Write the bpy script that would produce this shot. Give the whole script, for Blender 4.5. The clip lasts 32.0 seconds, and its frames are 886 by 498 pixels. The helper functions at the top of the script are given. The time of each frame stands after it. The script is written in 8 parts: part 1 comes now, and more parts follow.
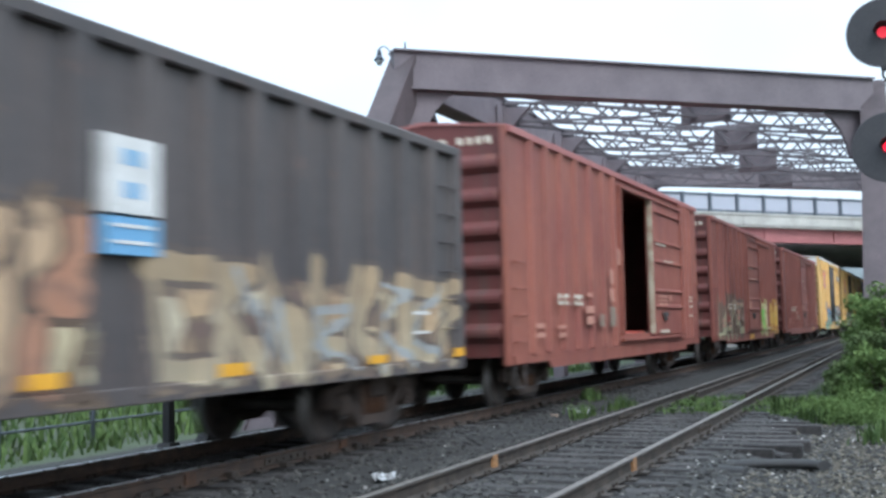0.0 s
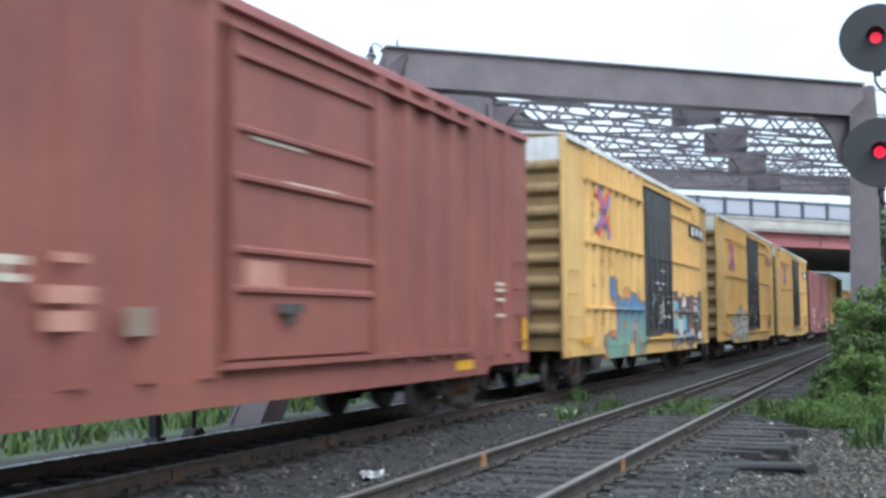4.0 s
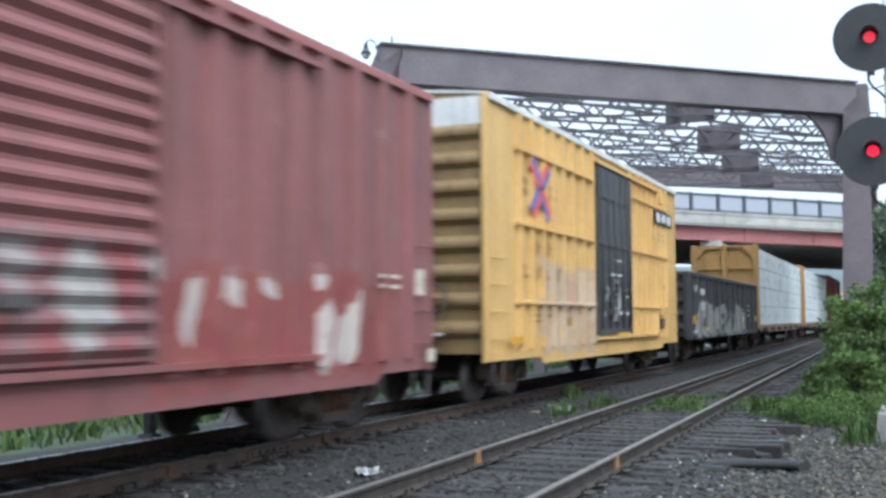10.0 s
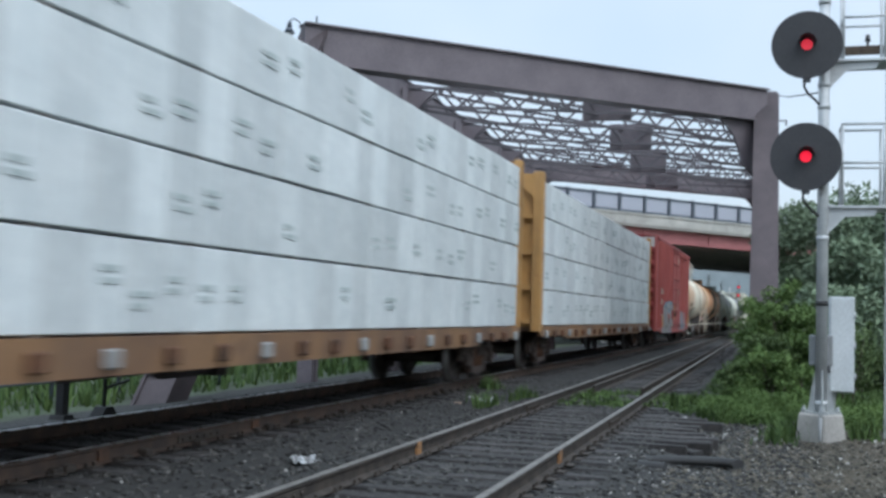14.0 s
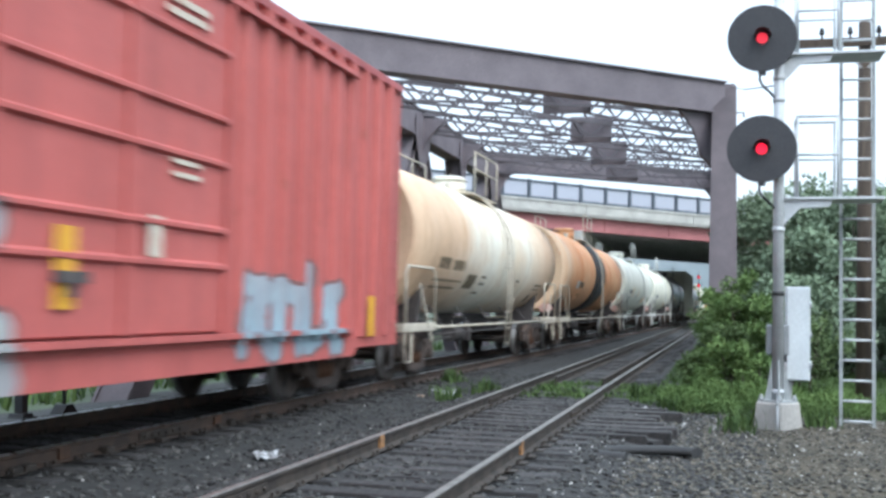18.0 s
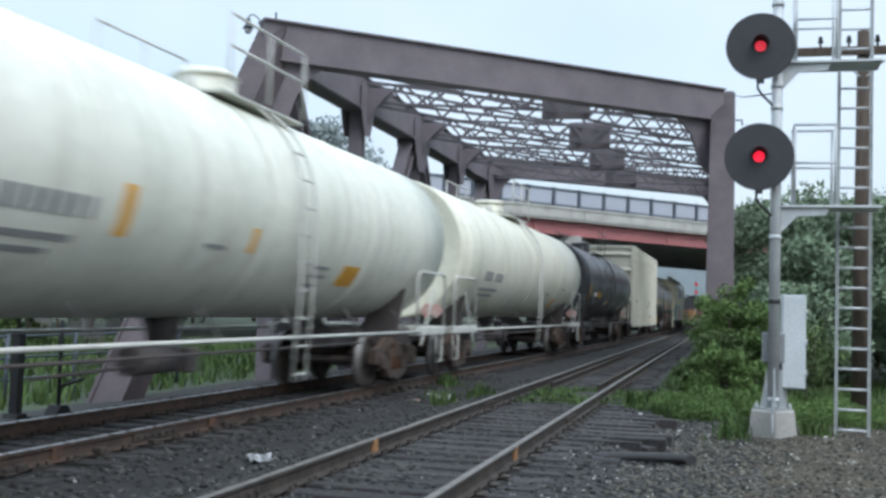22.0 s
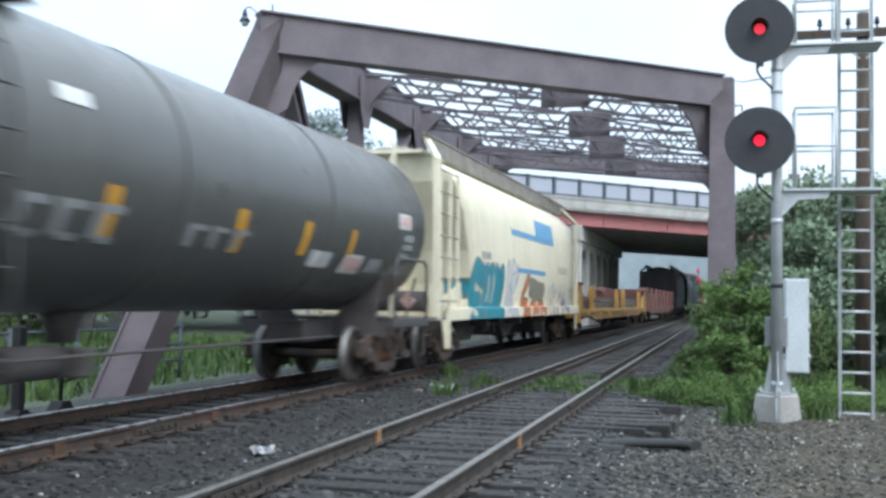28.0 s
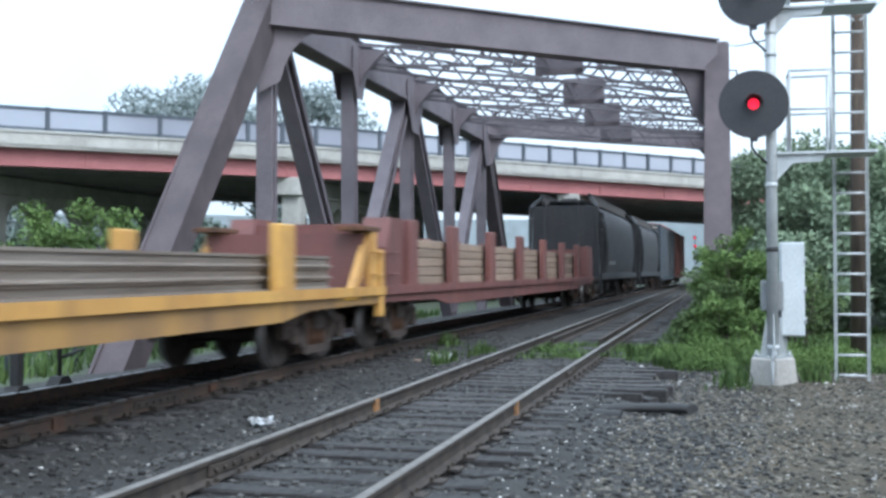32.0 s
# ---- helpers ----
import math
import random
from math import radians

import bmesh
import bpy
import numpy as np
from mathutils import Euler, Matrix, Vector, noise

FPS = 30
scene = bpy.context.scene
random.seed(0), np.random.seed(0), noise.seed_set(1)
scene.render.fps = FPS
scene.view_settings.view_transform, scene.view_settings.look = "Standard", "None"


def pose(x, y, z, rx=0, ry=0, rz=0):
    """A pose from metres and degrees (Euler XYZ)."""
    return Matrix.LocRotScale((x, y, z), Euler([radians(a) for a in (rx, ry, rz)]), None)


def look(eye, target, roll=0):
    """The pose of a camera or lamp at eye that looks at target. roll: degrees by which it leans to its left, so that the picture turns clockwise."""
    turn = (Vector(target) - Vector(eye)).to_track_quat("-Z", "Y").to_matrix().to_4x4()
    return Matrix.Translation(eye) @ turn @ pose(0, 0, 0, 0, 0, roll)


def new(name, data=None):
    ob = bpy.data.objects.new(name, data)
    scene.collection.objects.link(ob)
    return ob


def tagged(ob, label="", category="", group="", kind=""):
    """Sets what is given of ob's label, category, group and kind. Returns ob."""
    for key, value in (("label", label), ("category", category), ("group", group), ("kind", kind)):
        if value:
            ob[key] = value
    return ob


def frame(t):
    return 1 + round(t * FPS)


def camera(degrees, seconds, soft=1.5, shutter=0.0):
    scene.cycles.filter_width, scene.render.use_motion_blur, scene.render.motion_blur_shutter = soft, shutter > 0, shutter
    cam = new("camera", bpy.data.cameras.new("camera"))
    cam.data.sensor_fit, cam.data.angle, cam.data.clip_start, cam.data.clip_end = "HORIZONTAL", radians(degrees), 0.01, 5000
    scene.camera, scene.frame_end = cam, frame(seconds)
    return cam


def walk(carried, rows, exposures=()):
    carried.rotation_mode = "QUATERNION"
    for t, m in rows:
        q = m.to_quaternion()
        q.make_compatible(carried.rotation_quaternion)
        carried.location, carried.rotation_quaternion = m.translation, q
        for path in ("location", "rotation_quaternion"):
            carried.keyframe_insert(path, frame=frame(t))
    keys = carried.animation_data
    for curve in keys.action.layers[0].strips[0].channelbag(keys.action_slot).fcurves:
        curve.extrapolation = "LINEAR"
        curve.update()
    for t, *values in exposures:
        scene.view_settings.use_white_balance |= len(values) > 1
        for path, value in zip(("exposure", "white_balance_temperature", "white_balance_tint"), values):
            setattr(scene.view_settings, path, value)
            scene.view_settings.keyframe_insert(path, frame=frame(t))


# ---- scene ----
cam = camera(45.0, 32.0, soft=3.0, shutter=0.65)
PATH = [
    (0, (3.498, -1.202, 1.397), (2.700, 0.626, 1.540), -1.26),
    (0.5, (3.478, -1.203, 1.404), (2.677, 0.623, 1.550), -0.95),
    (1, (3.474, -1.202, 1.379), (2.675, 0.625, 1.526), -1.20),
    (1.5, (3.470, -1.209, 1.379), (2.672, 0.620, 1.519), -0.71),
    (2, (3.487, -1.194, 1.376), (2.695, 0.638, 1.514), -0.92),
    (2.5, (3.439, -1.193, 1.399), (2.664, 0.646, 1.531), -0.36),
    (4.5, (3.452, -1.197, 1.395), (2.673, 0.640, 1.537), -0.59),
    (5, (3.465, -1.197, 1.399), (2.690, 0.642, 1.537), -0.98),
    (5.5, (3.451, -1.198, 1.415), (2.678, 0.641, 1.550), -0.93),
    (6, (3.433, -1.209, 1.456), (2.663, 0.631, 1.594), -0.65),
    (6.5, (3.453, -1.205, 1.416), (2.674, 0.631, 1.569), -0.53),
    (7, (3.467, -1.223, 1.424), (2.701, 0.619, 1.572), -0.66),
    (7.5, (3.451, -1.221, 1.411), (2.674, 0.615, 1.566), -0.72),
    (8, (3.456, -1.213, 1.413), (2.680, 0.626, 1.548), -0.80),
    (8.5, (3.451, -1.207, 1.418), (2.683, 0.636, 1.546), -0.77),
    (9, (3.439, -1.209, 1.410), (2.679, 0.638, 1.523), -0.55),
    (9.5, (3.444, -1.223, 1.411), (2.680, 0.622, 1.529), -0.31),
    (10, (3.437, -1.241, 1.415), (2.672, 0.602, 1.547), -0.32),
    (10.4, (3.407, -1.260, 1.361), (2.616, 0.572, 1.506), 1.31),
    (10.6, (3.326, -1.221, 1.401), (2.547, 0.617, 1.531), 2.51),
    (10.8, (3.129, -1.195, 1.366), (2.429, 0.673, 1.514), 3.98),
    (11, (3.032, -1.169, 1.396), (2.347, 0.701, 1.579), 0.45),
    (11.2, (2.952, -1.217, 1.411), (2.246, 0.642, 1.627), 0.70),
    (11.4, (2.954, -1.332, 1.408), (2.219, 0.515, 1.628), 1.64),
    (11.6, (2.876, -1.227, 1.418), (2.201, 0.647, 1.598), 3.63),
    (11.8, (2.853, -1.225, 1.406), (2.229, 0.666, 1.590), 3.40),
    (12, (2.845, -1.250, 1.369), (2.228, 0.646, 1.535), 3.02),
    (12.5, (2.809, -1.229, 1.418), (2.239, 0.684, 1.548), 3.51),
    (13, (2.753, -1.277, 1.394), (2.159, 0.629, 1.519), 3.51),
    (13.5, (2.788, -1.233, 1.398), (2.188, 0.670, 1.533), 3.04),
    (14, (2.808, -1.202, 1.396), (2.227, 0.708, 1.510), 1.73),
    (14.5, (2.813, -1.220, 1.418), (2.236, 0.692, 1.526), 1.82),
    (16.5, (2.840, -1.267, 1.389), (2.314, 0.660, 1.501), 1.31),
    (17, (2.823, -1.230, 1.406), (2.288, 0.695, 1.497), 1.55),
    (17.5, (2.839, -1.239, 1.422), (2.316, 0.689, 1.526), 1.68),
    (18, (2.841, -1.247, 1.410), (2.327, 0.683, 1.512), 1.15),
    (18.5, (2.844, -1.237, 1.403), (2.326, 0.692, 1.497), 1.41),
    (19, (2.835, -1.246, 1.426), (2.314, 0.683, 1.517), 1.55),
    (19.5, (2.843, -1.243, 1.404), (2.311, 0.683, 1.496), 1.80),
    (20, (2.837, -1.244, 1.404), (2.303, 0.681, 1.498), 1.79),
    (20.5, (2.837, -1.235, 1.403), (2.308, 0.692, 1.491), 1.58),
    (21, (2.845, -1.238, 1.410), (2.321, 0.690, 1.504), 1.60),
    (21.5, (2.853, -1.229, 1.408), (2.336, 0.701, 1.506), 1.47),
    (22, (2.863, -1.235, 1.413), (2.352, 0.696, 1.523), 1.75),
    (22.5, (2.851, -1.229, 1.415), (2.342, 0.702, 1.523), 1.71),
    (23, (2.854, -1.221, 1.405), (2.347, 0.711, 1.516), 1.59),
    (23.5, (2.858, -1.243, 1.398), (2.357, 0.690, 1.510), 1.27),
    (24, (2.858, -1.255, 1.394), (2.352, 0.677, 1.493), 1.30),
    (24.5, (2.840, -1.242, 1.378), (2.311, 0.683, 1.489), 0.38),
    (26.5, (2.864, -1.215, 1.399), (2.339, 0.712, 1.507), 0.33),
    (27, (2.862, -1.209, 1.391), (2.351, 0.722, 1.495), 0.72),
    (27.5, (2.852, -1.188, 1.395), (2.344, 0.743, 1.505), 0.79),
    (28, (2.858, -1.180, 1.385), (2.345, 0.751, 1.479), 0.84),
    (28.5, (2.852, -1.181, 1.399), (2.342, 0.750, 1.487), 0.60),
    (29, (2.855, -1.189, 1.393), (2.352, 0.744, 1.487), 0.67),
    (29.5, (2.863, -1.190, 1.384), (2.363, 0.745, 1.472), 0.40),
    (30, (2.848, -1.194, 1.386), (2.347, 0.740, 1.461), 0.61),
    (30.5, (2.854, -1.179, 1.379), (2.348, 0.755, 1.454), 0.53),
    (31, (2.857, -1.175, 1.383), (2.364, 0.762, 1.451), 0.00),
    (31.5, (2.859, -1.179, 1.389), (2.357, 0.756, 1.427), 0.10),
    (32, (2.882, -1.172, 1.360), (2.374, 0.762, 1.400), -0.14),
]
EXPOSURES = [(0, 0.65, 5650, 8), (9.5, 0.65, 5650, 8), (11, 0.65, 5600, 8), (13, 0.57, 5550, 8), (14.2, 0.02, 5680, 8), (17, 0.05, 5780, 8), (18, 0.78, 5650, 8), (20.5, 0.83, 5650, 8),
             (22, 0.2, 5720, 8), (24.5, 0.15, 5700, 8), (27, 0.15, 5800, 8), (28, 0.6, 5680, 8), (29, 0.75, 5700, 8), (30.5, 0.78, 5680, 8), (32, 0.74, 5550, 8)]
walk(cam, [(t, look(eye, target, roll)) for t, eye, target, roll in PATH], EXPOSURES)

# ---- sky and light: a misty overcast day ----
world = bpy.data.worlds.new("overcast_sky")
scene.world = world
world.use_nodes = True
wn, wl = world.node_tree.nodes, world.node_tree.links
wn.clear()
sky = wn.new("ShaderNodeTexSky")
sky.sky_type, sky.sun_disc = "NISHITA", False
sky.sun_elevation, sky.sun_rotation = radians(50), radians(133)
sky.air_density, sky.dust_density, sky.ozone_density = 1.0, 6.0, 1.5
sky_bg = wn.new("ShaderNodeBackground")
sky_bg.inputs["Strength"].default_value = 0.06
wl.new(sky.outputs[0], sky_bg.inputs["Color"])
cloud_co = wn.new("ShaderNodeTexCoord")
cloud_noise = wn.new("ShaderNodeTexNoise")
cloud_noise.inputs["Scale"].default_value, cloud_noise.inputs["Detail"].default_value = 1.6, 4.0
cloud_ramp = wn.new("ShaderNodeValToRGB")
cloud_ramp.color_ramp.elements[0].position, cloud_ramp.color_ramp.elements[0].color = 0.32, (0.64, 0.77, 0.84, 1)
cloud_ramp.color_ramp.elements[1].position, cloud_ramp.color_ramp.elements[1].color = 0.60, (0.93, 0.97, 0.96, 1)
cloud_bg = wn.new("ShaderNodeBackground")
cloud_bg.inputs["Strength"].default_value = 0.92
wl.new(cloud_co.outputs["Generated"], cloud_noise.inputs["Vector"])
wl.new(cloud_noise.outputs["Fac"], cloud_ramp.inputs["Fac"])
wl.new(cloud_ramp.outputs["Color"], cloud_bg.inputs["Color"])
# an overcast sky is brighter towards the zenith than at the horizon
cloud_sep = wn.new("ShaderNodeSeparateXYZ")
wl.new(cloud_co.outputs["Generated"], cloud_sep.inputs[0])
cloud_up = wn.new("ShaderNodeMapRange")
cloud_up.inputs["From Min"].default_value, cloud_up.inputs["From Max"].default_value = 0.30, 0.95
cloud_up.inputs["To Min"].default_value, cloud_up.inputs["To Max"].default_value = 0.72, 2.0
wl.new(cloud_sep.outputs["Z"], cloud_up.inputs["Value"])
wl.new(cloud_up.outputs[0], cloud_bg.inputs["Strength"])
sky_add = wn.new("ShaderNodeAddShader")
sky_out = wn.new("ShaderNodeOutputWorld")
wl.new(sky_bg.outputs[0], sky_add.inputs[0])
wl.new(cloud_bg.outputs[0], sky_add.inputs[1])
wl.new(sky_add.outputs[0], sky_out.inputs["Surface"])

sun_data = bpy.data.lights.new("sun", "SUN")
sun_data.energy, sun_data.angle, sun_data.color = 0.75, radians(25), (1.0, 0.97, 0.92)
sun = new("sun", sun_data)
sun.matrix_basis = look((28, -18, 42), (0, 8, 0))


# ---- materials ----
def mat_new(name):
    m = bpy.data.materials.new(name)
    m.use_nodes = True
    nt = m.node_tree
    bsdf = nt.nodes["Principled BSDF"]
    return m, nt.nodes, nt.links, bsdf


def rgb(c):
    return (*c, 1.0) if len(c) == 3 else c


def mixer(ns, ls, fac, a, b, blend="MIX"):
    """A colour mix; fac, a and b are sockets or values."""
    n = ns.new("ShaderNodeMix")
    n.data_type, n.blend_type = "RGBA", blend
    for i, v in ((0, fac), (6, a), (7, b)):
        if isinstance(v, (int, float)):
            n.inputs[i].default_value = v
        elif isinstance(v, tuple):
            n.inputs[i].default_value = rgb(v)
        else:
            ls.new(v, n.inputs[i])
    return n.outputs[2]


def calc(ns, ls, op, a, b=0.0, c=0.0, clamp=False):
    n = ns.new("ShaderNodeMath")
    n.operation, n.use_clamp = op, clamp
    for i, v in enumerate((a, b, c)):
        if isinstance(v, (int, float)):
            n.inputs[i].default_value = v
        else:
            ls.new(v, n.inputs[i])
    return n.outputs[0]


def ramp(ns, ls, fac, lo, hi, a=(0, 0, 0), b=(1, 1, 1)):
    n = ns.new("ShaderNodeValToRGB")
    e = n.color_ramp.elements
    e[0].position, e[1].position, e[0].color, e[1].color = lo, hi, rgb(a), rgb(b)
    ls.new(fac, n.inputs[0])
    return n.outputs[0]


def noise_tex(ns, ls, co, scale, detail=4.0, rough=0.55, stretch=(1, 1, 1)):
    mp = ns.new("ShaderNodeMapping")
    mp.inputs["Scale"].default_value = stretch
    ls.new(co, mp.inputs["Vector"])
    n = ns.new("ShaderNodeTexNoise")
    n.inputs["Scale"].default_value, n.inputs["Detail"].default_value, n.inputs["Roughness"].default_value = scale, detail, rough
    ls.new(mp.outputs[0], n.inputs["Vector"])
    return n.outputs["Fac"]


def add_bump(ns, ls, bsdf, height, strength, distance=0.01):
    b = ns.new("ShaderNodeBump")
    b.inputs["Strength"].default_value, b.inputs["Distance"].default_value = strength, distance
    ls.new(height, b.inputs["Height"])
    ls.new(b.outputs[0], bsdf.inputs["Normal"])


def rough_mat(name, col, col2, scale=3.0, fine=40.0, rough=0.85, metal=0.0, bump=0.3, piece=0.0, stretch=(1, 1, 1), spec=0.4, lo=0.35, hi=0.65):
    """A weathered surface: two colours at two scales, grain, and a random tone a piece."""
    m, ns, ls, b = mat_new(name)
    tc = ns.new("ShaderNodeTexCoord")
    co = tc.outputs["Object"]
    info = ns.new("ShaderNodeObjectInfo")
    n1 = noise_tex(ns, ls, co, scale, 5, 0.6, stretch)
    n2 = noise_tex(ns, ls, co, fine, 3, 0.6, stretch)
    c = mixer(ns, ls, ramp(ns, ls, n1, lo, hi), col, col2)
    c = mixer(ns, ls, 0.55, c, ramp(ns, ls, n2, 0.25, 0.75, (0.45, 0.45, 0.45), (1, 1, 1)), "MULTIPLY")
    if piece:
        tone = calc(ns, ls, "MULTIPLY_ADD", info.outputs["Random"], 2 * piece, 1 - piece)
        comb = ns.new("ShaderNodeCombineColor")
        for i in range(3):
            ls.new(tone, comb.inputs[i])
        c = mixer(ns, ls, 1.0, c, comb.outputs[0], "MULTIPLY")
    ls.new(c, b.inputs["Base Color"])
    b.inputs["Metallic"].default_value = metal
    b.inputs["Specular IOR Level"].default_value = spec
    ls.new(calc(ns, ls, "MULTIPLY_ADD", n1, 0.25, rough - 0.12, clamp=True), b.inputs["Roughness"])
    add_bump(ns, ls, b, n2, bump, 0.01)
    return m


def glow_mat(name, col, strength):
    m, ns, ls, b = mat_new(name)
    b.inputs["Base Color"].default_value = rgb(col)
    b.inputs["Emission Color"].default_value = rgb(col)
    b.inputs["Emission Strength"].default_value = strength
    return m


# bridge steels lifted towards violet-grey: haze is put into their base colours
BRIDGE = rough_mat("bridge_steel", (0.185, 0.160, 0.175), (0.145, 0.126, 0.140), 0.9, 25, 0.7, 0.0, 0.25)
BRIDGE_LACE = rough_mat("bridge_lacing", (0.135, 0.124, 0.138), (0.105, 0.096, 0.108), 1.5, 30, 0.75, 0.0, 0.2)
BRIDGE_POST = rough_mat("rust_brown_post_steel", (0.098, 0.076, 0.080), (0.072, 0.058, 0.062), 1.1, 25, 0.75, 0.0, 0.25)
RUSTY = rough_mat("rust", (0.16, 0.075, 0.04), (0.08, 0.05, 0.035), 4, 60, 0.85, 0.2, 0.5)
RAIL_SIDE = rough_mat("rail_side", (0.075, 0.060, 0.048), (0.042, 0.036, 0.032), 5, 70, 0.8, 0.3, 0.4)
RAIL_SIDE_MAIN = rough_mat("main_rail_side", (0.095, 0.060, 0.042), (0.055, 0.042, 0.035), 5, 70, 0.8, 0.2, 0.4)
RAIL_TOP = rough_mat("rail_top", (0.24, 0.225, 0.205), (0.16, 0.145, 0.13), 6, 50, 0.5, 0.7, 0.1)
RAIL_TOP_BRIGHT = rough_mat("polished_rail_top", (0.62, 0.63, 0.63), (0.5, 0.5, 0.5), 6, 50, 0.28, 0.95, 0.05)
TIE = rough_mat("tie_wood", (0.050, 0.045, 0.043), (0.027, 0.026, 0.026), 3, 18, 0.9, 0.0, 0.6, 0.35, (6, 1, 6))
TIE_MARK = rough_mat("orange_paint", (0.40, 0.20, 0.07), (0.16, 0.09, 0.05), 20, 90, 0.7)
BALLAST = rough_mat("ballast", (0.031, 0.0295, 0.027), (0.019, 0.018, 0.017), 6, 55, 0.92, 0.0, 1.0)
STONE = rough_mat("ballast_stone", (0.105, 0.105, 0.105), (0.05, 0.05, 0.055), 2, 30, 0.9, 0.0, 0.4)
PALE_STONE = rough_mat("pale_stone", (0.5, 0.48, 0.44), (0.32, 0.3, 0.27), 12, 60, 0.9, 0.0, 0.4)
DIRT = rough_mat("dirt", (0.066, 0.052, 0.032), (0.030, 0.027, 0.018), 1.2, 45, 0.95, 0.0, 0.8)
SOIL = rough_mat("grassy_soil", (0.055, 0.075, 0.035), (0.042, 0.048, 0.03), 0.35, 20, 0.95, 0.0, 0.6)
CONCRETE = rough_mat("concrete", (0.42, 0.40, 0.37), (0.30, 0.29, 0.27), 0.6, 18, 0.9, 0.0, 0.25, 0.08)
CONCRETE_PALE = rough_mat("pale_concrete", (0.55, 0.54, 0.50), (0.40, 0.39, 0.36), 0.8, 18, 0.9, 0.0, 0.25, 0.08)
PINK = rough_mat("faded_red_girder_paint", (0.44, 0.175, 0.175), (0.36, 0.145, 0.145), 0.5, 14, 0.7)
DARK_GIRDER = rough_mat("girder_steel", (0.30, 0.28, 0.29), (0.24, 0.23, 0.24), 0.8, 20, 0.8)
FENCE = rough_mat("fence_metal", (0.10, 0.115, 0.14), (0.08, 0.095, 0.115), 1.5, 30, 0.6, 0.3)
GALV = rough_mat("galvanised_steel", (0.60, 0.62, 0.63), (0.48, 0.50, 0.51), 3, 40, 0.5, 0.2, 0.1)
# darker copy of GALV: shade put into the colour of rails and base parts
GALV_SHADED = rough_mat("shaded_galvanised_steel", (0.42, 0.44, 0.44), (0.30, 0.32, 0.32), 3, 40, 0.6, 0.2, 0.1)
BOX_GREY = rough_mat("grey_box_paint", (0.30, 0.31, 0.32), (0.22, 0.23, 0.23), 2, 30, 0.6, 0.0, 0.1)
ALU = rough_mat("aluminium_box", (0.60, 0.62, 0.62), (0.45, 0.47, 0.48), 1.2, 25, 0.5, 0.4, 0.1)
SIGNAL_BLACK = rough_mat("signal_black", (0.036, 0.037, 0.042), (0.046, 0.046, 0.050), 5, 40, 0.65, 0.0, 0.1)
RED_GLOW = glow_mat("red_signal_light", (1.0, 0.010, 0.040), 0.85)
DIM_RED_GLOW = glow_mat("dim_red_signal_light", (0.9, 0.035, 0.06), 0.5)
POLE_WOOD = rough_mat("pole_wood", (0.10, 0.075, 0.055), (0.055, 0.042, 0.033), 2, 30, 0.9, 0, 0.5, 0, (5, 5, 0.6))
IRON = rough_mat("black_iron", (0.020, 0.020, 0.022), (0.028, 0.026, 0.025), 5, 40, 0.8, 0.0, 0.2)
RUBBER = rough_mat("black_rubber", (0.025, 0.025, 0.026), (0.04, 0.04, 0.04), 4, 50, 0.8)


# ---- building helpers ----
def box(bm, x0, x1, y0, y1, z0, z1, mat=0, bevel=0.0):
    vs = [bm.verts.new(p) for p in ((x0, y0, z0), (x1, y0, z0), (x1, y1, z0), (x0, y1, z0), (x0, y0, z1), (x1, y0, z1), (x1, y1, z1), (x0, y1, z1))]
    fs = [bm.faces.new([vs[i] for i in q]) for q in ((0, 3, 2, 1), (4, 5, 6, 7), (0, 1, 5, 4), (1, 2, 6, 5), (2, 3, 7, 6), (3, 0, 4, 7))]
    for f in fs:
        f.material_index = mat
    if bevel:
        edges = list({e for f in fs for e in f.edges})
        bmesh.ops.bevel(bm, geom=edges, offset=bevel, segments=1, affect="EDGES")
    return vs


def beam(bm, a, b, w, h, up=(0, 0, 1), mat=0):
    """A square bar from a to b, w wide and h high."""
    a, b = Vector(a), Vector(b)
    d = (b - a).normalized()
    side = d.cross(Vector(up))
    if side.length < 1e-4:
        side = d.cross(Vector((1, 0, 0)))
    side = side.normalized() * (w / 2)
    top = side.normalized().cross(d).normalized() * (h / 2)
    vs = [bm.verts.new(p + s * side + u * top) for p in (a, b) for s, u in ((-1, -1), (1, -1), (1, 1), (-1, 1))]
    for q in ((0, 1, 2, 3), (7, 6, 5, 4), (0, 4, 5, 1), (1, 5, 6, 2), (2, 6, 7, 3), (3, 7, 4, 0)):
        bm.faces.new([vs[i] for i in q]).material_index = mat


def tube(bm, a, b, r, n=10, r2=None, caps=True, mat=0):
    a, b = Vector(a), Vector(b)
    q = (b - a).to_track_quat("Z", "Y")
    r2 = r if r2 is None else r2
    rings = []
    for p, rr in ((a, r), (b, r2)):
        rings.append([bm.verts.new(p + q @ Vector((rr * math.cos(2 * math.pi * i / n), rr * math.sin(2 * math.pi * i / n), 0))) for i in range(n)])
    for i in range(n):
        f = bm.faces.new((rings[0][i], rings[0][(i + 1) % n], rings[1][(i + 1) % n], rings[1][i]))
        f.smooth, f.material_index = True, mat
    if caps:
        bm.faces.new(rings[0][::-1]).material_index = mat
        bm.faces.new(rings[1]).material_index = mat


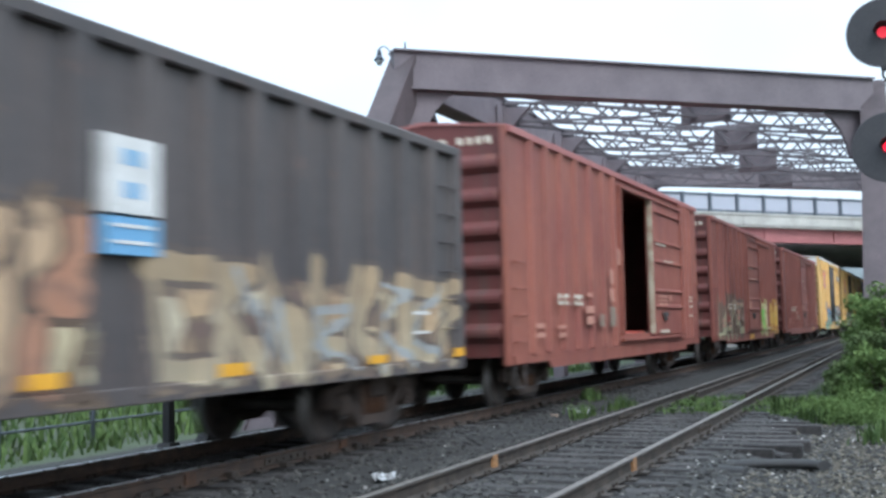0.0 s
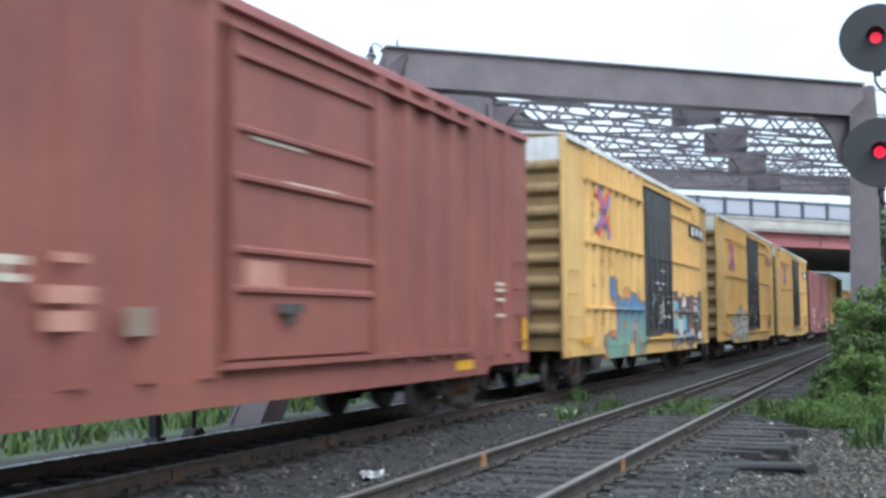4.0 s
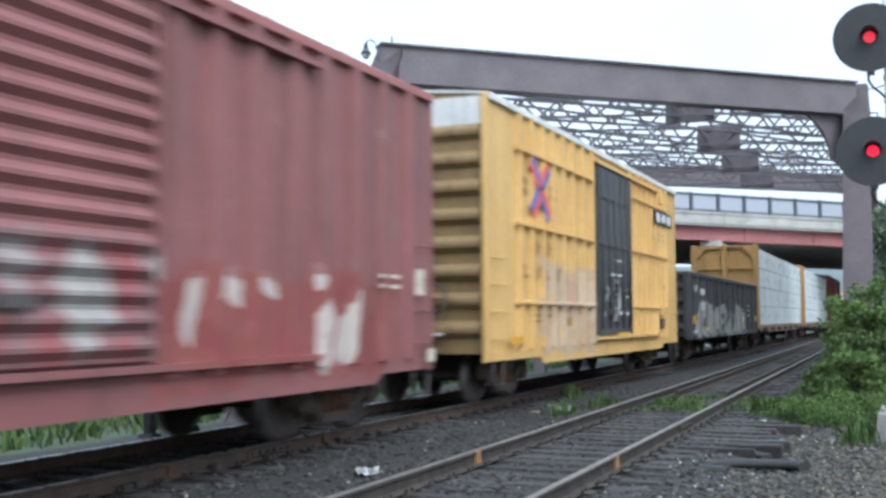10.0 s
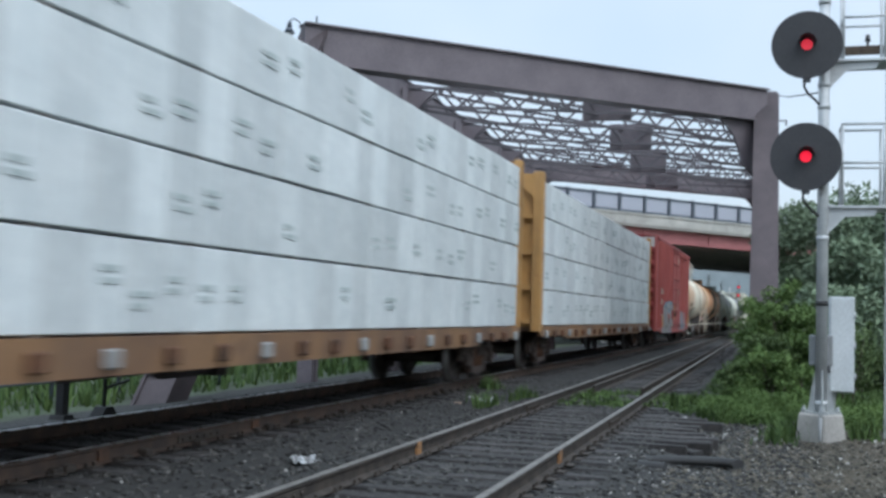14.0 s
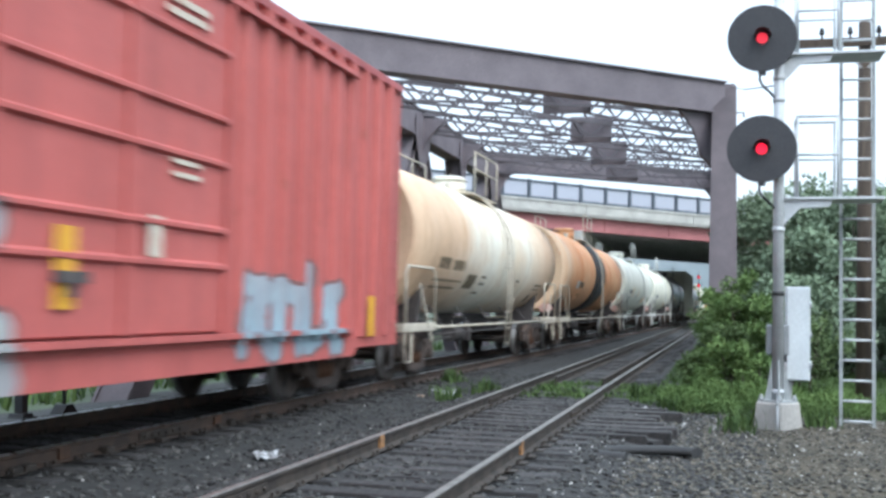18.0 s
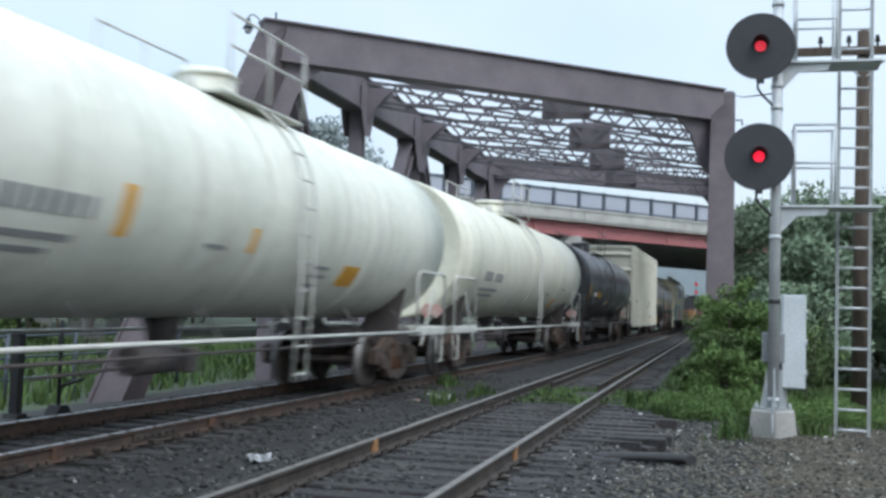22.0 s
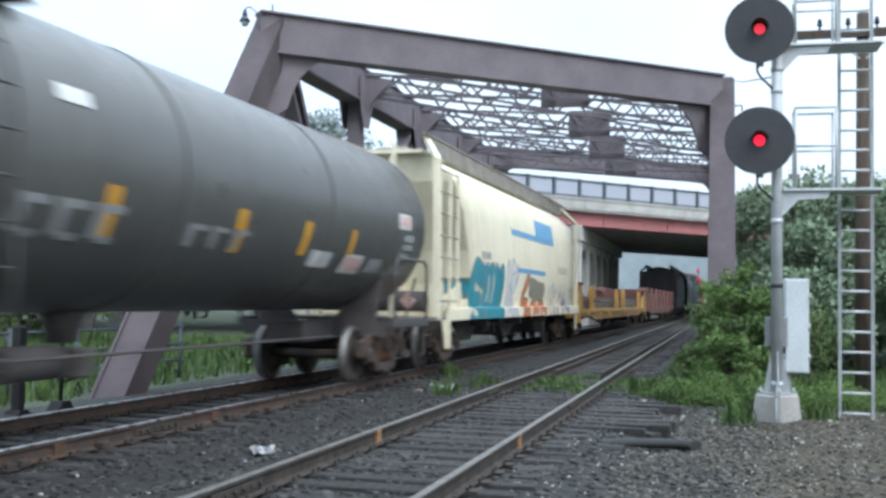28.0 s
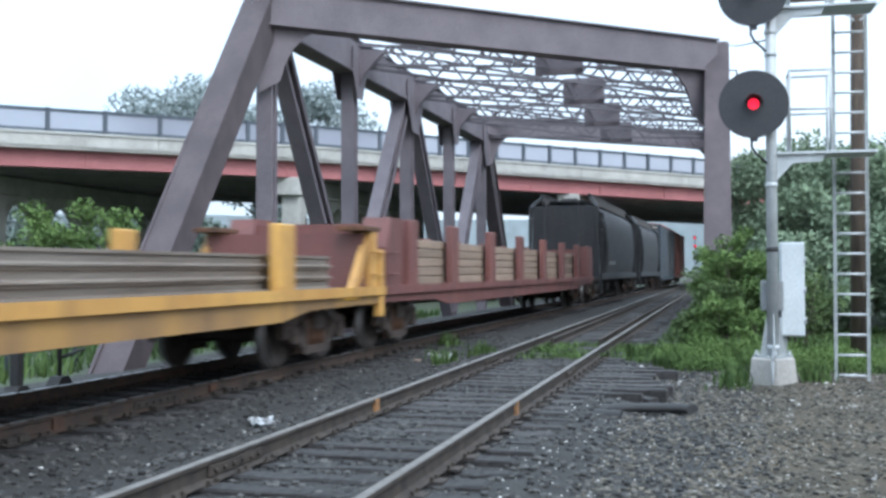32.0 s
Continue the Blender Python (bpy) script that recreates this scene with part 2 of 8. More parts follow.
def pipe(bm, points, r, n=8, mat=0):
    """One continuous bent tube through the points."""
    P = [Vector(p) for p in points]
    rings = []
    for i, p in enumerate(P):
        d = (P[min(i + 1, len(P) - 1)] - P[max(i - 1, 0)]).normalized()
        if 0 < i < len(P) - 1:
            d = ((P[i + 1] - p).normalized() + (p - P[i - 1]).normalized())
            d = d.normalized() if d.length > 1e-4 else (P[i + 1] - p).normalized()
        if i == 0:
            u = d.orthogonal().normalized()
        else:
            u = (u - d * u.dot(d))
            u = u.normalized() if u.length > 1e-3 else d.orthogonal().normalized()
        v = d.cross(u)
        rings.append([bm.verts.new(p + (u * math.cos(2 * math.pi * k / n) + v * math.sin(2 * math.pi * k / n)) * r) for k in range(n)])
    for i in range(len(P) - 1):
        for k in range(n):
            f = bm.faces.new((rings[i][k], rings[i][(k + 1) % n], rings[i + 1][(k + 1) % n], rings[i + 1][k]))
            f.smooth, f.material_index = True, mat
    bm.faces.new(rings[0][::-1]).material_index = mat
    bm.faces.new(rings[-1]).material_index = mat


def prism(bm, outline, axis, lo, hi, mat=0):
    """An outline of (u, v) drawn out along an axis: 'x' takes (y, z), 'y' takes (x, z), 'z' takes (x, y)."""
    def at(u, v, w):
        return {"x": (w, u, v), "y": (u, w, v), "z": (u, v, w)}[axis]
    a = [bm.verts.new(at(u, v, lo)) for u, v in outline]
    b = [bm.verts.new(at(u, v, hi)) for u, v in outline]
    n = len(outline)
    fs = [bm.faces.new(a[::-1]), bm.faces.new(b)]
    fs += [bm.faces.new((a[i], a[(i + 1) % n], b[(i + 1) % n], b[i])) for i in range(n)]
    for f in fs:
        f.material_index = mat
    return fs


def mesh_of(name, bm, *mats):
    bmesh.ops.recalc_face_normals(bm, faces=bm.faces)
    me = bpy.data.meshes.new(name)
    bm.to_mesh(me)
    bm.free()
    for m in mats:
        me.materials.append(m)
    return me


def part(name, bm, material, parent, label="", m=None):
    mats = material if isinstance(material, (list, tuple)) else [material]
    me = bm if isinstance(bm, bpy.types.Mesh) else mesh_of(name, bm, *mats)
    ob = new(name, me)
    ob.parent = parent
    if m is not None:
        ob.matrix_basis = m
    return tagged(ob, label)


def thing(name, m, label, category, group="", kind=""):
    ob = new(name)
    ob.empty_display_size = 0.3
    ob.matrix_basis = m
    return tagged(ob, label, category, group, kind)


def bm_new():
    return bmesh.new()


# ---- the lie of the place: two tracks along y, rail tops at z = 0 ----
XN, XM = 0.0, -3.9          # centre lines of the near track and the main track
GAUGE = 1.505               # rail centre to rail centre
GROUND = -0.30
SKEW = math.tan(radians(0.9))   # the main track closes in on the near one
CAR_SCALE = 0.950               # the cars' lengths against their drawn plans
rnd = random.Random(7)


def main_x(y):
    """The centre line of the main track."""
    return XM + SKEW * (max(-80.0, min(110.0, y)) - 18.0)


def ground_height(x, y):
    """Ballast shoulders and low rises of the ground."""
    z = GROUND - 0.04
    for c in (XN, main_x(y)):
        d = abs(x - c)
        z = max(z, -0.205 - max(0.0, d - 1.45) * 0.22) if d < 2.4 else z
    if x > 2.0:
        z += 0.05 * min(1.0, (x - 2.0) / 2.0)
    if x < -6.5:
        z -= min(0.55, (-6.5 - x) * 0.12)
    z += 0.025 * noise.noise(Vector((x * 0.9, y * 0.9, 0))) + 0.012 * noise.noise(Vector((x * 4, y * 4, 3)))
    return z


# ground: one sheet to the horizon, finer near the tracks
def graded(near, step, far, grow):
    out = [0.0]
    while out[-1] < far:
        out.append(out[-1] + (step if out[-1] < near else max(step, out[-1] * grow)))
    return out


gx = sorted({-v for v in graded(10, 0.14, 1500, 0.25)} | set(graded(9, 0.14, 1500, 0.25)))
gy = sorted({-v for v in graded(4, 0.3, 600, 0.3)} | set(graded(26, 0.14, 2000, 0.12)))
bm = bm_new()
grid = [[bm.verts.new((x, y, ground_height(x, y))) for y in gy] for x in gx]
for i in range(len(gx) - 1):
    for j in range(len(gy) - 1):
        f = bm.faces.new((grid[i][j], grid[i + 1][j], grid[i + 1][j + 1], grid[i][j + 1]))
        f.smooth = True
        cx, cy = (gx[i] + gx[i + 1]) / 2, (gy[j] + gy[j + 1]) / 2
        wob = 0.5 * noise.noise(Vector((cx * 0.5, cy * 0.5, 9)))
        if cx < -9.6 + wob or cx > 6.8 + wob or cy > 90 or (cx > 1.9 + wob and cy > 18.2 + 2 * wob):
            f.material_index = 2
        elif cx > 2.6 + 1.3 * wob + max(0, (9 - cy)) * 0.14:
            f.material_index = 1
ground = new("ground", mesh_of("ground", bm, BALLAST, DIRT, SOIL))
tagged(ground, "dark gravel ballast fading into dirt and grass", "ground", kind="structure")


# rails: a proper section, worn bright on top
def rail_profile(h=0.17):
    half = [(0.070, -h), (0.070, -h + 0.012), (0.012, -h + 0.035), (0.010, -0.045), (0.036, -0.034), (0.036, -0.006), (0.028, 0.0)]
    return half + [(-u, v) for u, v in reversed(half)]


def rail_bm(x, y0, y1):
    b = bm_new()
    prof = [(x + u, v) for u, v in rail_profile()]
    fs = prism(b, prof, "y", y0, y1)
    for f in fs:
        zs = [v.co.z for v in f.verts]
        if min(zs) > -0.0075:
            f.material_index = 1
    return b


def make_track(name, cx, label, side, top, y0, y1):
    t = thing(name, Matrix(), label, "railway track", kind="structure")
    for s in (-1, 1):
        part("rail", rail_bm(cx + s * GAUGE / 2, y0, y1), [side, top], t, "steel rail with a worn bright top")
    return t


near_track = make_track("near_track", XN, "side track of worn rails on dark wooden ties", RAIL_SIDE, RAIL_TOP, -12, 420)
main_track = make_track("main_track", XM, "main track of rusty rails under the train", RAIL_SIDE_MAIN, RAIL_TOP_BRIGHT, -60, 420)
main_track.matrix_basis = Matrix.Translation((XM, 18, 0)) @ Matrix.Rotation(radians(-0.9), 4, "Z") @ Matrix.Translation((-XM, -18, 0))
# guard rails inside the near track from the bridge approach on
for s in (-1, 1):
    b = bm_new()
    prof = [(s * 0.47 + u * 0.9, v * 0.95 - 0.012) for u, v in rail_profile()]
    prism(b, prof, "y", 20.2, 75)
    part("guard_rail", b, [RAIL_SIDE, RAIL_TOP], near_track, "inner guard rail of the bridge approach")

# ties, each with its own wear
tie_meshes = []
for k in range(4):
    r = random.Random(k)
    b = bm_new()
    vs = box(b, -1.28, 1.28, -0.11, 0.11, -0.19, 0.0, bevel=0.015)
    bmesh.ops.subdivide_edges(b, edges=[e for e in b.edges if abs(e.verts[0].co.x - e.verts[1].co.x) > 1], cuts=7)
    for v in b.verts:
        v.co += Vector((0, r.uniform(-0.008, 0.008), r.uniform(-0.010, 0.004)))
    tie_meshes.append(mesh_of("tie", b, TIE))
for cx, tr, y0, n in ((XN, near_track, -9.0, 140), (XM, main_track, -9.0, 124)):
    y = y0
    for k in range(n):
        y += 0.50 + rnd.uniform(-0.05, 0.05)
        long = 1.0 if not (cx == XN and 12.2 < y < 16.2) else 1.30 + rnd.uniform(-0.06, 0.08)
        m = pose(cx + rnd.uniform(-0.07, 0.07) + (1.28 * (long - 1) if long > 1 else 0), y, -0.17 + rnd.uniform(-0.015, 0.005), rnd.uniform(-1.5, 1.5), 0, rnd.uniform(-1.6, 1.6)) @ Matrix.Diagonal((long, rnd.uniform(0.85, 1.15), 1, 1))
        part("tie", rnd.choice(tie_meshes), TIE, tr, "", m)
# tie plates with spikes
b = bm_new()
box(b, -0.10, 0.17, -0.09, 0.09, 0.0, 0.014)
for sx in (-0.085, 0.085):
    for sy in (-0.06, 0.06):
        box(b, sx - 0.012, sx + 0.012, sy - 0.012, sy + 0.012, 0.014, 0.045)
plate_mesh = mesh_of("tie_plate", b, RAIL_SIDE)
for tr, cx in ((near_track, XN), (main_track, XM)):
    for tie in [o for o in tr.children if o.name.startswith("tie") and not o.name.startswith("tie_plate") and o.matrix_basis.translation.y < 24]:
        for s in (-1, 1):
            p = tie.matrix_basis.translation
            part("tie_plate", plate_mesh, RAIL_SIDE, tr, "", pose(cx + s * GAUGE / 2, p.y, -0.172, 0, 0, 0 if s > 0 else 180))
# bolted joint bars and orange paint marks on the rails
for cx, tr, s, y in ((XN, near_track, -1, 6.35), (XN, near_track, -1, 15.6), (XN, near_track, 1, 14.0), (XM, main_track, 1, 9.6), (XM, main_track, 1, 21.5)):
    b = bm_new()
    for d in (-1, 1):
        box(b, d * 0.012, d * 0.034, -0.45, 0.45, -0.135, -0.05, bevel=0.006)
        for k in range(6):
            tube(b, (d * 0.03, -0.37 + 0.148 * k, -0.09), (d * 0.06, -0.37 + 0.148 * k, -0.09), 0.018, 6)
    part("joint_bar", b, RAIL_SIDE, tr, "bolted rusty joint bar", pose(cx + s * GAUGE / 2, y, 0))
for x, y in ((-0.752, 9.75), (0.752, 9.85)):
    b = bm_new()
    box(b, x + 0.010, x + 0.038, y - 0.07, y + 0.07, -0.165, -0.008)
    part("paint_mark", b, TIE_MARK, near_track, "orange paint mark on the rail")
for y in (7.8, 10.9):
    b = bm_new()
    box(b, XM + GAUGE / 2 + 0.012, XM + GAUGE / 2 + 0.04, y - 0.07, y + 0.09, -0.16, -0.03)
    part("paint_mark", b, RUSTY, main_track, "faded rusty paint mark on the rail")

# ---- the skewed railway truss bridge ----
PANEL, ZTOP, ZLOW = 6.95, 8.30, -0.60
XL, XR = -8.5, 2.72
YL, YR = 17.35, 27.3        # first bearings of the two trusses
bridge = thing("truss_bridge", Matrix(), "dark rust-brown riveted steel through truss bridge", "bridge")


def laced(b, a, c, w, h, up=(0, 0, 1), pitch=0.62, bar=0.055, flange=0.10):
    """An open member: two flange angles and zigzag lacing between them."""
    a, c = Vector(a), Vector(c)
    d = c - a
    length = d.length
    d.normalize()
    side = d.cross(Vector(up)).normalized()
    for s in (-1, 1):
        beam(b, a + side * s * w / 2, c + side * s * w / 2, flange, h, up)
    n = max(2, int(length / pitch))
    for k in range(n):
        p, q = a + d * (length * k / n), a + d * (length * (k + 1) / n)
        s = 1 if k % 2 else -1
        beam(b, p + side * s * w / 2, q - side * s * w / 2, bar, 0.03, up)


def h_member(b, a, c, w, h, up):
    """A built-up column: two channel webs joined by battens, with flanges."""
    a, c = Vector(a), Vector(c)
    d = (c - a).normalized()
    side = d.cross(Vector(up)).normalized()
    for s in (-1, 1):
        beam(b, a + side * s * w / 2, c + side * s * w / 2, 0.05, h, up)
        for e in (-1, 1):
            f = side.cross(d) * e * (h / 2 - 0.03)
            beam(b, a + side * s * (w / 2 - 0.06) + f, c + side * s * (w / 2 - 0.06) + f, 0.13, 0.04, up)
    length = (c - a).length
    n = int(length / 0.7)
    for k in range(n):
        p = a + d * (length * (k + 0.5) / n)
        beam(b, p - side * w / 2, p + side * w / 2, 0.30 if k in (0, n - 1) else 0.12, h * 0.92, d)


STEP = 6.3                  # panels past the first


def station(y0, k):
    return y0 + (0 if k == 0 else PANEL + STEP * (k - 1))


def truss(x, y0, mirror):
    U = [Vector((x, station(y0, k), ZTOP)) for k in range(7)]
    L = [Vector((x, station(y0, k), ZLOW)) for k in range(7)]
    across = (1, 0, 0)
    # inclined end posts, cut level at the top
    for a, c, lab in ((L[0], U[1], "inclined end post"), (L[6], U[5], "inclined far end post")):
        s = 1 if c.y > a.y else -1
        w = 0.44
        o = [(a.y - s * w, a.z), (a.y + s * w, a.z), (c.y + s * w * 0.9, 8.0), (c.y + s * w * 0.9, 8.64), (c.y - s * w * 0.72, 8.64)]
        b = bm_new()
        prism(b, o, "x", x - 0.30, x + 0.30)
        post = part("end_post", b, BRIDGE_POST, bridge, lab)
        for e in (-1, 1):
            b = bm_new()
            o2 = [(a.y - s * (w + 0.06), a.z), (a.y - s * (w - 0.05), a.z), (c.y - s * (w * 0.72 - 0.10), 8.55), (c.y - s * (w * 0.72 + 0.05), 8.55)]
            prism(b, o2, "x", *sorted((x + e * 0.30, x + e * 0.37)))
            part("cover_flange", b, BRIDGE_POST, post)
    b = bm_new()
    beam(b, Vector((x, U[1].y + 0.1, 8.06)), Vector((x, U[5].y - 0.1, 8.06)), 0.56, 1.06)
    chord = part("top_chord", b, BRIDGE, bridge, "riveted box top chord")
    b = bm_new()
    beam(b, Vector((x, U[1].y - 0.2, 8.61)), Vector((x, U[5].y + 0.2, 8.61)), 0.70, 0.03)
    part("cover_plate", b, BRIDGE, chord)
    for e in (-1, 1):
        b = bm_new()
        beam(b, Vector((x + e * 0.31, U[1].y + 0.2, 7.57)), Vector((x + e * 0.31, U[5].y - 0.2, 7.57)), 0.10, 0.06)
        part("chord_angle", b, BRIDGE, chord)
    b = bm_new()
    beam(b, L[0] - Vector((0, 0, 0.5)), L[6] - Vector((0, 0, 0.5)), 0.5, 0.5)
    part("bottom_chord", b, BRIDGE_POST, bridge)
    for k in (1, 2, 3, 4, 5):
        b = bm_new()
        h_member(b, L[k], U[k], 0.34 if k != 3 else 0.4, 0.42, across)
        part("vertical", b, BRIDGE, bridge)
    for a, c in ((U[1], L[2]), (L[2], U[3]), (U[3], L[4]), (L[4], U[5])):
        b = bm_new()
        h_member(b, a, c, 0.56, 0.46, across)
        part("diagonal", b, BRIDGE, bridge, "built-up diagonal with lacing holes")
    # gusset plates at the panel points
    for k in range(2, 6):
        w = 1.0 if k % 2 else 0.62
        for e in (-1, 1):
            b = bm_new()
            y, z = U[k].y, 8.0
            lo = 1.55 if k % 2 else 1.25
            prism(b, [(y - w, z + 0.30), (y + w, z + 0.30), (y + w, z - 0.48), (y + 0.42 * w, z - lo), (y - 0.42 * w, z - lo), (y - w, z - 0.48)], "x", *sorted((x + e * 0.325, x + e * 0.35)))
            part("gusset_plate", b, BRIDGE, bridge)
    # knee bracket plates that reach inward
    inward = 1 if not mirror else -1
    for k in range(2, 5):
        b = bm_new()
        y = U[k].y
        prism(b, [(x + inward * 0.3, 8.3), (x + inward * 1.25, 8.25), (x + inward * 0.9, 7.95), (x + inward * 0.5, 7.5), (x + inward * 0.3, 7.0)], "y", y - 0.06, y + 0.06)
        part("knee_bracket", b, BRIDGE, bridge)


truss(XL, YL, False)
truss(XR, YR, True)


def portal(yl, yr, z0, z1, lab, fore=0.0, left=0.0, right=0.0):
    """A skewed plate girder between the two trusses with flanges and curved knee plates."""
    a, c = Vector((XL, yl - fore, 0)), Vector((XR, yr - fore, 0))
    d = (c - a).normalized()
    a, c = a - d * left, c - d * right
    n = Vector((-d.y, d.x, 0))
    b = bm_new()
    zm = Vector((0, 0, (z0 + z1) / 2))
    beam(b, a - d * 0.18 + zm, c + d * 0.18 + zm, 0.40, z1 - z0)
    strut = part("portal_strut", b, BRIDGE, bridge, lab)
    for z in (z0, z1):
        b = bm_new()
        beam(b, a - d * 0.2 + Vector((0, 0, z)), c + d * 0.2 + Vector((0, 0, z)), 0.60, 0.05)
        part("flange", b, BRIDGE, strut)
    for p, s in ((a, 1), (c, -1)):
        b = bm_new()
        prof = [(0.05, z0), (1.6, z0), (1.25, z0 - 0.24), (0.96, z0 - 0.56), (0.76, z0 - 0.95), (0.62, z0 - 1.4), (0.05, z0 - 1.75)]
        va = [b.verts.new(p + d * s * u + n * 0.05 + Vector((0, 0, z))) for u, z in prof]
        vb = [b.verts.new(p + d * s * u - n * 0.05 + Vector((0, 0, z))) for u, z in prof]
        b.faces.new(va), b.faces.new(vb[::-1])
        for i in range(len(prof)):
            j = (i + 1) % len(prof)
            b.faces.new((va[i], vb[i], vb[j], va[j]))
        part("knee_plate", b, BRIDGE, strut, "curved knee plate")


portal(station(YL, 1), station(YR, 1), 7.62, 8.62, "deep skewed portal girder over the tracks", 0.42, 0.10, 0.34)
portal(station(YL, 5), station(YR, 5), 7.98, 8.85, "far portal girder")
# laced sway struts and top laterals
for k in (2, 3, 4):
    a, c = Vector((XL, station(YL, k), ZTOP - 0.05)), Vector((XR, station(YR, k), ZTOP - 0.05))
    b = bm_new()
    laced(b, a, c, 0.60, 0.10, (c - a).normalized().cross(Vector((0, 0, 1))), 0.68, 0.07, 0.08)
    part("sway_strut", b, BRIDGE_LACE, bridge, "laced cross strut")
for k in (1, 2, 3, 4):
    p00, p01 = Vector((XL, station(YL, k), ZTOP - 0.15)), Vector((XL, station(YL, k + 1), ZTOP - 0.15))
    p10, p11 = Vector((XR, station(YR, k), ZTOP - 0.15)), Vector((XR, station(YR, k + 1), ZTOP - 0.15))
    for a, c in ((p00, p11), (p01, p10)):
        b = bm_new()
        laced(b, a, c, 0.60, 0.09, (c - a).normalized().cross(Vector((0, 0, 1))), 0.70, 0.07, 0.075)
        part("lateral_brace", b, BRIDGE_LACE, bridge, "laced diagonal top brace")
    mid = (p00 + p11) / 2 + (p10 - p00).normalized() * 0.9
    b = bm_new()
    box(b, mid.x - 0.78, mid.x + 0.78, mid.y - 0.06, mid.y + 0.06, mid.z - 0.50, mid.z + 0.50)
    part("centre_gusset", b, BRIDGE, bridge, "gusset plate at the brace crossing")
for x, y0 in ((XL, YL), (XR, YR)):
    b = bm_new()
    box(b, x - 0.55, x + 0.55, y0 - 0.7, y0 + 0.6, -1.2, ZLOW - 0.2, bevel=0.03)
    tagged(new("bearing_block", mesh_of("bearing_block", b, CONCRETE)), "stained concrete bearing block under the truss", "bridge pier")
# small brackets and a wire on the portal's end
for z in (ZTOP - 0.55, ZTOP - 1.05):
    b = bm_new()
    pipe(b, [(XR + 0.28, YR + PANEL, z), (XR + 0.60, YR + PANEL, z), (XR + 0.60, YR + PANEL, z - 0.16)], 0.03, 6)
    part("wire_bracket", b, BRIDGE, bridge)
b = bm_new()
pipe(b, [(XR + 0.2, YR + PANEL, ZTOP + 0.30), (3.2, 24.5, 6.55), (3.52, 15.1, 4.72)], 0.012, 6)
part("signal_wire", b, RUBBER, bridge, "thin wire from bridge to signal mast")
# lamp on the portal's corner
lamp = thing("bridge_lamp", pose(XL - 0.25, YL + PANEL - 0.3, 8.35), "small hanging lamp on a curved bracket above the bridge corner", "lamp")
b = bm_new()
arc = [(0.12, 0, 0.0), (-0.08, 0, 0.25), (-0.22, 0, 0.44), (-0.34, 0, 0.53), (-0.45, 0, 0.52), (-0.49, 0, 0.44)]
pipe(b, arc, 0.018, 6)
part("bracket", b, FENCE, lamp)
b = bm_new()
tube(b, (-0.49, 0, 0.46), (-0.49, 0, 0.30), 0.05, 10, 0.07)
tube(b, (-0.49, 0, 0.30), (-0.49, 0, 0.16), 0.07, 10, 0.15)
part("shade", b, FENCE, lamp, "bell-shaped metal shade")
b = bm_new()
tube(b, (-0.49, 0, 0.16), (-0.49, 0, 0.04), 0.12, 10, 0.06)
part("globe", b, ALU, lamp, "pale glass globe")
b = bm_new()
tube(b, (0.28, 0, 0.28), (0.28, 0, 0.56), 0.025, 8)
part("conduit_stub", b, FENCE, lamp)

# ---- the road overpass behind ----
OV_A, OV_B = Vector((-80.0, 6.8, 0)), Vector((60.0, 139.0, 0))
ov_d = (OV_B - OV_A).normalized()
ov_n = Vector((-ov_d.y, ov_d.x, 0))
overpass = thing("road_overpass", Matrix(), "road overpass with faded red girder, concrete parapet and fence", "bridge")


def ov(s, n, z):
    """A point of the overpass: s along it, n behind its front, z from the parapet's top."""
    return OV_A + ov_d * s + ov_n * n + Vector((0, 0, z + 9.1 - 0.017 * max(0.0, s - 80)))


OVLEN = (OV_B - OV_A).length


def ov_beam(name, n0, n1, z0, z1, mat, lab="", stops=None):
    """A member that follows the deck's line."""
    b = bm_new()
    rings = [[b.verts.new(ov(s, n, z)) for n, z in ((n0, z0), (n1, z0), (n1, z1), (n0, z1))] for s in (stops or (0.0, 80.0, OVLEN))]
    for r0, r1 in zip(rings, rings[1:]):
        for k in range(4):
            b.faces.new((r0[k], r0[(k + 1) % 4], r1[(k + 1) % 4], r1[k]))
    b.faces.new(rings[0][::-1]), b.faces.new(rings[-1])
    return part(name, b, mat, overpass, lab)


ov_beam("girder", 0.0, 0.30, -1.86, -0.78, PINK, "faded red outer girder")
for k in range(8):
    ov_beam("inner_girder", 3.0 + 3.0 * k, 3.3 + 3.0 * k, -1.94, -0.95, DARK_GIRDER)
ov_beam("girder_flange", -0.12, 0.42, -1.94, -1.86, PINK)
ov_beam("deck_slab", -0.5, 25.0, -0.95, -0.78, CONCRETE)
for k in range(int(OVLEN / 10)):
    ov_beam("parapet", -0.55, -0.15, -0.78, -0.12, CONCRETE_PALE, "pale weathered concrete parapet" if k == 0 else "", (10 * k, 10 * k + 9.97))
ov_beam("parapet_lip", -0.62, -0.10, -0.12, 0.0, CONCRETE_PALE)
for k in range(int(OVLEN / 6)):
    ov_beam("stiffener", -0.09, -0.0, -1.84, -0.96, PINK, "", (6 * k, 6 * k + 0.12))
FENCE_MESH, fn, fl, fb = mat_new("fine_fence_mesh")
fb.inputs["Base Color"].default_value = (0.34, 0.35, 0.41, 1)
fb.inputs["Roughness"].default_value = 0.7
fb.inputs["Alpha"].default_value = 0.60
post_bm = bm_new()
box(post_bm, -0.12, 0.12, -0.10, 0.10, -0.03, 1.36)
post_me = mesh_of("fence_post", post_bm, FENCE)
turn = Matrix.Rotation(math.atan2(ov_d.y, ov_d.x), 4, "Z")
fence_s = [3.1 * k + 1.9 for k in range(24)]
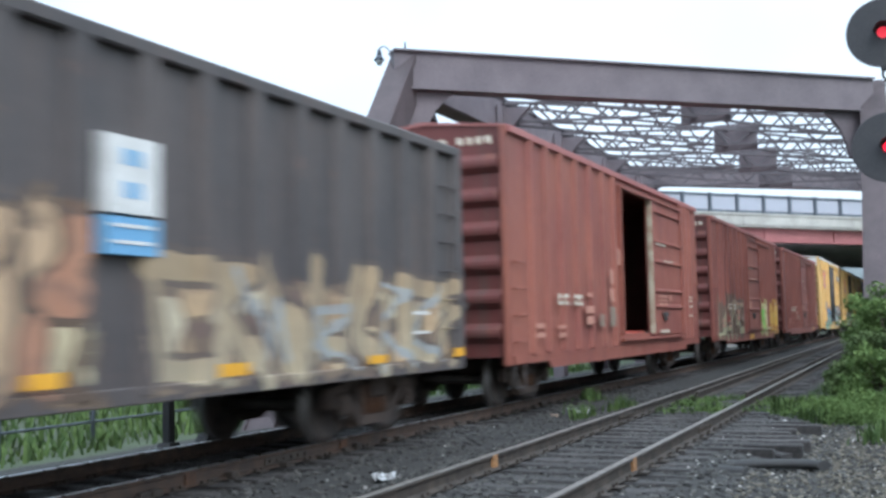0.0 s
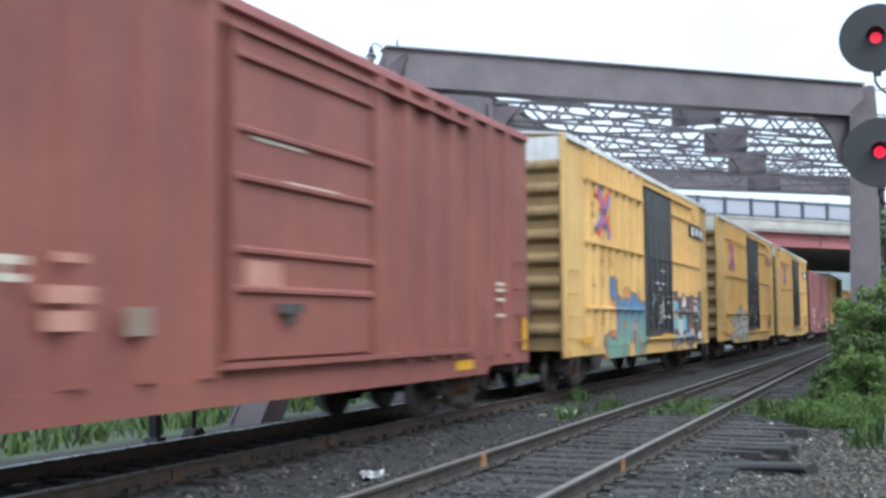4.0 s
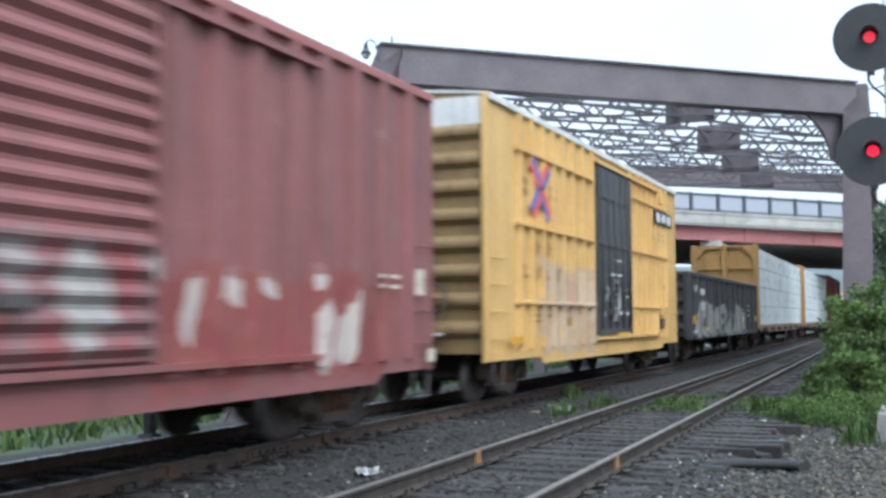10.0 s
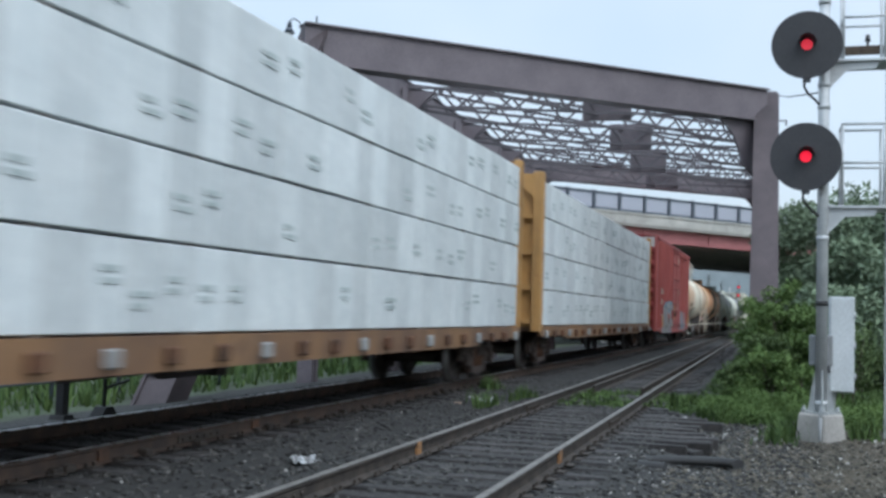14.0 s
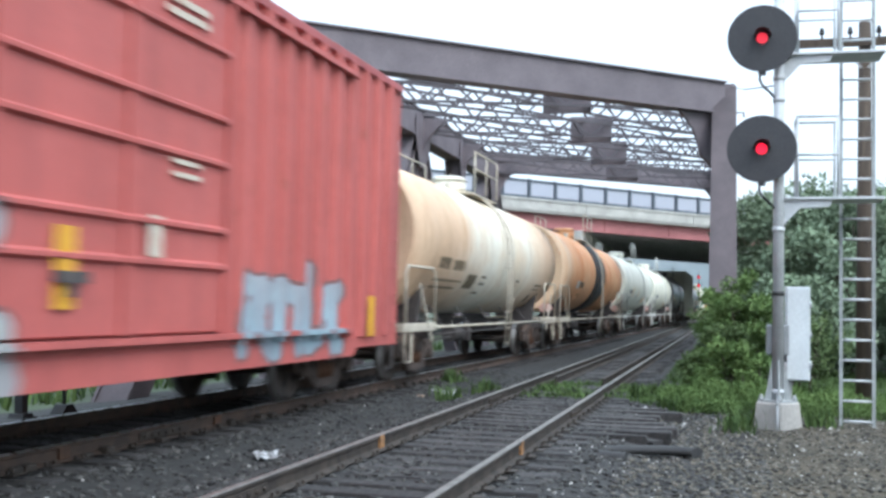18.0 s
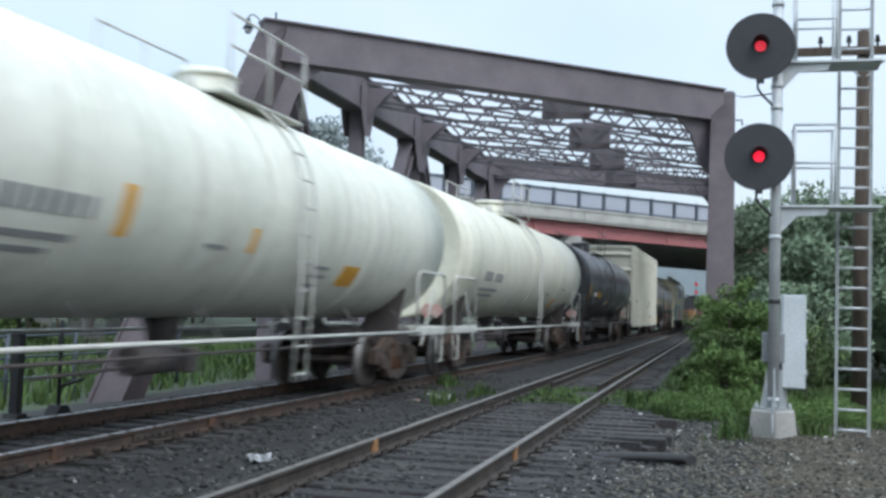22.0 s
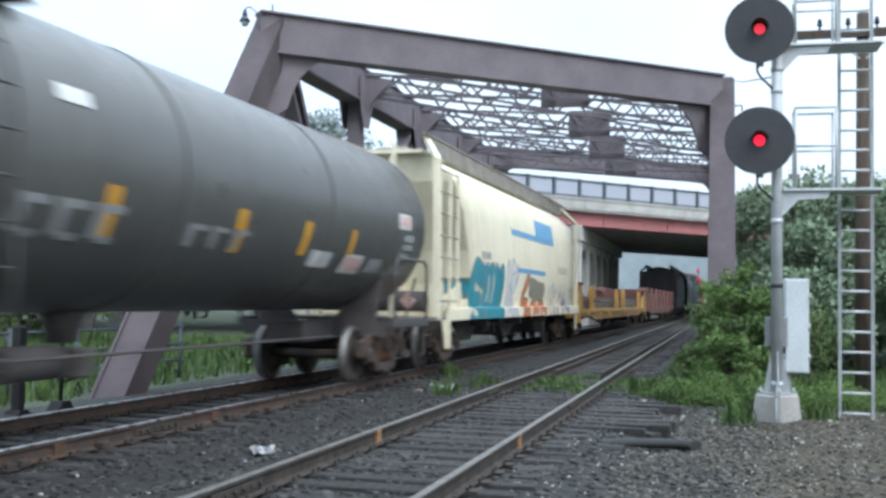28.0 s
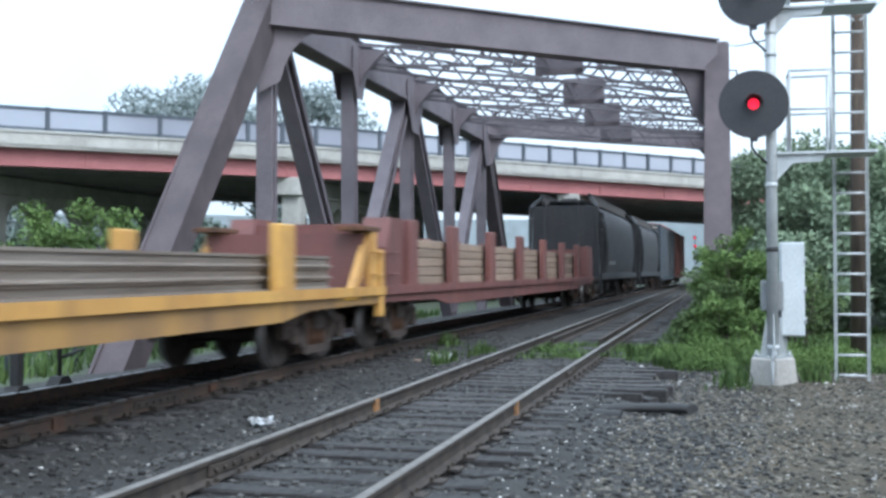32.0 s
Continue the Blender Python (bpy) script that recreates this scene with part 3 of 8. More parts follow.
while fence_s[-1] < OVLEN - 3:
    fence_s.append(fence_s[-1] + 2.2)
for s in fence_s:
    part("fence_post", post_me, FENCE, overpass, "", Matrix.Translation(ov(s, -0.35, 0)) @ turn)
for z, h in ((0.05, 0.14), (1.14, 0.18)):
    ov_beam("fence_rail", -0.39, -0.31, z, z + h, FENCE)
for sa, sb in zip(fence_s, fence_s[1:]):
    ov_beam("fence_panel", -0.356, -0.344, 0.19, 1.14, FENCE_MESH, "", (sa + 0.12, sb - 0.12))


def pier(s_pos):
    """A concrete bent under the deck: columns joined by arches, and a cap that carries the girders."""
    root = ov(s_pos, 0.0, 0)
    top = root.z - 1.96
    p = thing("overpass_pier", pose(root.x, root.y, 0), "pale concrete pier with arched openings under the road deck", "bridge pier", "overpass piers")
    b = bm_new()
    box(b, -0.72, 0.72, -0.1, 31.0, top - 1.1, top, bevel=0.05)
    part("pier_cap", b, CONCRETE_PALE, p)
    for k in range(7):
        b = bm_new()
        y = 0.3 + 4.6 * k
        box(b, -0.58, 0.58, y, y + 1.1, -1.2, top - 1.1, bevel=0.05)
        part("column", b, CONCRETE_PALE, p)
    for k in range(6):
        b = bm_new()
        y0, y1 = 1.4 + 4.6 * k, 4.9 + 4.6 * k
        zs, zt = top - 3.0, top - 1.1
        ring = [((y0 + y1) / 2 - (y1 - y0) / 2 * math.cos(math.pi * j / 12), zs + 1.45 * math.sin(math.pi * j / 12)) for j in range(13)]
        prism(b, [(y0, zt), *ring, (y1, zt)], "x", -0.5, 0.5)
        part("arch", b, CONCRETE_PALE, p)
    return p


# piers beside the tracks
for s_pos in (99.2, 78.1, 55.0, 124.5):
    pier(s_pos)


# ---- paint of the train's cars ----
def graffiti_on(ns, ls, co, base, region):
    """Sprayed lettering on the near side: cells of colour with dark outlines inside a ragged patch."""
    y0, y1, z0, z1, cols, outline, cell, seed = region
    sep = ns.new("ShaderNodeSeparateXYZ")
    ls.new(co, sep.inputs[0])
    wob = calc(ns, ls, "MULTIPLY_ADD", noise_tex(ns, ls, co, 1.3 + 0.1 * seed, 3), 0.9, -0.45)
    ragged = noise_tex(ns, ls, co, 2.6, 2)
    dy = calc(ns, ls, "MINIMUM", calc(ns, ls, "SUBTRACT", sep.outputs[1], y0), calc(ns, ls, "SUBTRACT", y1, sep.outputs[1]))
    dz = calc(ns, ls, "MINIMUM", calc(ns, ls, "SUBTRACT", sep.outputs[2], z0), calc(ns, ls, "SUBTRACT", z1, sep.outputs[2]))
    d = calc(ns, ls, "ADD", calc(ns, ls, "MINIMUM", dy, dz), wob)
    near = calc(ns, ls, "GREATER_THAN", sep.outputs[0], 0.9)
    inside = calc(ns, ls, "MULTIPLY", calc(ns, ls, "GREATER_THAN", d, 0.06), near)
    warp = ns.new("ShaderNodeVectorMath")
    warp.operation = "MULTIPLY_ADD"
    ntex = ns.new("ShaderNodeTexNoise")
    ntex.inputs["Scale"].default_value = 1.1
    ls.new(co, ntex.inputs["Vector"])
    ls.new(ntex.outputs["Color"], warp.inputs[0])
    warp.inputs[1].default_value = (0.0, 0.9, 0.9)
    ls.new(co, warp.inputs[2])
    mp = ns.new("ShaderNodeMapping")
    mp.inputs["Scale"].default_value = (0.0, 1.0 / cell, 0.62 / cell)
    mp.inputs["Location"].default_value = (seed, seed * 1.7, seed * 0.6)
    ls.new(warp.outputs[0], mp.inputs[0])
    vor, edge = ns.new("ShaderNodeTexVoronoi"), ns.new("ShaderNodeTexVoronoi")
    edge.feature = "DISTANCE_TO_EDGE"
    for v in (vor, edge):
        v.inputs["Scale"].default_value = 1.6
        ls.new(mp.outputs[0], v.inputs["Vector"])
    sc = ns.new("ShaderNodeSeparateColor")
    ls.new(vor.outputs["Color"], sc.inputs[0])
    cr = ns.new("ShaderNodeValToRGB")
    cr.color_ramp.interpolation = "CONSTANT"
    e = cr.color_ramp.elements
    e[0].color, e[0].position = rgb(cols[0]), 0.0
    e[1].color, e[1].position = rgb(cols[1]), 1.0 / len(cols)
    for k in range(2, len(cols)):
        n = e.new(k / len(cols))
        n.color = rgb(cols[k])
    ls.new(sc.outputs[0], cr.inputs[0])
    paint = mixer(ns, ls, calc(ns, ls, "LESS_THAN", edge.outputs["Distance"], 0.075), cr.outputs[0], outline)
    rim = calc(ns, ls, "LESS_THAN", d, 0.17)
    paint = mixer(ns, ls, calc(ns, ls, "MULTIPLY", rim, 0.8), paint, outline)
    fade = calc(ns, ls, "MULTIPLY", inside, ramp(ns, ls, ragged, 0.24, 0.42, (0.35, 0.35, 0.35), (0.95, 0.95, 0.95)))
    return mixer(ns, ls, fade, base, paint)


def strokes_on(ns, ls, co, base, group):
    """Sprayed lines with round ends on the near side: a colour below, one above, a half width, an outline and the lines' turns as (y, z)."""
    low, high, half, edge_col, edge, lines = group
    flat = ns.new("ShaderNodeVectorMath")
    flat.operation = "MULTIPLY"
    flat.inputs[1].default_value = (0, 1, 1)
    ls.new(co, flat.inputs[0])
    dist = None
    for line in lines:
        for (ya, za), (yb, zb) in zip(line, line[1:]):
            run_ = Vector((0, yb - ya, zb - za))
            rel, dot = ns.new("ShaderNodeVectorMath"), ns.new("ShaderNodeVectorMath")
            rel.operation, dot.operation = "SUBTRACT", "DOT_PRODUCT"
            rel.inputs[1].default_value = (0, ya, za)
            ls.new(flat.outputs[0], rel.inputs[0])
            ls.new(rel.outputs[0], dot.inputs[0])
            dot.inputs[1].default_value = run_ / max(1e-6, run_.length_squared)
            h = calc(ns, ls, "MULTIPLY", dot.outputs["Value"], 1.0, clamp=True)
            sc, off, ln = (ns.new("ShaderNodeVectorMath") for _ in range(3))
            sc.operation, off.operation, ln.operation = "SCALE", "SUBTRACT", "LENGTH"
            sc.inputs[0].default_value = run_
            ls.new(h, sc.inputs["Scale"])
            ls.new(rel.outputs[0], off.inputs[0])
            ls.new(sc.outputs[0], off.inputs[1])
            ls.new(off.outputs[0], ln.inputs[0])
            dist = ln.outputs["Value"] if dist is None else calc(ns, ls, "MINIMUM", dist, ln.outputs["Value"])
    sep = ns.new("ShaderNodeSeparateXYZ")
    ls.new(co, sep.inputs[0])
    near = calc(ns, ls, "GREATER_THAN", sep.outputs[0], 0.9)
    dist = calc(ns, ls, "ADD", dist, calc(ns, ls, "MULTIPLY_ADD", noise_tex(ns, ls, co, 2.2, 3), 0.16, -0.08))
    fill = mixer(ns, ls, calc(ns, ls, "MULTIPLY_ADD", sep.outputs[2], 1.0, -0.95, clamp=True), low, high)
    fill = mixer(ns, ls, 0.5, fill, ramp(ns, ls, noise_tex(ns, ls, co, 1.7, 4), 0.3, 0.7, (0.5, 0.5, 0.5), (1, 1, 1)), "MULTIPLY")
    c = base
    if edge_col:
        c = mixer(ns, ls, calc(ns, ls, "MULTIPLY", calc(ns, ls, "LESS_THAN", dist, half + edge), calc(ns, ls, "MULTIPLY", near, 0.85)), c, edge_col)
    return mixer(ns, ls, calc(ns, ls, "MULTIPLY", calc(ns, ls, "LESS_THAN", dist, half), calc(ns, ls, "MULTIPLY", near, 0.92)), c, fill)


FORMS = [[(0.05, 0), (0.15, 0.95), (0.75, 0.85), (0.8, 0.05)], [(0.8, 0.95), (0.15, 0.8), (0.1, 0.2), (0.75, 0.05)], [(0.1, 1), (0.35, 0.05), (0.55, 0.6), (0.8, 0)],
         [(0.1, 0), (0.1, 0.9), (0.7, 0.75), (0.2, 0.45), (0.8, 0)], [(0.75, 0.9), (0.2, 0.75), (0.7, 0.4), (0.1, 0.1)], [(0.15, 1), (0.1, 0.15), (0.6, 0), (0.8, 0.9)]]


def scrawl(y0, y1, z0, z1, n, seed):
    """n bent strokes side by side, none of them a letter that can be read."""
    g = random.Random(seed)
    w = (y1 - y0) / n
    return [[(y0 + w * k + u * w * 0.95 + g.uniform(-0.22, 0.22) * w, z0 + min(1.1, max(-0.05, v + g.uniform(-0.2, 0.2))) * (z1 - z0)) for u, v in FORMS[g.randrange(len(FORMS))]] for k in range(n)]


def car_paint(name, col, col2, rust=0.25, streak=0.4, rough=0.6, regions=(), grime=(0.07, 0.06, 0.05), rust_col=(0.20, 0.085, 0.045), seed=0.0, ends=None, strokes=()):
    """Weathered rolling-stock paint: faded patches, vertical streaks, rust spots, sprayed lettering."""
    m, ns, ls, b = mat_new(name)
    tc = ns.new("ShaderNodeTexCoord")
    sh = ns.new("ShaderNodeVectorMath")
    sh.operation = "MULTIPLY"
    sh.inputs[1].default_value = (1, 1 / CAR_SCALE, 1)
    ls.new(tc.outputs["Object"], sh.inputs[0])
    co = sh.outputs[0]
    off = ns.new("ShaderNodeVectorMath")
    off.operation = "ADD"
    off.inputs[1].default_value = (seed, seed * 3.1, seed * 0.7)
    ls.new(co, off.inputs[0])
    oc = off.outputs[0]
    n1 = noise_tex(ns, ls, oc, 0.55, 5, 0.6)
    n2 = noise_tex(ns, ls, oc, 6.0, 4, 0.65)
    ns_ = noise_tex(ns, ls, oc, 3.2, 4, 0.6, (1, 1, 0.10))
    n3 = noise_tex(ns, ls, oc, 2.1, 6, 0.7)
    c = mixer(ns, ls, ramp(ns, ls, n1, 0.35, 0.65), col, col2)
    if ends:
        # stained towards both ends of the car, with a ragged border
        stain, ya, yb, yc, yd = ends
        se = ns.new("ShaderNodeSeparateXYZ")
        ls.new(co, se.inputs[0])
        yy = calc(ns, ls, "ADD", se.outputs[1], calc(ns, ls, "MULTIPLY_ADD", n1, 3.0, -1.5))
        front = calc(ns, ls, "MULTIPLY_ADD", yy, -1.0 / (yb - ya), yb / (yb - ya), clamp=True)
        back = calc(ns, ls, "MULTIPLY_ADD", yy, 1.0 / (yd - yc), -yc / (yd - yc), clamp=True)
        c = mixer(ns, ls, calc(ns, ls, "MULTIPLY", calc(ns, ls, "MAXIMUM", front, back), 0.85), c, stain)
    for r in regions:
        c = graffiti_on(ns, ls, co, c, r)
    for q in strokes:
        c = strokes_on(ns, ls, co, c, q)
    c = mixer(ns, ls, calc(ns, ls, "MULTIPLY", ramp(ns, ls, ns_, 0.48, 0.72), streak), c, grime)
    c = mixer(ns, ls, calc(ns, ls, "MULTIPLY", ramp(ns, ls, n3, 0.60, 0.70), rust), c, rust_col)
    c = mixer(ns, ls, 0.30, c, ramp(ns, ls, n2, 0.3, 0.7, (0.6, 0.6, 0.6), (1, 1, 1)), "MULTIPLY")
    ls.new(c, b.inputs["Base Color"])
    ls.new(calc(ns, ls, "MULTIPLY_ADD", n3, 0.35, rough - 0.17, clamp=True), b.inputs["Roughness"])
    b.inputs["Specular IOR Level"].default_value = 0.4
    add_bump(ns, ls, b, n1, 0.25, 0.03)
    return m


TRUCK = rough_mat("truck_iron", (0.123, 0.086, 0.067), (0.070, 0.056, 0.049), 3, 40, 0.9, 0.2, 0.4)
WHEEL = rough_mat("wheel_steel", (0.10, 0.08, 0.068), (0.065, 0.055, 0.05), 3, 40, 0.7, 0.4, 0.3)
TREAD = rough_mat("wheel_tread", (0.26, 0.25, 0.24), (0.18, 0.17, 0.16), 6, 40, 0.5, 0.7, 0.05)
FRAME_DARK = rough_mat("underframe", (0.105, 0.090, 0.085), (0.070, 0.063, 0.062), 2, 30, 0.9)
# brightened wood: the open doorway's haze is put into its base colour
INSIDE = rough_mat("interior_wood", (0.26, 0.22, 0.19), (0.20, 0.17, 0.15), 2, 20, 0.9, 0, 0.4, 0, (1, 1, 5))
CREAM_MARK = rough_mat("worn_cream_marking", (0.62, 0.56, 0.46), (0.46, 0.30, 0.22), 7, 50, 0.7, lo=0.45, hi=0.7)
WHITE_PAINT = rough_mat("white_marking", (0.72, 0.72, 0.70), (0.58, 0.58, 0.56), 4, 50, 0.7)
DARK_PAINT = rough_mat("dark_marking", (0.10, 0.08, 0.05), (0.16, 0.12, 0.07), 4, 50, 0.7)
YELLOW_TAPE = rough_mat("yellow_reflector", (0.78, 0.41, 0.035), (0.66, 0.33, 0.03), 4, 50, 0.4)
RED_MARK = rough_mat("red_marking", (0.75, 0.10, 0.06), (0.7, 0.12, 0.08), 4, 50, 0.6)
YELLOW_FAINT = rough_mat("faded_brown_marking", (0.27, 0.17, 0.07), (0.42, 0.26, 0.09), 4, 50, 0.7)
BLUE_MARK = rough_mat("blue_marking", (0.10, 0.14, 0.48), (0.12, 0.16, 0.42), 4, 50, 0.6)
SKY_BLUE = rough_mat("light_blue_marking", (0.16, 0.36, 0.60), (0.18, 0.38, 0.58), 1, 50, 0.6)
GREY_MARK = rough_mat("grey_marking", (0.32, 0.33, 0.32), (0.26, 0.26, 0.26), 4, 50, 0.7)
BLACK_MARK = rough_mat("black_marking", (0.03, 0.03, 0.03), (0.05, 0.05, 0.05), 4, 50, 0.6)


STRAP_RED = rough_mat("red_strap", (0.40, 0.07, 0.045), (0.30, 0.055, 0.04), 4, 50, 0.7)
CREAM_POST = rough_mat("worn_cream_post", (0.58, 0.52, 0.40), (0.40, 0.30, 0.22), 3, 40, 0.7, lo=0.4, hi=0.6)


# ---- trucks and wheels, shared by all cars ----
def lathe_x(b, prof, n=28, mat_of=None):
    """Turns a profile of (radius, x) about the x axis."""
    rings = [[b.verts.new((x, r * math.cos(2 * math.pi * k / n), r * math.sin(2 * math.pi * k / n))) for k in range(n)] for r, x in prof]
    for i in range(len(prof) - 1):
        for k in range(n):
            f = b.faces.new((rings[i][k], rings[i][(k + 1) % n], rings[i + 1][(k + 1) % n], rings[i + 1][k]))
            f.smooth = True
            if mat_of and mat_of(i):
                f.material_index = 1
    b.faces.new(rings[0][::-1])
    b.faces.new(rings[-1])


RW = 0.457
b = bm_new()
lathe_x(b, [(0.10, -0.075), (0.17, -0.06), (0.20, -0.035), (0.34, 0.0), (0.37, -0.055), (RW + 0.024, -0.062), (RW + 0.024, -0.030), (RW, -0.022), (RW - 0.004, 0.075), (0.375, 0.075), (0.345, 0.035), (0.20, 0.045), (0.14, 0.085), (0.10, 0.09)], 28, lambda i: i == 7)
WHEEL_ME = mesh_of("wheel", b, WHEEL, TREAD)
b = bm_new()
tube(b, (-0.98, 0, 0), (0.98, 0, 0), 0.075, 12)
for k in range(3):
    a = 2 * math.pi * k / 3
    tube(b, (0.97, 0.045 * math.cos(a), 0.045 * math.sin(a)), (1.0, 0.045 * math.cos(a), 0.045 * math.sin(a)), 0.014, 6)
AXLE_ME = mesh_of("axle", b, WHEEL)
b = bm_new()
prism(b, [(-1.14, 0.42), (-1.14, 0.66), (-0.80, 0.72), (-0.50, 0.86), (0.50, 0.86), (0.80, 0.72), (1.14, 0.66), (1.14, 0.42), (1.02, 0.42), (0.98, 0.58), (0.76, 0.60), (0.60, 0.62), (0.46, 0.74), (-0.46, 0.74), (-0.60, 0.62), (-0.76, 0.60), (-0.98, 0.58), (-1.02, 0.42)], "x", -0.06, 0.06)
for s in (-1, 1):
    beam(b, (0, s * 0.74, 0.58), (0, s * 0.40, 0.24), 0.15, 0.13, (1, 0, 0))
    beam(b, (0, s * 0.38, 0.78), (0, s * 0.34, 0.28), 0.13, 0.10, (1, 0, 0))
beam(b, (0, -0.46, 0.23), (0, 0.46, 0.23), 0.17, 0.12)
FRAME_ME = mesh_of("side_frame", b, TRUCK)
b = bm_new()
tube(b, (0, 0, 0.29), (0, 0, 0.66), 0.075, 10)
SPRING_ME = mesh_of("spring", b, RUSTY)
b = bm_new()
tube(b, (-0.04, 0, 0), (0.12, 0, 0), 0.125, 12)
tube(b, (0.12, 0, 0), (0.14, 0, 0), 0.06, 8)
BOX_ME = mesh_of("journal_bearing", b, TRUCK)
b = bm_new()
box(b, -1.15, 1.15, -0.22, 0.22, 0.50, 0.78, bevel=0.03)
box(b, -0.35, 0.35, -0.3, 0.3, 0.78, 0.92)
for s in (-1, 1):
    box(b, -0.75, 0.75, s * 0.52 - 0.04, s * 0.52 + 0.04, 0.34, 0.44)
BOLSTER_ME = mesh_of("truck", b, TRUCK)
WHEELSETS = []


def add_truck(car, y):
    t = part("truck", BOLSTER_ME, TRUCK, car, "", pose(0, y, 0))
    for s in (-1, 1):
        part("side_frame", FRAME_ME, TRUCK, t, "", pose(s * 1.0, 0, 0))
        for k in (-0.2, 0.0, 0.2):
            part("spring", SPRING_ME, RUSTY, t, "", pose(s * 1.02, k, 0))
        for e in (-0.865, 0.865):
            part("journal_bearing", BOX_ME, TRUCK, t, "", pose(s * 1.0, e, RW) @ (Matrix() if s > 0 else Matrix.Rotation(math.pi, 4, "Z")))
    for e in (-0.865, 0.865):
        w = part("wheelset", AXLE_ME, WHEEL, car, "", pose(0, y + e, RW))
        for s in (-1, 1):
            part("wheel", WHEEL_ME, WHEEL, w, "", pose(s * 0.75, 0, 0) @ (Matrix() if s > 0 else Matrix.Rotation(math.pi, 4, "Z")))
        WHEELSETS.append((w, car))


def add_coupler(car, y, out):
    b = bm_new()
    beam(b, (0, y, 0.86), (0, y + out * 0.62, 0.86), 0.16, 0.18)
    box(b, -0.17, 0.17, min(y + out * 0.55, y + out * 0.98), max(y + out * 0.55, y + out * 0.98), 0.70, 1.02, bevel=0.05)
    part("coupler", b, TRUCK, car)
    b = bm_new()
    pts = [(-0.35, y, 0.75), (-0.36, y + out * 0.3, 0.55), (-0.3, y + out * 0.7, 0.42), (-0.2, y + out * 0.95, 0.5)]
    pipe(b, pts, 0.025, 6)
    part("brake_hose", b, RUBBER, car)


CARS = []


def car_base(name, s0, L, label, category, sill=(0.78, 1.1), truck_in=2.0, group="cars of the freight train", stub=0.0, front=0.0, truck_shift=(0.0, 0.0), tail=0.1):
    car = thing(name, pose(XM, s0, 0), label, category, group)
    CARS.append((car, s0, L))
    for ya, yb in ((0.1, stub), (L - stub, L - 0.1)) if stub else ((0.1 + front, L - 0.1),):
        b = bm_new()
        box(b, -0.33, 0.33, ya, yb, sill[0] + 0.05, sill[1], bevel=0.03)
        part("underframe", b, FRAME_DARK, car)
    for k in (0, 4) if stub else range(5):
        y = truck_in + (L - 2 * truck_in) * k / 4
        b = bm_new()
        box(b, -1.3, 1.3, y - 0.09, y + 0.09, sill[0] + 0.12, sill[1])
        part("cross_bearer", b, FRAME_DARK, car)
    for y in (truck_in + truck_shift[0], L - truck_in + truck_shift[1]):
        add_truck(car, y)
    add_coupler(car, 0.1 + 1.3 * front, -1)
    add_coupler(car, L - tail, 1)
    # brake gear under the floor
    b = bm_new()
    tube(b, (0.55, L * 0.40, 0.72), (0.55, L * 0.40 + 0.9, 0.72), 0.17, 12)
    part("brake_reservoir", b, FRAME_DARK, car)
    b = bm_new()
    box(b, 0.4, 0.75, L * 0.40 + 1.1, L * 0.40 + 1.35, 0.55, 0.85, bevel=0.02)
    part("brake_valve", b, FRAME_DARK, car)
    b = bm_new()
    pipe(b, [(0.6, L * 0.4 - 1.8, 0.62), (0.6, L * 0.4, 0.66)], 0.02, 6)
    part("brake_rod", b, FRAME_DARK, car)
    b = bm_new()
    tube(b, (0.85, truck_in + 1.4, 0.78), (0.85, L - truck_in - 1.4, 0.78), 0.022, 6)
    part("train_pipe", b, FRAME_DARK, car)
    return car


def rungs(car, x, y0, y1, zs, mat, name="grab_iron"):
    for z in zs:
        b = bm_new()
        pipe(b, [(x, y0, z), (x + 0.07, y0, z), (x + 0.07, y1, z), (x, y1, z)], 0.014, 6)
        part(name, b, mat, car)


def bars(car, mat, spots, x, name="lettering"):
    """Lettering too blurred to read: plain bars proud of the side."""
    for y0, y1, z0, z1 in spots:
        b = bm_new()
        box(b, x, x + 0.005, y0, y1, z0, z1)
        part(name, b, mat, car)


def chars(y0, y1, z0, z1, wide=0.2):
    """A worn line of writing as a row of upright plain bars."""
    n = max(2, round((y1 - y0) / wide))
    w = (y1 - y0) / n
    return [(y0 + w * k + w * 0.08, y0 + w * (k + 1) - w * 0.22, z0, z1) for k in range(n)]


def rib(b, x, y, z0, z1, w=0.12, d=0.085, side=1):
    """A hat-section post on a side wall."""
    o = [(x, y - w), (x, y + w), (x + side * d, y + w * 0.55), (x + side * d, y - w * 0.55)]
    prism(b, o if side > 0 else o[::-1], "z", z0, z1)


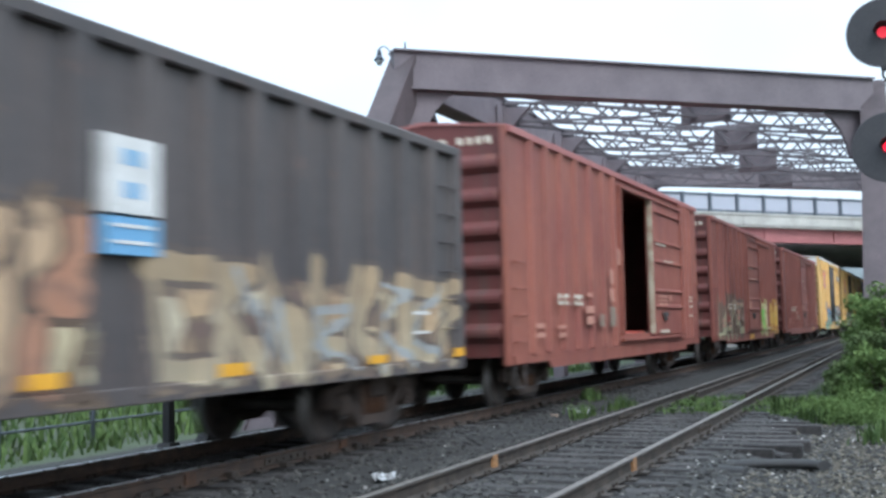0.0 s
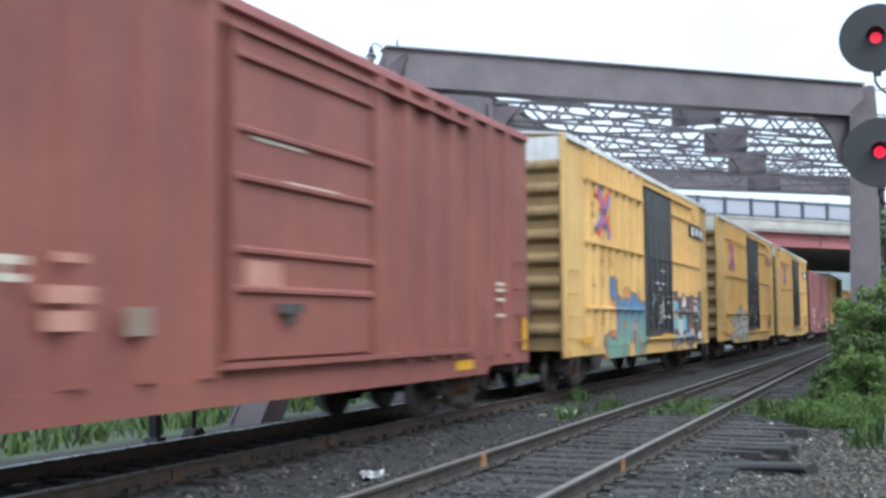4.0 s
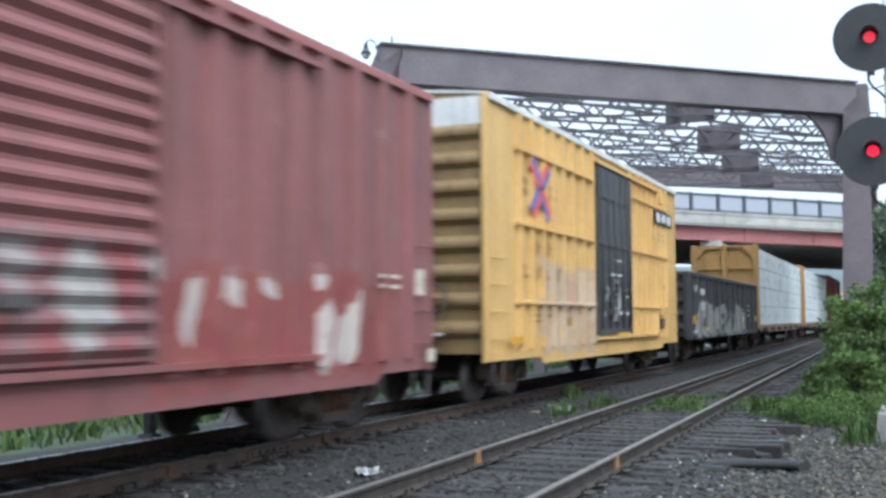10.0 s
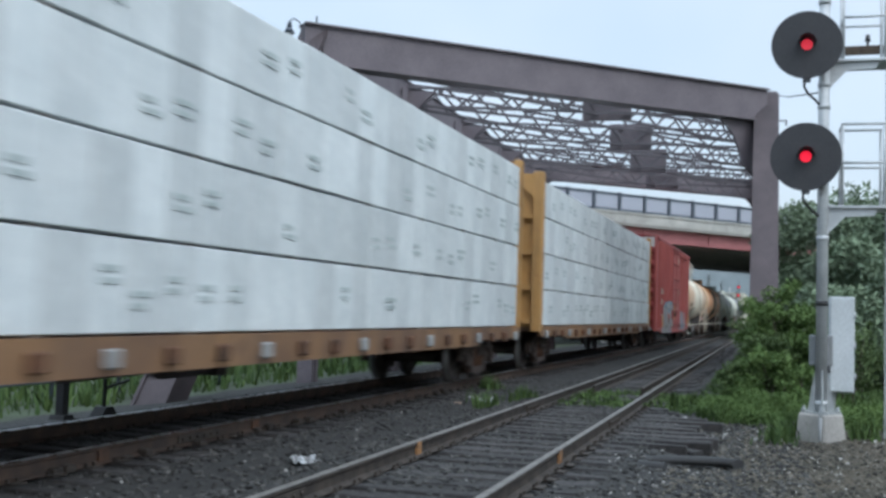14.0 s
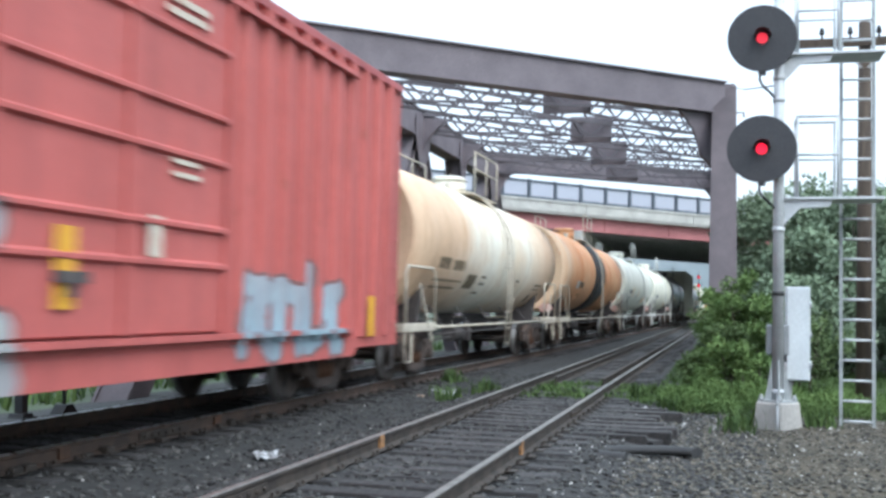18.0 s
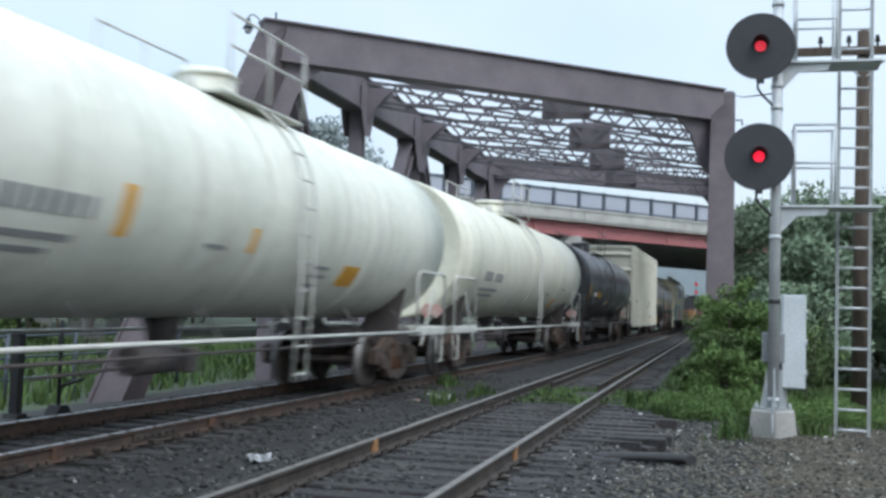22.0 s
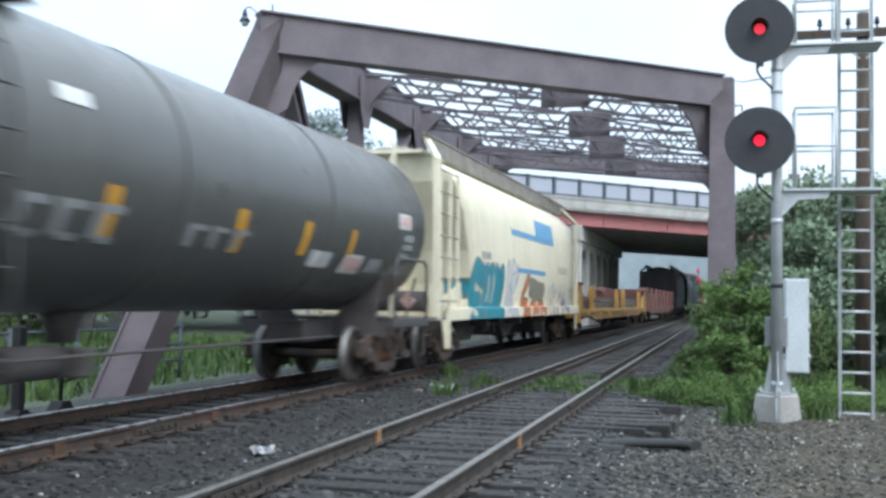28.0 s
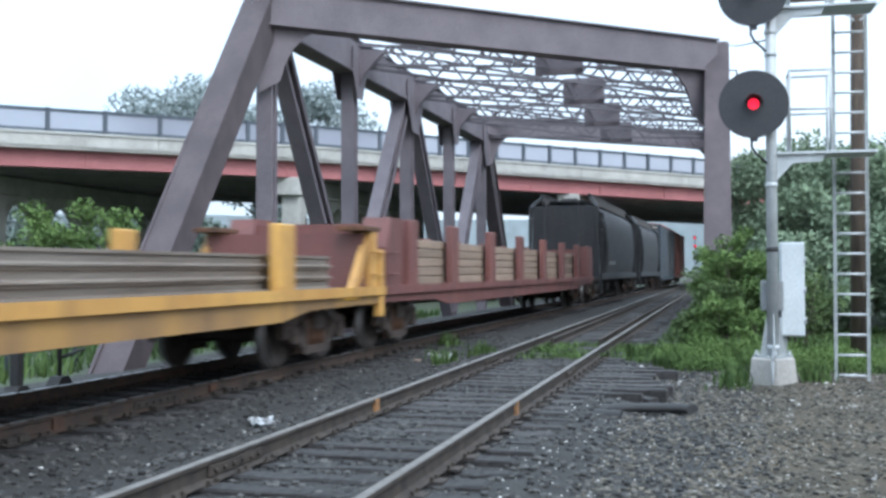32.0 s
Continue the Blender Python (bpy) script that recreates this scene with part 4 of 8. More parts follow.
def boxcar(s0, L, H, label, paint, end_paint, roof, ribs_y, door, door_paint, open_door=None, ledges=(), fish=(2.0, 13.9), end_ribs=6, end_top=None, door_style="panels", rib_w=0.13, sill_paint=None, name="boxcar"):
    car = car_base(name, s0, L, label, "boxcar")
    X, Z0, Z1 = 1.49, 0.86, H - 0.14
    d0, d1, dz1 = door[0], door[1], Z1 - 0.30
    for s in (-1, 1):
        xs = sorted((s * X, s * (X - 0.05)))
        panels = [(0.0, d0, Z0, Z1, "side_wall"), (d1, L, Z0, Z1, "side_wall"), (d0, d1, dz1, Z1, "door_lintel"), (d0, d1, Z0, 1.12, "door_threshold")] if s > 0 else [(0.0, L, Z0, Z1, "side_wall")]
        for ya, yb, za, zb, nm in panels:
            b = bm_new()
            box(b, *xs, ya, yb, za, zb)
            part(nm, b, paint, car)
        # fishbelly side sill
        b = bm_new()
        prism(b, [(0.05, 0.74), (0.05, 0.88), (L - 0.05, 0.88), (L - 0.05, 0.74), (fish[1] + 0.15, 0.74), (fish[1], 0.62), (fish[0], 0.62), (fish[0] - 0.15, 0.74)], "x", *sorted((s * (X - 0.02), s * (X + 0.03))))
        part("side_sill", b, sill_paint or paint, car)
        b = bm_new()
        box(b, *sorted((s * (X - 0.02), s * (X + 0.07))), 0.0, L, Z1 - 0.10, Z1 + 0.02, bevel=0.01)
        part("eave_rail", b, roof, car)
    for y in ribs_y:
        if d0 - 0.1 < y < d1 + 0.1:
            continue
        b = bm_new()
        rib(b, X, y, 0.90, Z1 - 0.08, rib_w)
        part("side_post", b, paint, car)
    for y in ribs_y[::2]:
        b = bm_new()
        rib(b, -X, y, 0.90, Z1 - 0.08, rib_w, side=-1)
        part("side_post", b, paint, car)
    for z, y0, y1 in ledges:
        b = bm_new()
        prism(b, [(X, z - 0.05), (X + 0.10, z - 0.02), (X + 0.10, z + 0.02), (X, z + 0.05)], "y", y0, y1)
        part("side_ledge", b, paint, car)
    for y in (0.0, L):
        out = -1 if y == 0 else 1
        ye = sorted((y - out * 0.05, y))
        b = bm_new()
        box(b, -X, X, ye[0], ye[1], Z0, Z1)
        prism(b, [(-X, Z1), (X, Z1), (0.0, Z1 + 0.17)], "y", *ye)
        part("end_wall", b, [end_paint], car)
        for s in (-1, 1):
            b = bm_new()
            box(b, *sorted((s * (X - 0.10), s * X)), *sorted((y, y + out * 0.10)), 0.72, Z1 + 0.02, bevel=0.015)
            part("corner_post", b, paint, car)
        span = Z1 - 0.75 - 1.1
        for k in range(end_ribs):
            z = 1.25 + span * k / (end_ribs - 1)
            b = bm_new()
            h = span / end_ribs * 0.36
            prism(b, [(y, z - h), (y, z + h), (y + out * 0.10, z + h * 0.35), (y + out * 0.11, z), (y + out * 0.10, z - h * 0.35)], "x", -X + 0.14, X - 0.14)
            part("end_corrugation", b, end_paint, car)
        if end_top:
            b = bm_new()
            box(b, -X + 0.1, X - 0.1, *sorted((y, y + out * 0.03)), Z1 - 0.48, Z1 - 0.02)
            part("end_top_panel", b, end_top, car, "white top panel of the end wall")
        else:
            for k in range(7):
                b = bm_new()
                x0 = -0.05 + 0.17 * k + (0.14 if k > 2 else 0)
                box(b, x0, x0 + 0.12, *sorted((y + out * 0.004, y + out * 0.008)), Z1 - 0.25, Z1 - 0.13)
                part("lettering", b, CREAM_MARK, car)
        # platform, ladder and brake wheel on the end
        b = bm_new()
        box(b, -0.7, 0.7, *sorted((y, y + out * 0.32)), 1.16, 1.20)
        part("end_step", b, GALV, car)
        for k in range(7):
            b = bm_new()
            z = 1.3 + 0.42 * k
            yy = y + out * 0.14
            pipe(b, [(-X + 0.2, y, z), (-X + 0.2, yy, z), (-X + 0.65, yy, z), (-X + 0.65, y, z)], 0.014, 6)
            part("grab_iron", b, end_paint, car)
    b = bm_new()
    pipe(b, [(0.55 + 0.25 * math.cos(2 * math.pi * k / 20), -0.20, 1.75 + 0.25 * math.sin(2 * math.pi * k / 20)) for k in range(21)], 0.02, 6)
    for k in range(3):
        a = 2 * math.pi * k / 3
        tube(b, (0.55, -0.20, 1.75), (0.55 + 0.25 * math.cos(a), -0.20, 1.75 + 0.25 * math.sin(a)), 0.015, 6)
    tube(b, (0.55, -0.22, 1.75), (0.55, 0.0, 1.75), 0.03, 6)
    part("brake_wheel", b, FRAME_DARK, car)
    # ladders on the side near both corners
    for y0, y1 in ((0.12, 0.62), (L - 0.62, L - 0.12)):
        rungs(car, X, y0, y1, [1.1 + 0.44 * k for k in range(4)], paint)
        b = bm_new()
        pipe(b, [(X, y0, 0.78), (X, y0, 0.36), (X, y1, 0.36), (X, y1, 0.78)], 0.018, 6)
        part("sill_step", b, FRAME_DARK, car)
    # floor and roof
    b = bm_new()
    box(b, -X + 0.06, X - 0.06, 0.06, L - 0.06, 1.02, 1.12)
    part("floor", b, INSIDE, car, "worn wooden floor")
    b = bm_new()
    prism(b, [(-X - 0.03, Z1), (-X - 0.03, Z1 + 0.03), (0, Z1 + 0.20), (X + 0.03, Z1 + 0.03), (X + 0.03, Z1), (0, Z1 + 0.14)], "y", -0.03, L + 0.03)
    part("roof", b, roof, car)
    for k in range(9):
        y = 0.9 + (L - 1.8) * k / 8
        for s in (-1, 1):
            b = bm_new()
            beam(b, (s * 0.02, y, Z1 + 0.205), (s * X, y, Z1 + 0.04), 0.10, 0.05)
            part("roof_rib", b, roof, car)
    # inner walls show only through an open door
    if open_door:
        b = bm_new()
        box(b, -X + 0.06, -X + 0.09, 0.1, L - 0.1, 1.12, Z1 - 0.1)
        part("inner_lining", b, INSIDE, car)
    # door
    y0, y1 = open_door or (d0, d1)
    xd = X + 0.05
    b = bm_new()
    box(b, xd - 0.03, xd + 0.03, y0, y1, 1.06, dz1, bevel=0.012)
    dr = part("door", b, door_paint, car, "sliding side door")
    if door_style == "panels":
        zs = [1.75, 2.14, 2.86, 3.35, 4.09]
        for z in zs:
            b = bm_new()
            prism(b, [(xd + 0.03, z - 0.05), (xd + 0.08, z - 0.02), (xd + 0.08, z + 0.02), (xd + 0.03, z + 0.05)], "y", y0 + 0.08, y1 - 0.08)
            part("door_rib", b, door_paint, dr)
    elif door_style == "corrugated":
        for k in range(14):
            z = 1.2 + (dz1 - 1.4) * k / 13
            b = bm_new()
            prism(b, [(xd + 0.03, z - 0.09), (xd + 0.085, z - 0.02), (xd + 0.085, z + 0.02), (xd + 0.03, z + 0.09)], "y", y0 + 0.08, y1 - 0.08)
            part("door_rib", b, door_paint, dr)
    else:
        for z in (2.05, 3.05, 4.1):
            b = bm_new()
            box(b, xd + 0.03, xd + 0.06, y0 + 0.05, y1 - 0.05, z - 0.045, z + 0.045, bevel=0.01)
            part("door_rib", b, door_paint, dr)
        for k in range(5):
            y = y0 + (y1 - y0) * (0.1 + 0.2 * k)
            b = bm_new()
            tube(b, (xd + 0.075, y, 1.2), (xd + 0.075, y, dz1 - 0.1), 0.022, 6)
            part("lock_bar", b, door_paint, dr)
    for y in (y0 + 0.04, y1 - 0.04):
        b = bm_new()
        box(b, xd + 0.03, xd + 0.075, y - 0.04, y + 0.04, 1.06, dz1)
        part("door_edge", b, door_paint, dr)
    b = bm_new()
    box(b, xd + 0.05, xd + 0.11, y0 + 0.9, y0 + 1.35, 1.52, 1.62)
    box(b, xd + 0.05, xd + 0.13, y0 + 1.05, y0 + 1.12, 1.40, 1.60)
    part("door_handle", b, FRAME_DARK, dr)
    t0, t1 = min(d0, y0) - 0.1, max(d1, y1, d1 + (d1 - d0)) + 0.1
    for z, nm in ((1.0, "lower_door_track"), (dz1 + 0.02, "upper_door_track")):
        b = bm_new()
        box(b, X, X + 0.13, t0, min(t1, L - 2.0), z - 0.03, z + 0.035)
        part(nm, b, sill_paint or paint, car)
    if open_door:
        for y in (d0 - 0.06, d1 + 0.0):
            b = bm_new()
            box(b, X - 0.02, X + 0.11, y, y + 0.09, 1.1, dz1)
            part("door_post", b, CREAM_POST if y > d0 else paint, car, "pale worn door post" if y > d0 else "")
        b = bm_new()
        prism(b, [(d1 - 1.5, 1.122), (d1 - 0.2, 1.122), (d1 - 0.3, 1.17), (d1 - 0.8, 1.18)], "x", X - 0.5, X - 0.1)
        part("strap_heap", b, STRAP_RED, car, "red strap heaped on the floor")
    return car


# ---- reds and yellows of the boxcars ----
RED_END = car_paint("rust_red_end", (0.140, 0.038, 0.034), (0.105, 0.032, 0.028), 0.4, 0.6)
ROOF_RED = car_paint("red_roof", (0.36, 0.14, 0.13), (0.30, 0.11, 0.10), 0.3, 0.2, seed=3)
P_C2 = car_paint("rust_red_paint", (0.275, 0.096, 0.066), (0.225, 0.073, 0.057), 0.22, 0.42, seed=1, grime=(0.12, 0.05, 0.045), rust_col=(0.36, 0.14, 0.07))
P_C3 = car_paint("rust_red_paint_sprayed", (0.26, 0.088, 0.064), (0.205, 0.068, 0.054), 0.25, 0.42, seed=2, grime=(0.12, 0.05, 0.045), regions=[
    (9.9, 12.2, 0.72, 2.2, [(0.22, 0.55, 0.12), (0.60, 0.52, 0.34), (0.35, 0.6, 0.2), (0.62, 0.54, 0.36)], (0.45, 0.45, 0.2), 0.9, 2.0),
    (12.6, 15.6, 0.72, 2.2, [(0.65, 0.42, 0.06), (0.55, 0.36, 0.08), (0.68, 0.45, 0.08)], (0.4, 0.2, 0.05), 0.8, 3.0)], strokes=[
    ((0.13, 0.10, 0.07), (0.15, 0.105, 0.08), 0.24, None, 0, scrawl(0.9, 5.9, 0.95, 1.95, 6, 41)),
    ((0.46, 0.46, 0.30), (0.40, 0.30, 0.22), 0.09, (0.09, 0.07, 0.055), 0.04, scrawl(0.8, 5.8, 0.85, 2.0, 6, 42))])
P_C4 = car_paint("rust_red_paint_plain", (0.255, 0.088, 0.064), (0.205, 0.068, 0.054), 0.2, 0.42, seed=5, grime=(0.12, 0.05, 0.045))
P_C8 = car_paint("dark_red_paint", (0.255, 0.100, 0.096), (0.21, 0.080, 0.076), 0.35, 0.4, seed=8, rust_col=(0.30, 0.24, 0.20), regions=[
    (2.4, 6.2, 0.74, 2.1, [(0.26, 0.085, 0.08), (0.24, 0.062, 0.06), (0.48, 0.42, 0.38), (0.22, 0.05, 0.05), (0.32, 0.16, 0.13)], (0.22, 0.06, 0.06), 0.8, 4.0),
    (9.4, 14.6, 0.74, 2.0, [(0.26, 0.085, 0.08), (0.5, 0.44, 0.40), (0.24, 0.062, 0.06), (0.22, 0.05, 0.05)], (0.24, 0.07, 0.06), 0.9, 5.0)])
P_C8_DOOR = car_paint("dark_red_door", (0.255, 0.100, 0.096), (0.21, 0.080, 0.076), 0.3, 0.3, seed=9, regions=[
    (6.3, 9.5, 0.9, 2.2, [(0.30, 0.26, 0.25), (0.24, 0.06, 0.06), (0.32, 0.30, 0.28)], (0.2, 0.10, 0.10), 1.0, 6.0)])
YEL = ((0.67, 0.43, 0.155), (0.59, 0.36, 0.12))
# darker than the sides: grime, plus end-wall shade put into the colour
YELLOW_END = car_paint("grimy_shaded_yellow_end", (0.27, 0.185, 0.080), (0.19, 0.125, 0.058), 0.5, 0.7, seed=4, grime=(0.08, 0.06, 0.045))
WHITE_ROOF = car_paint("white_roof", (0.68, 0.68, 0.66), (0.55, 0.55, 0.54), 0.15, 0.3, seed=6)
BLACK_DOOR = car_paint("black_door", (0.055, 0.056, 0.060), (0.068, 0.067, 0.069), 0.2, 0.25, seed=7, grime=(0.12, 0.11, 0.10), regions=[
    (6.6, 9.8, 1.2, 2.3, [(0.05, 0.05, 0.05), (0.06, 0.06, 0.06), (0.40, 0.40, 0.40), (0.05, 0.05, 0.05)], (0.05, 0.05, 0.05), 0.7, 7.0)])
P_Y1 = car_paint("yellow_paint_blue_lettering", *YEL, 0.12, 0.34, grime=(0.36, 0.22, 0.08), seed=11, regions=[
    (9.9, 14.9, 0.66, 2.25, [(0.16, 0.40, 0.50), (0.62, 0.58, 0.60), (0.06, 0.05, 0.07), (0.50, 0.58, 0.60), (0.55, 0.36, 0.38), (0.10, 0.09, 0.11)], (0.05, 0.05, 0.07), 0.50, 9.0)], strokes=[
    ((0.50, 0.14, 0.08), (0.55, 0.26, 0.09), 0.36, None, 0, [[(3.6, 2.1), (4.0, 0.9), (3.0, 0.85)], [(4.6, 0.8), (4.75, 1.9)], [(5.9, 0.8), (5.9, 1.95)]]),
    ((0.20, 0.36, 0.27), (0.09, 0.22, 0.42), 0.24, (0.10, 0.08, 0.09), 0.05, [[(3.5, 2.15), (4.0, 1.6), (4.05, 0.85), (3.4, 0.72), (2.95, 1.0)], [(4.6, 0.75), (4.65, 1.7), (5.2, 1.2), (5.35, 1.85)], [(5.75, 0.75), (5.8, 1.75), (6.4, 1.6), (6.45, 0.8)]]),
    ((0.34, 0.30, 0.22), (0.34, 0.32, 0.30), 0.06, None, 0, [[(5.0, 1.35), (5.5, 1.3)], [(6.05, 1.35), (6.2, 1.0)]])])
P_Y2 = car_paint("yellow_paint_grey_lettering", *YEL, 0.15, 0.34, grime=(0.36, 0.22, 0.08), seed=12, regions=[
    (3.4, 6.5, 0.64, 1.9, [(0.42, 0.40, 0.36), (0.50, 0.48, 0.44), (0.30, 0.28, 0.25), (0.46, 0.44, 0.40)], (0.14, 0.12, 0.10), 0.6, 10.0)], strokes=[
    ((0.46, 0.44, 0.40), (0.52, 0.50, 0.46), 0.14, (0.14, 0.12, 0.10), 0.05, scrawl(2.2, 6.3, 0.75, 1.55, 5, 3))])
P_Y3 = car_paint("yellow_paint", *YEL, 0.10, 0.34, grime=(0.36, 0.22, 0.08), seed=13)
P_Y4 = car_paint("yellow_paint_pale_patch", *YEL, 0.18, 0.34, grime=(0.36, 0.22, 0.08), seed=14, regions=[
    (2.7, 6.6, 0.64, 2.5, [(0.50, 0.38, 0.26), (0.46, 0.36, 0.26), (0.52, 0.40, 0.28), (0.44, 0.30, 0.22)], (0.48, 0.34, 0.22), 0.9, 11.0)])

RED_RIBS = [1.06, 1.71, 2.65, 3.59, 4.51, 5.45, 6.35, 10.1, 10.9, 11.7, 12.5, 13.3, 14.1, 14.9]
c2 = boxcar(14.9, 15.95, 4.78, "rust-red boxcar with its side door slid open", P_C2, RED_END, ROOF_RED, [1.06, 1.9, 2.8, 3.75, 4.7, 5.65, 6.55, 13.7, 14.3, 14.9], (7.0, 9.9), P_C2, open_door=(9.95, 13.4))
c3 = boxcar(33.3, 15.9, 4.78, "rust-red boxcar with sprayed brown and green lettering", P_C3, RED_END, ROOF_RED, RED_RIBS, (6.6, 9.8), P_C2)
c4 = boxcar(51.5, 15.95, 4.78, "rust-red boxcar with white reporting marks", P_C4, RED_END, ROOF_RED, RED_RIBS, (6.6, 9.8), P_C4)
c8 = boxcar(124.2, 15.7, 4.72, "dark red boxcar with peeling paint and a ribbed door", P_C8, RED_END, ROOF_RED, [0.75, 1.46, 2.43, 3.43, 4.44, 5.45, 6.2, 9.6, 10.3, 11.0, 11.8, 12.5, 13.3, 14.1, 14.9], (6.4, 9.3), P_C8_DOOR, door_style="corrugated", sill_paint=P_C8)
PINKISH = rough_mat("pinkish_marking", (0.52, 0.27, 0.20), (0.44, 0.20, 0.15), 3, 40, 0.7)
GREEN_GREY = rough_mat("grey_green_patch", (0.24, 0.21, 0.16), (0.27, 0.17, 0.13), 3, 40, 0.7)
for car in (c2, c3, c4):
    first = car is c2
    # reporting marks in block strokes, then small data lines
    for y in (2.28, 2.66, 3.30, 3.58):
        bars(car, CREAM_MARK, [(y, y + 0.30, 1.86, 1.93), (y, y + 0.08, 1.73, 1.86), (y + 0.10, y + 0.30, 1.73, 1.79)], 1.575)
    bars(car, PINKISH, [(1.0, 1.5, 1.32, 1.40), (1.0, 1.5, 1.16, 1.24), (2.3, 2.7, 1.30, 1.36), (2.3, 2.7, 1.14, 1.22), (4.2, 4.55, 1.90, 1.98), (4.05, 4.65, 1.58, 1.72), (4.1, 4.6, 1.36, 1.52)] + ([(5.92, 6.2, 2.2, 2.5), (5.92, 6.2, 1.82, 2.1), (6.6, 6.8, 2.62, 2.98)] if first else [(6.9, 7.6, 1.75, 2.05)]), 1.577)
    bars(car, GREEN_GREY, [(5.05, 5.42, 1.31, 1.56)] + ([(5.85, 6.3, 1.30, 1.72)] if first else []), 1.575, "paint_patch")
    bars(car, CREAM_MARK, [(14.2, 14.6, 1.9, 1.95), (14.2, 14.6, 2.0, 2.05), (14.2, 14.6, 1.75, 1.80), (14.2, 14.6, 1.5, 1.55)] + ([(7.0, 8.1, 3.27, 3.31), (7.7, 8.9, 2.88, 2.92)] if not first else [(10.3, 11.4, 3.27, 3.31), (11.1, 12.3, 2.88, 2.92), (10.5, 11.5, 1.10, 1.18)]), 1.578 if not first else 1.60)
    if first:
        bars(car, PINKISH, [(10.45, 11.4, 1.98, 2.03), (10.45, 11.3, 1.88, 1.93), (10.45, 11.4, 1.76, 1.84), (11.6, 11.95, 1.9, 2.05)], 1.60)
bars(c4, YELLOW_TAPE, [(12.6, 13.3, 0.72, 0.86), (15.6, 15.85, 0.95, 1.5)], 1.525, "reflector")
bars(c3, YELLOW_TAPE, [(7.2, 8.2, 0.66, 0.84)], 1.525, "reflector")
bars(c8, CREAM_MARK, chars(0.92, 1.36, 1.95, 2.2, 0.14) + chars(0.92, 1.36, 1.62, 1.87, 0.14) + chars(1.6, 2.1, 1.97, 2.22, 0.16) + chars(1.6, 2.1, 1.64, 1.89, 0.16) + [ (0.95, 1.3, 1.2, 1.26), (0.95, 1.3, 1.34, 1.40), (1.6, 2.0, 1.2, 1.26), (1.6, 2.0, 1.34, 1.40), (0.06, 0.3, 0.80, 1.02), (14.9, 15.3, 1.75, 2.1), (13.9, 14.5, 1.95, 2.0), (13.9, 14.5, 1.82, 1.87), (15.4, 15.65, 0.84, 1.02)], 1.566)


PLATE_BROWN = rough_mat("faded_red_brown_plate", (0.42, 0.20, 0.09), (0.50, 0.30, 0.12), 5, 40, 0.7)
PLATE_BROWN_PALE = rough_mat("faded_brown_block", (0.34, 0.19, 0.09), (0.46, 0.27, 0.11), 5, 40, 0.7)


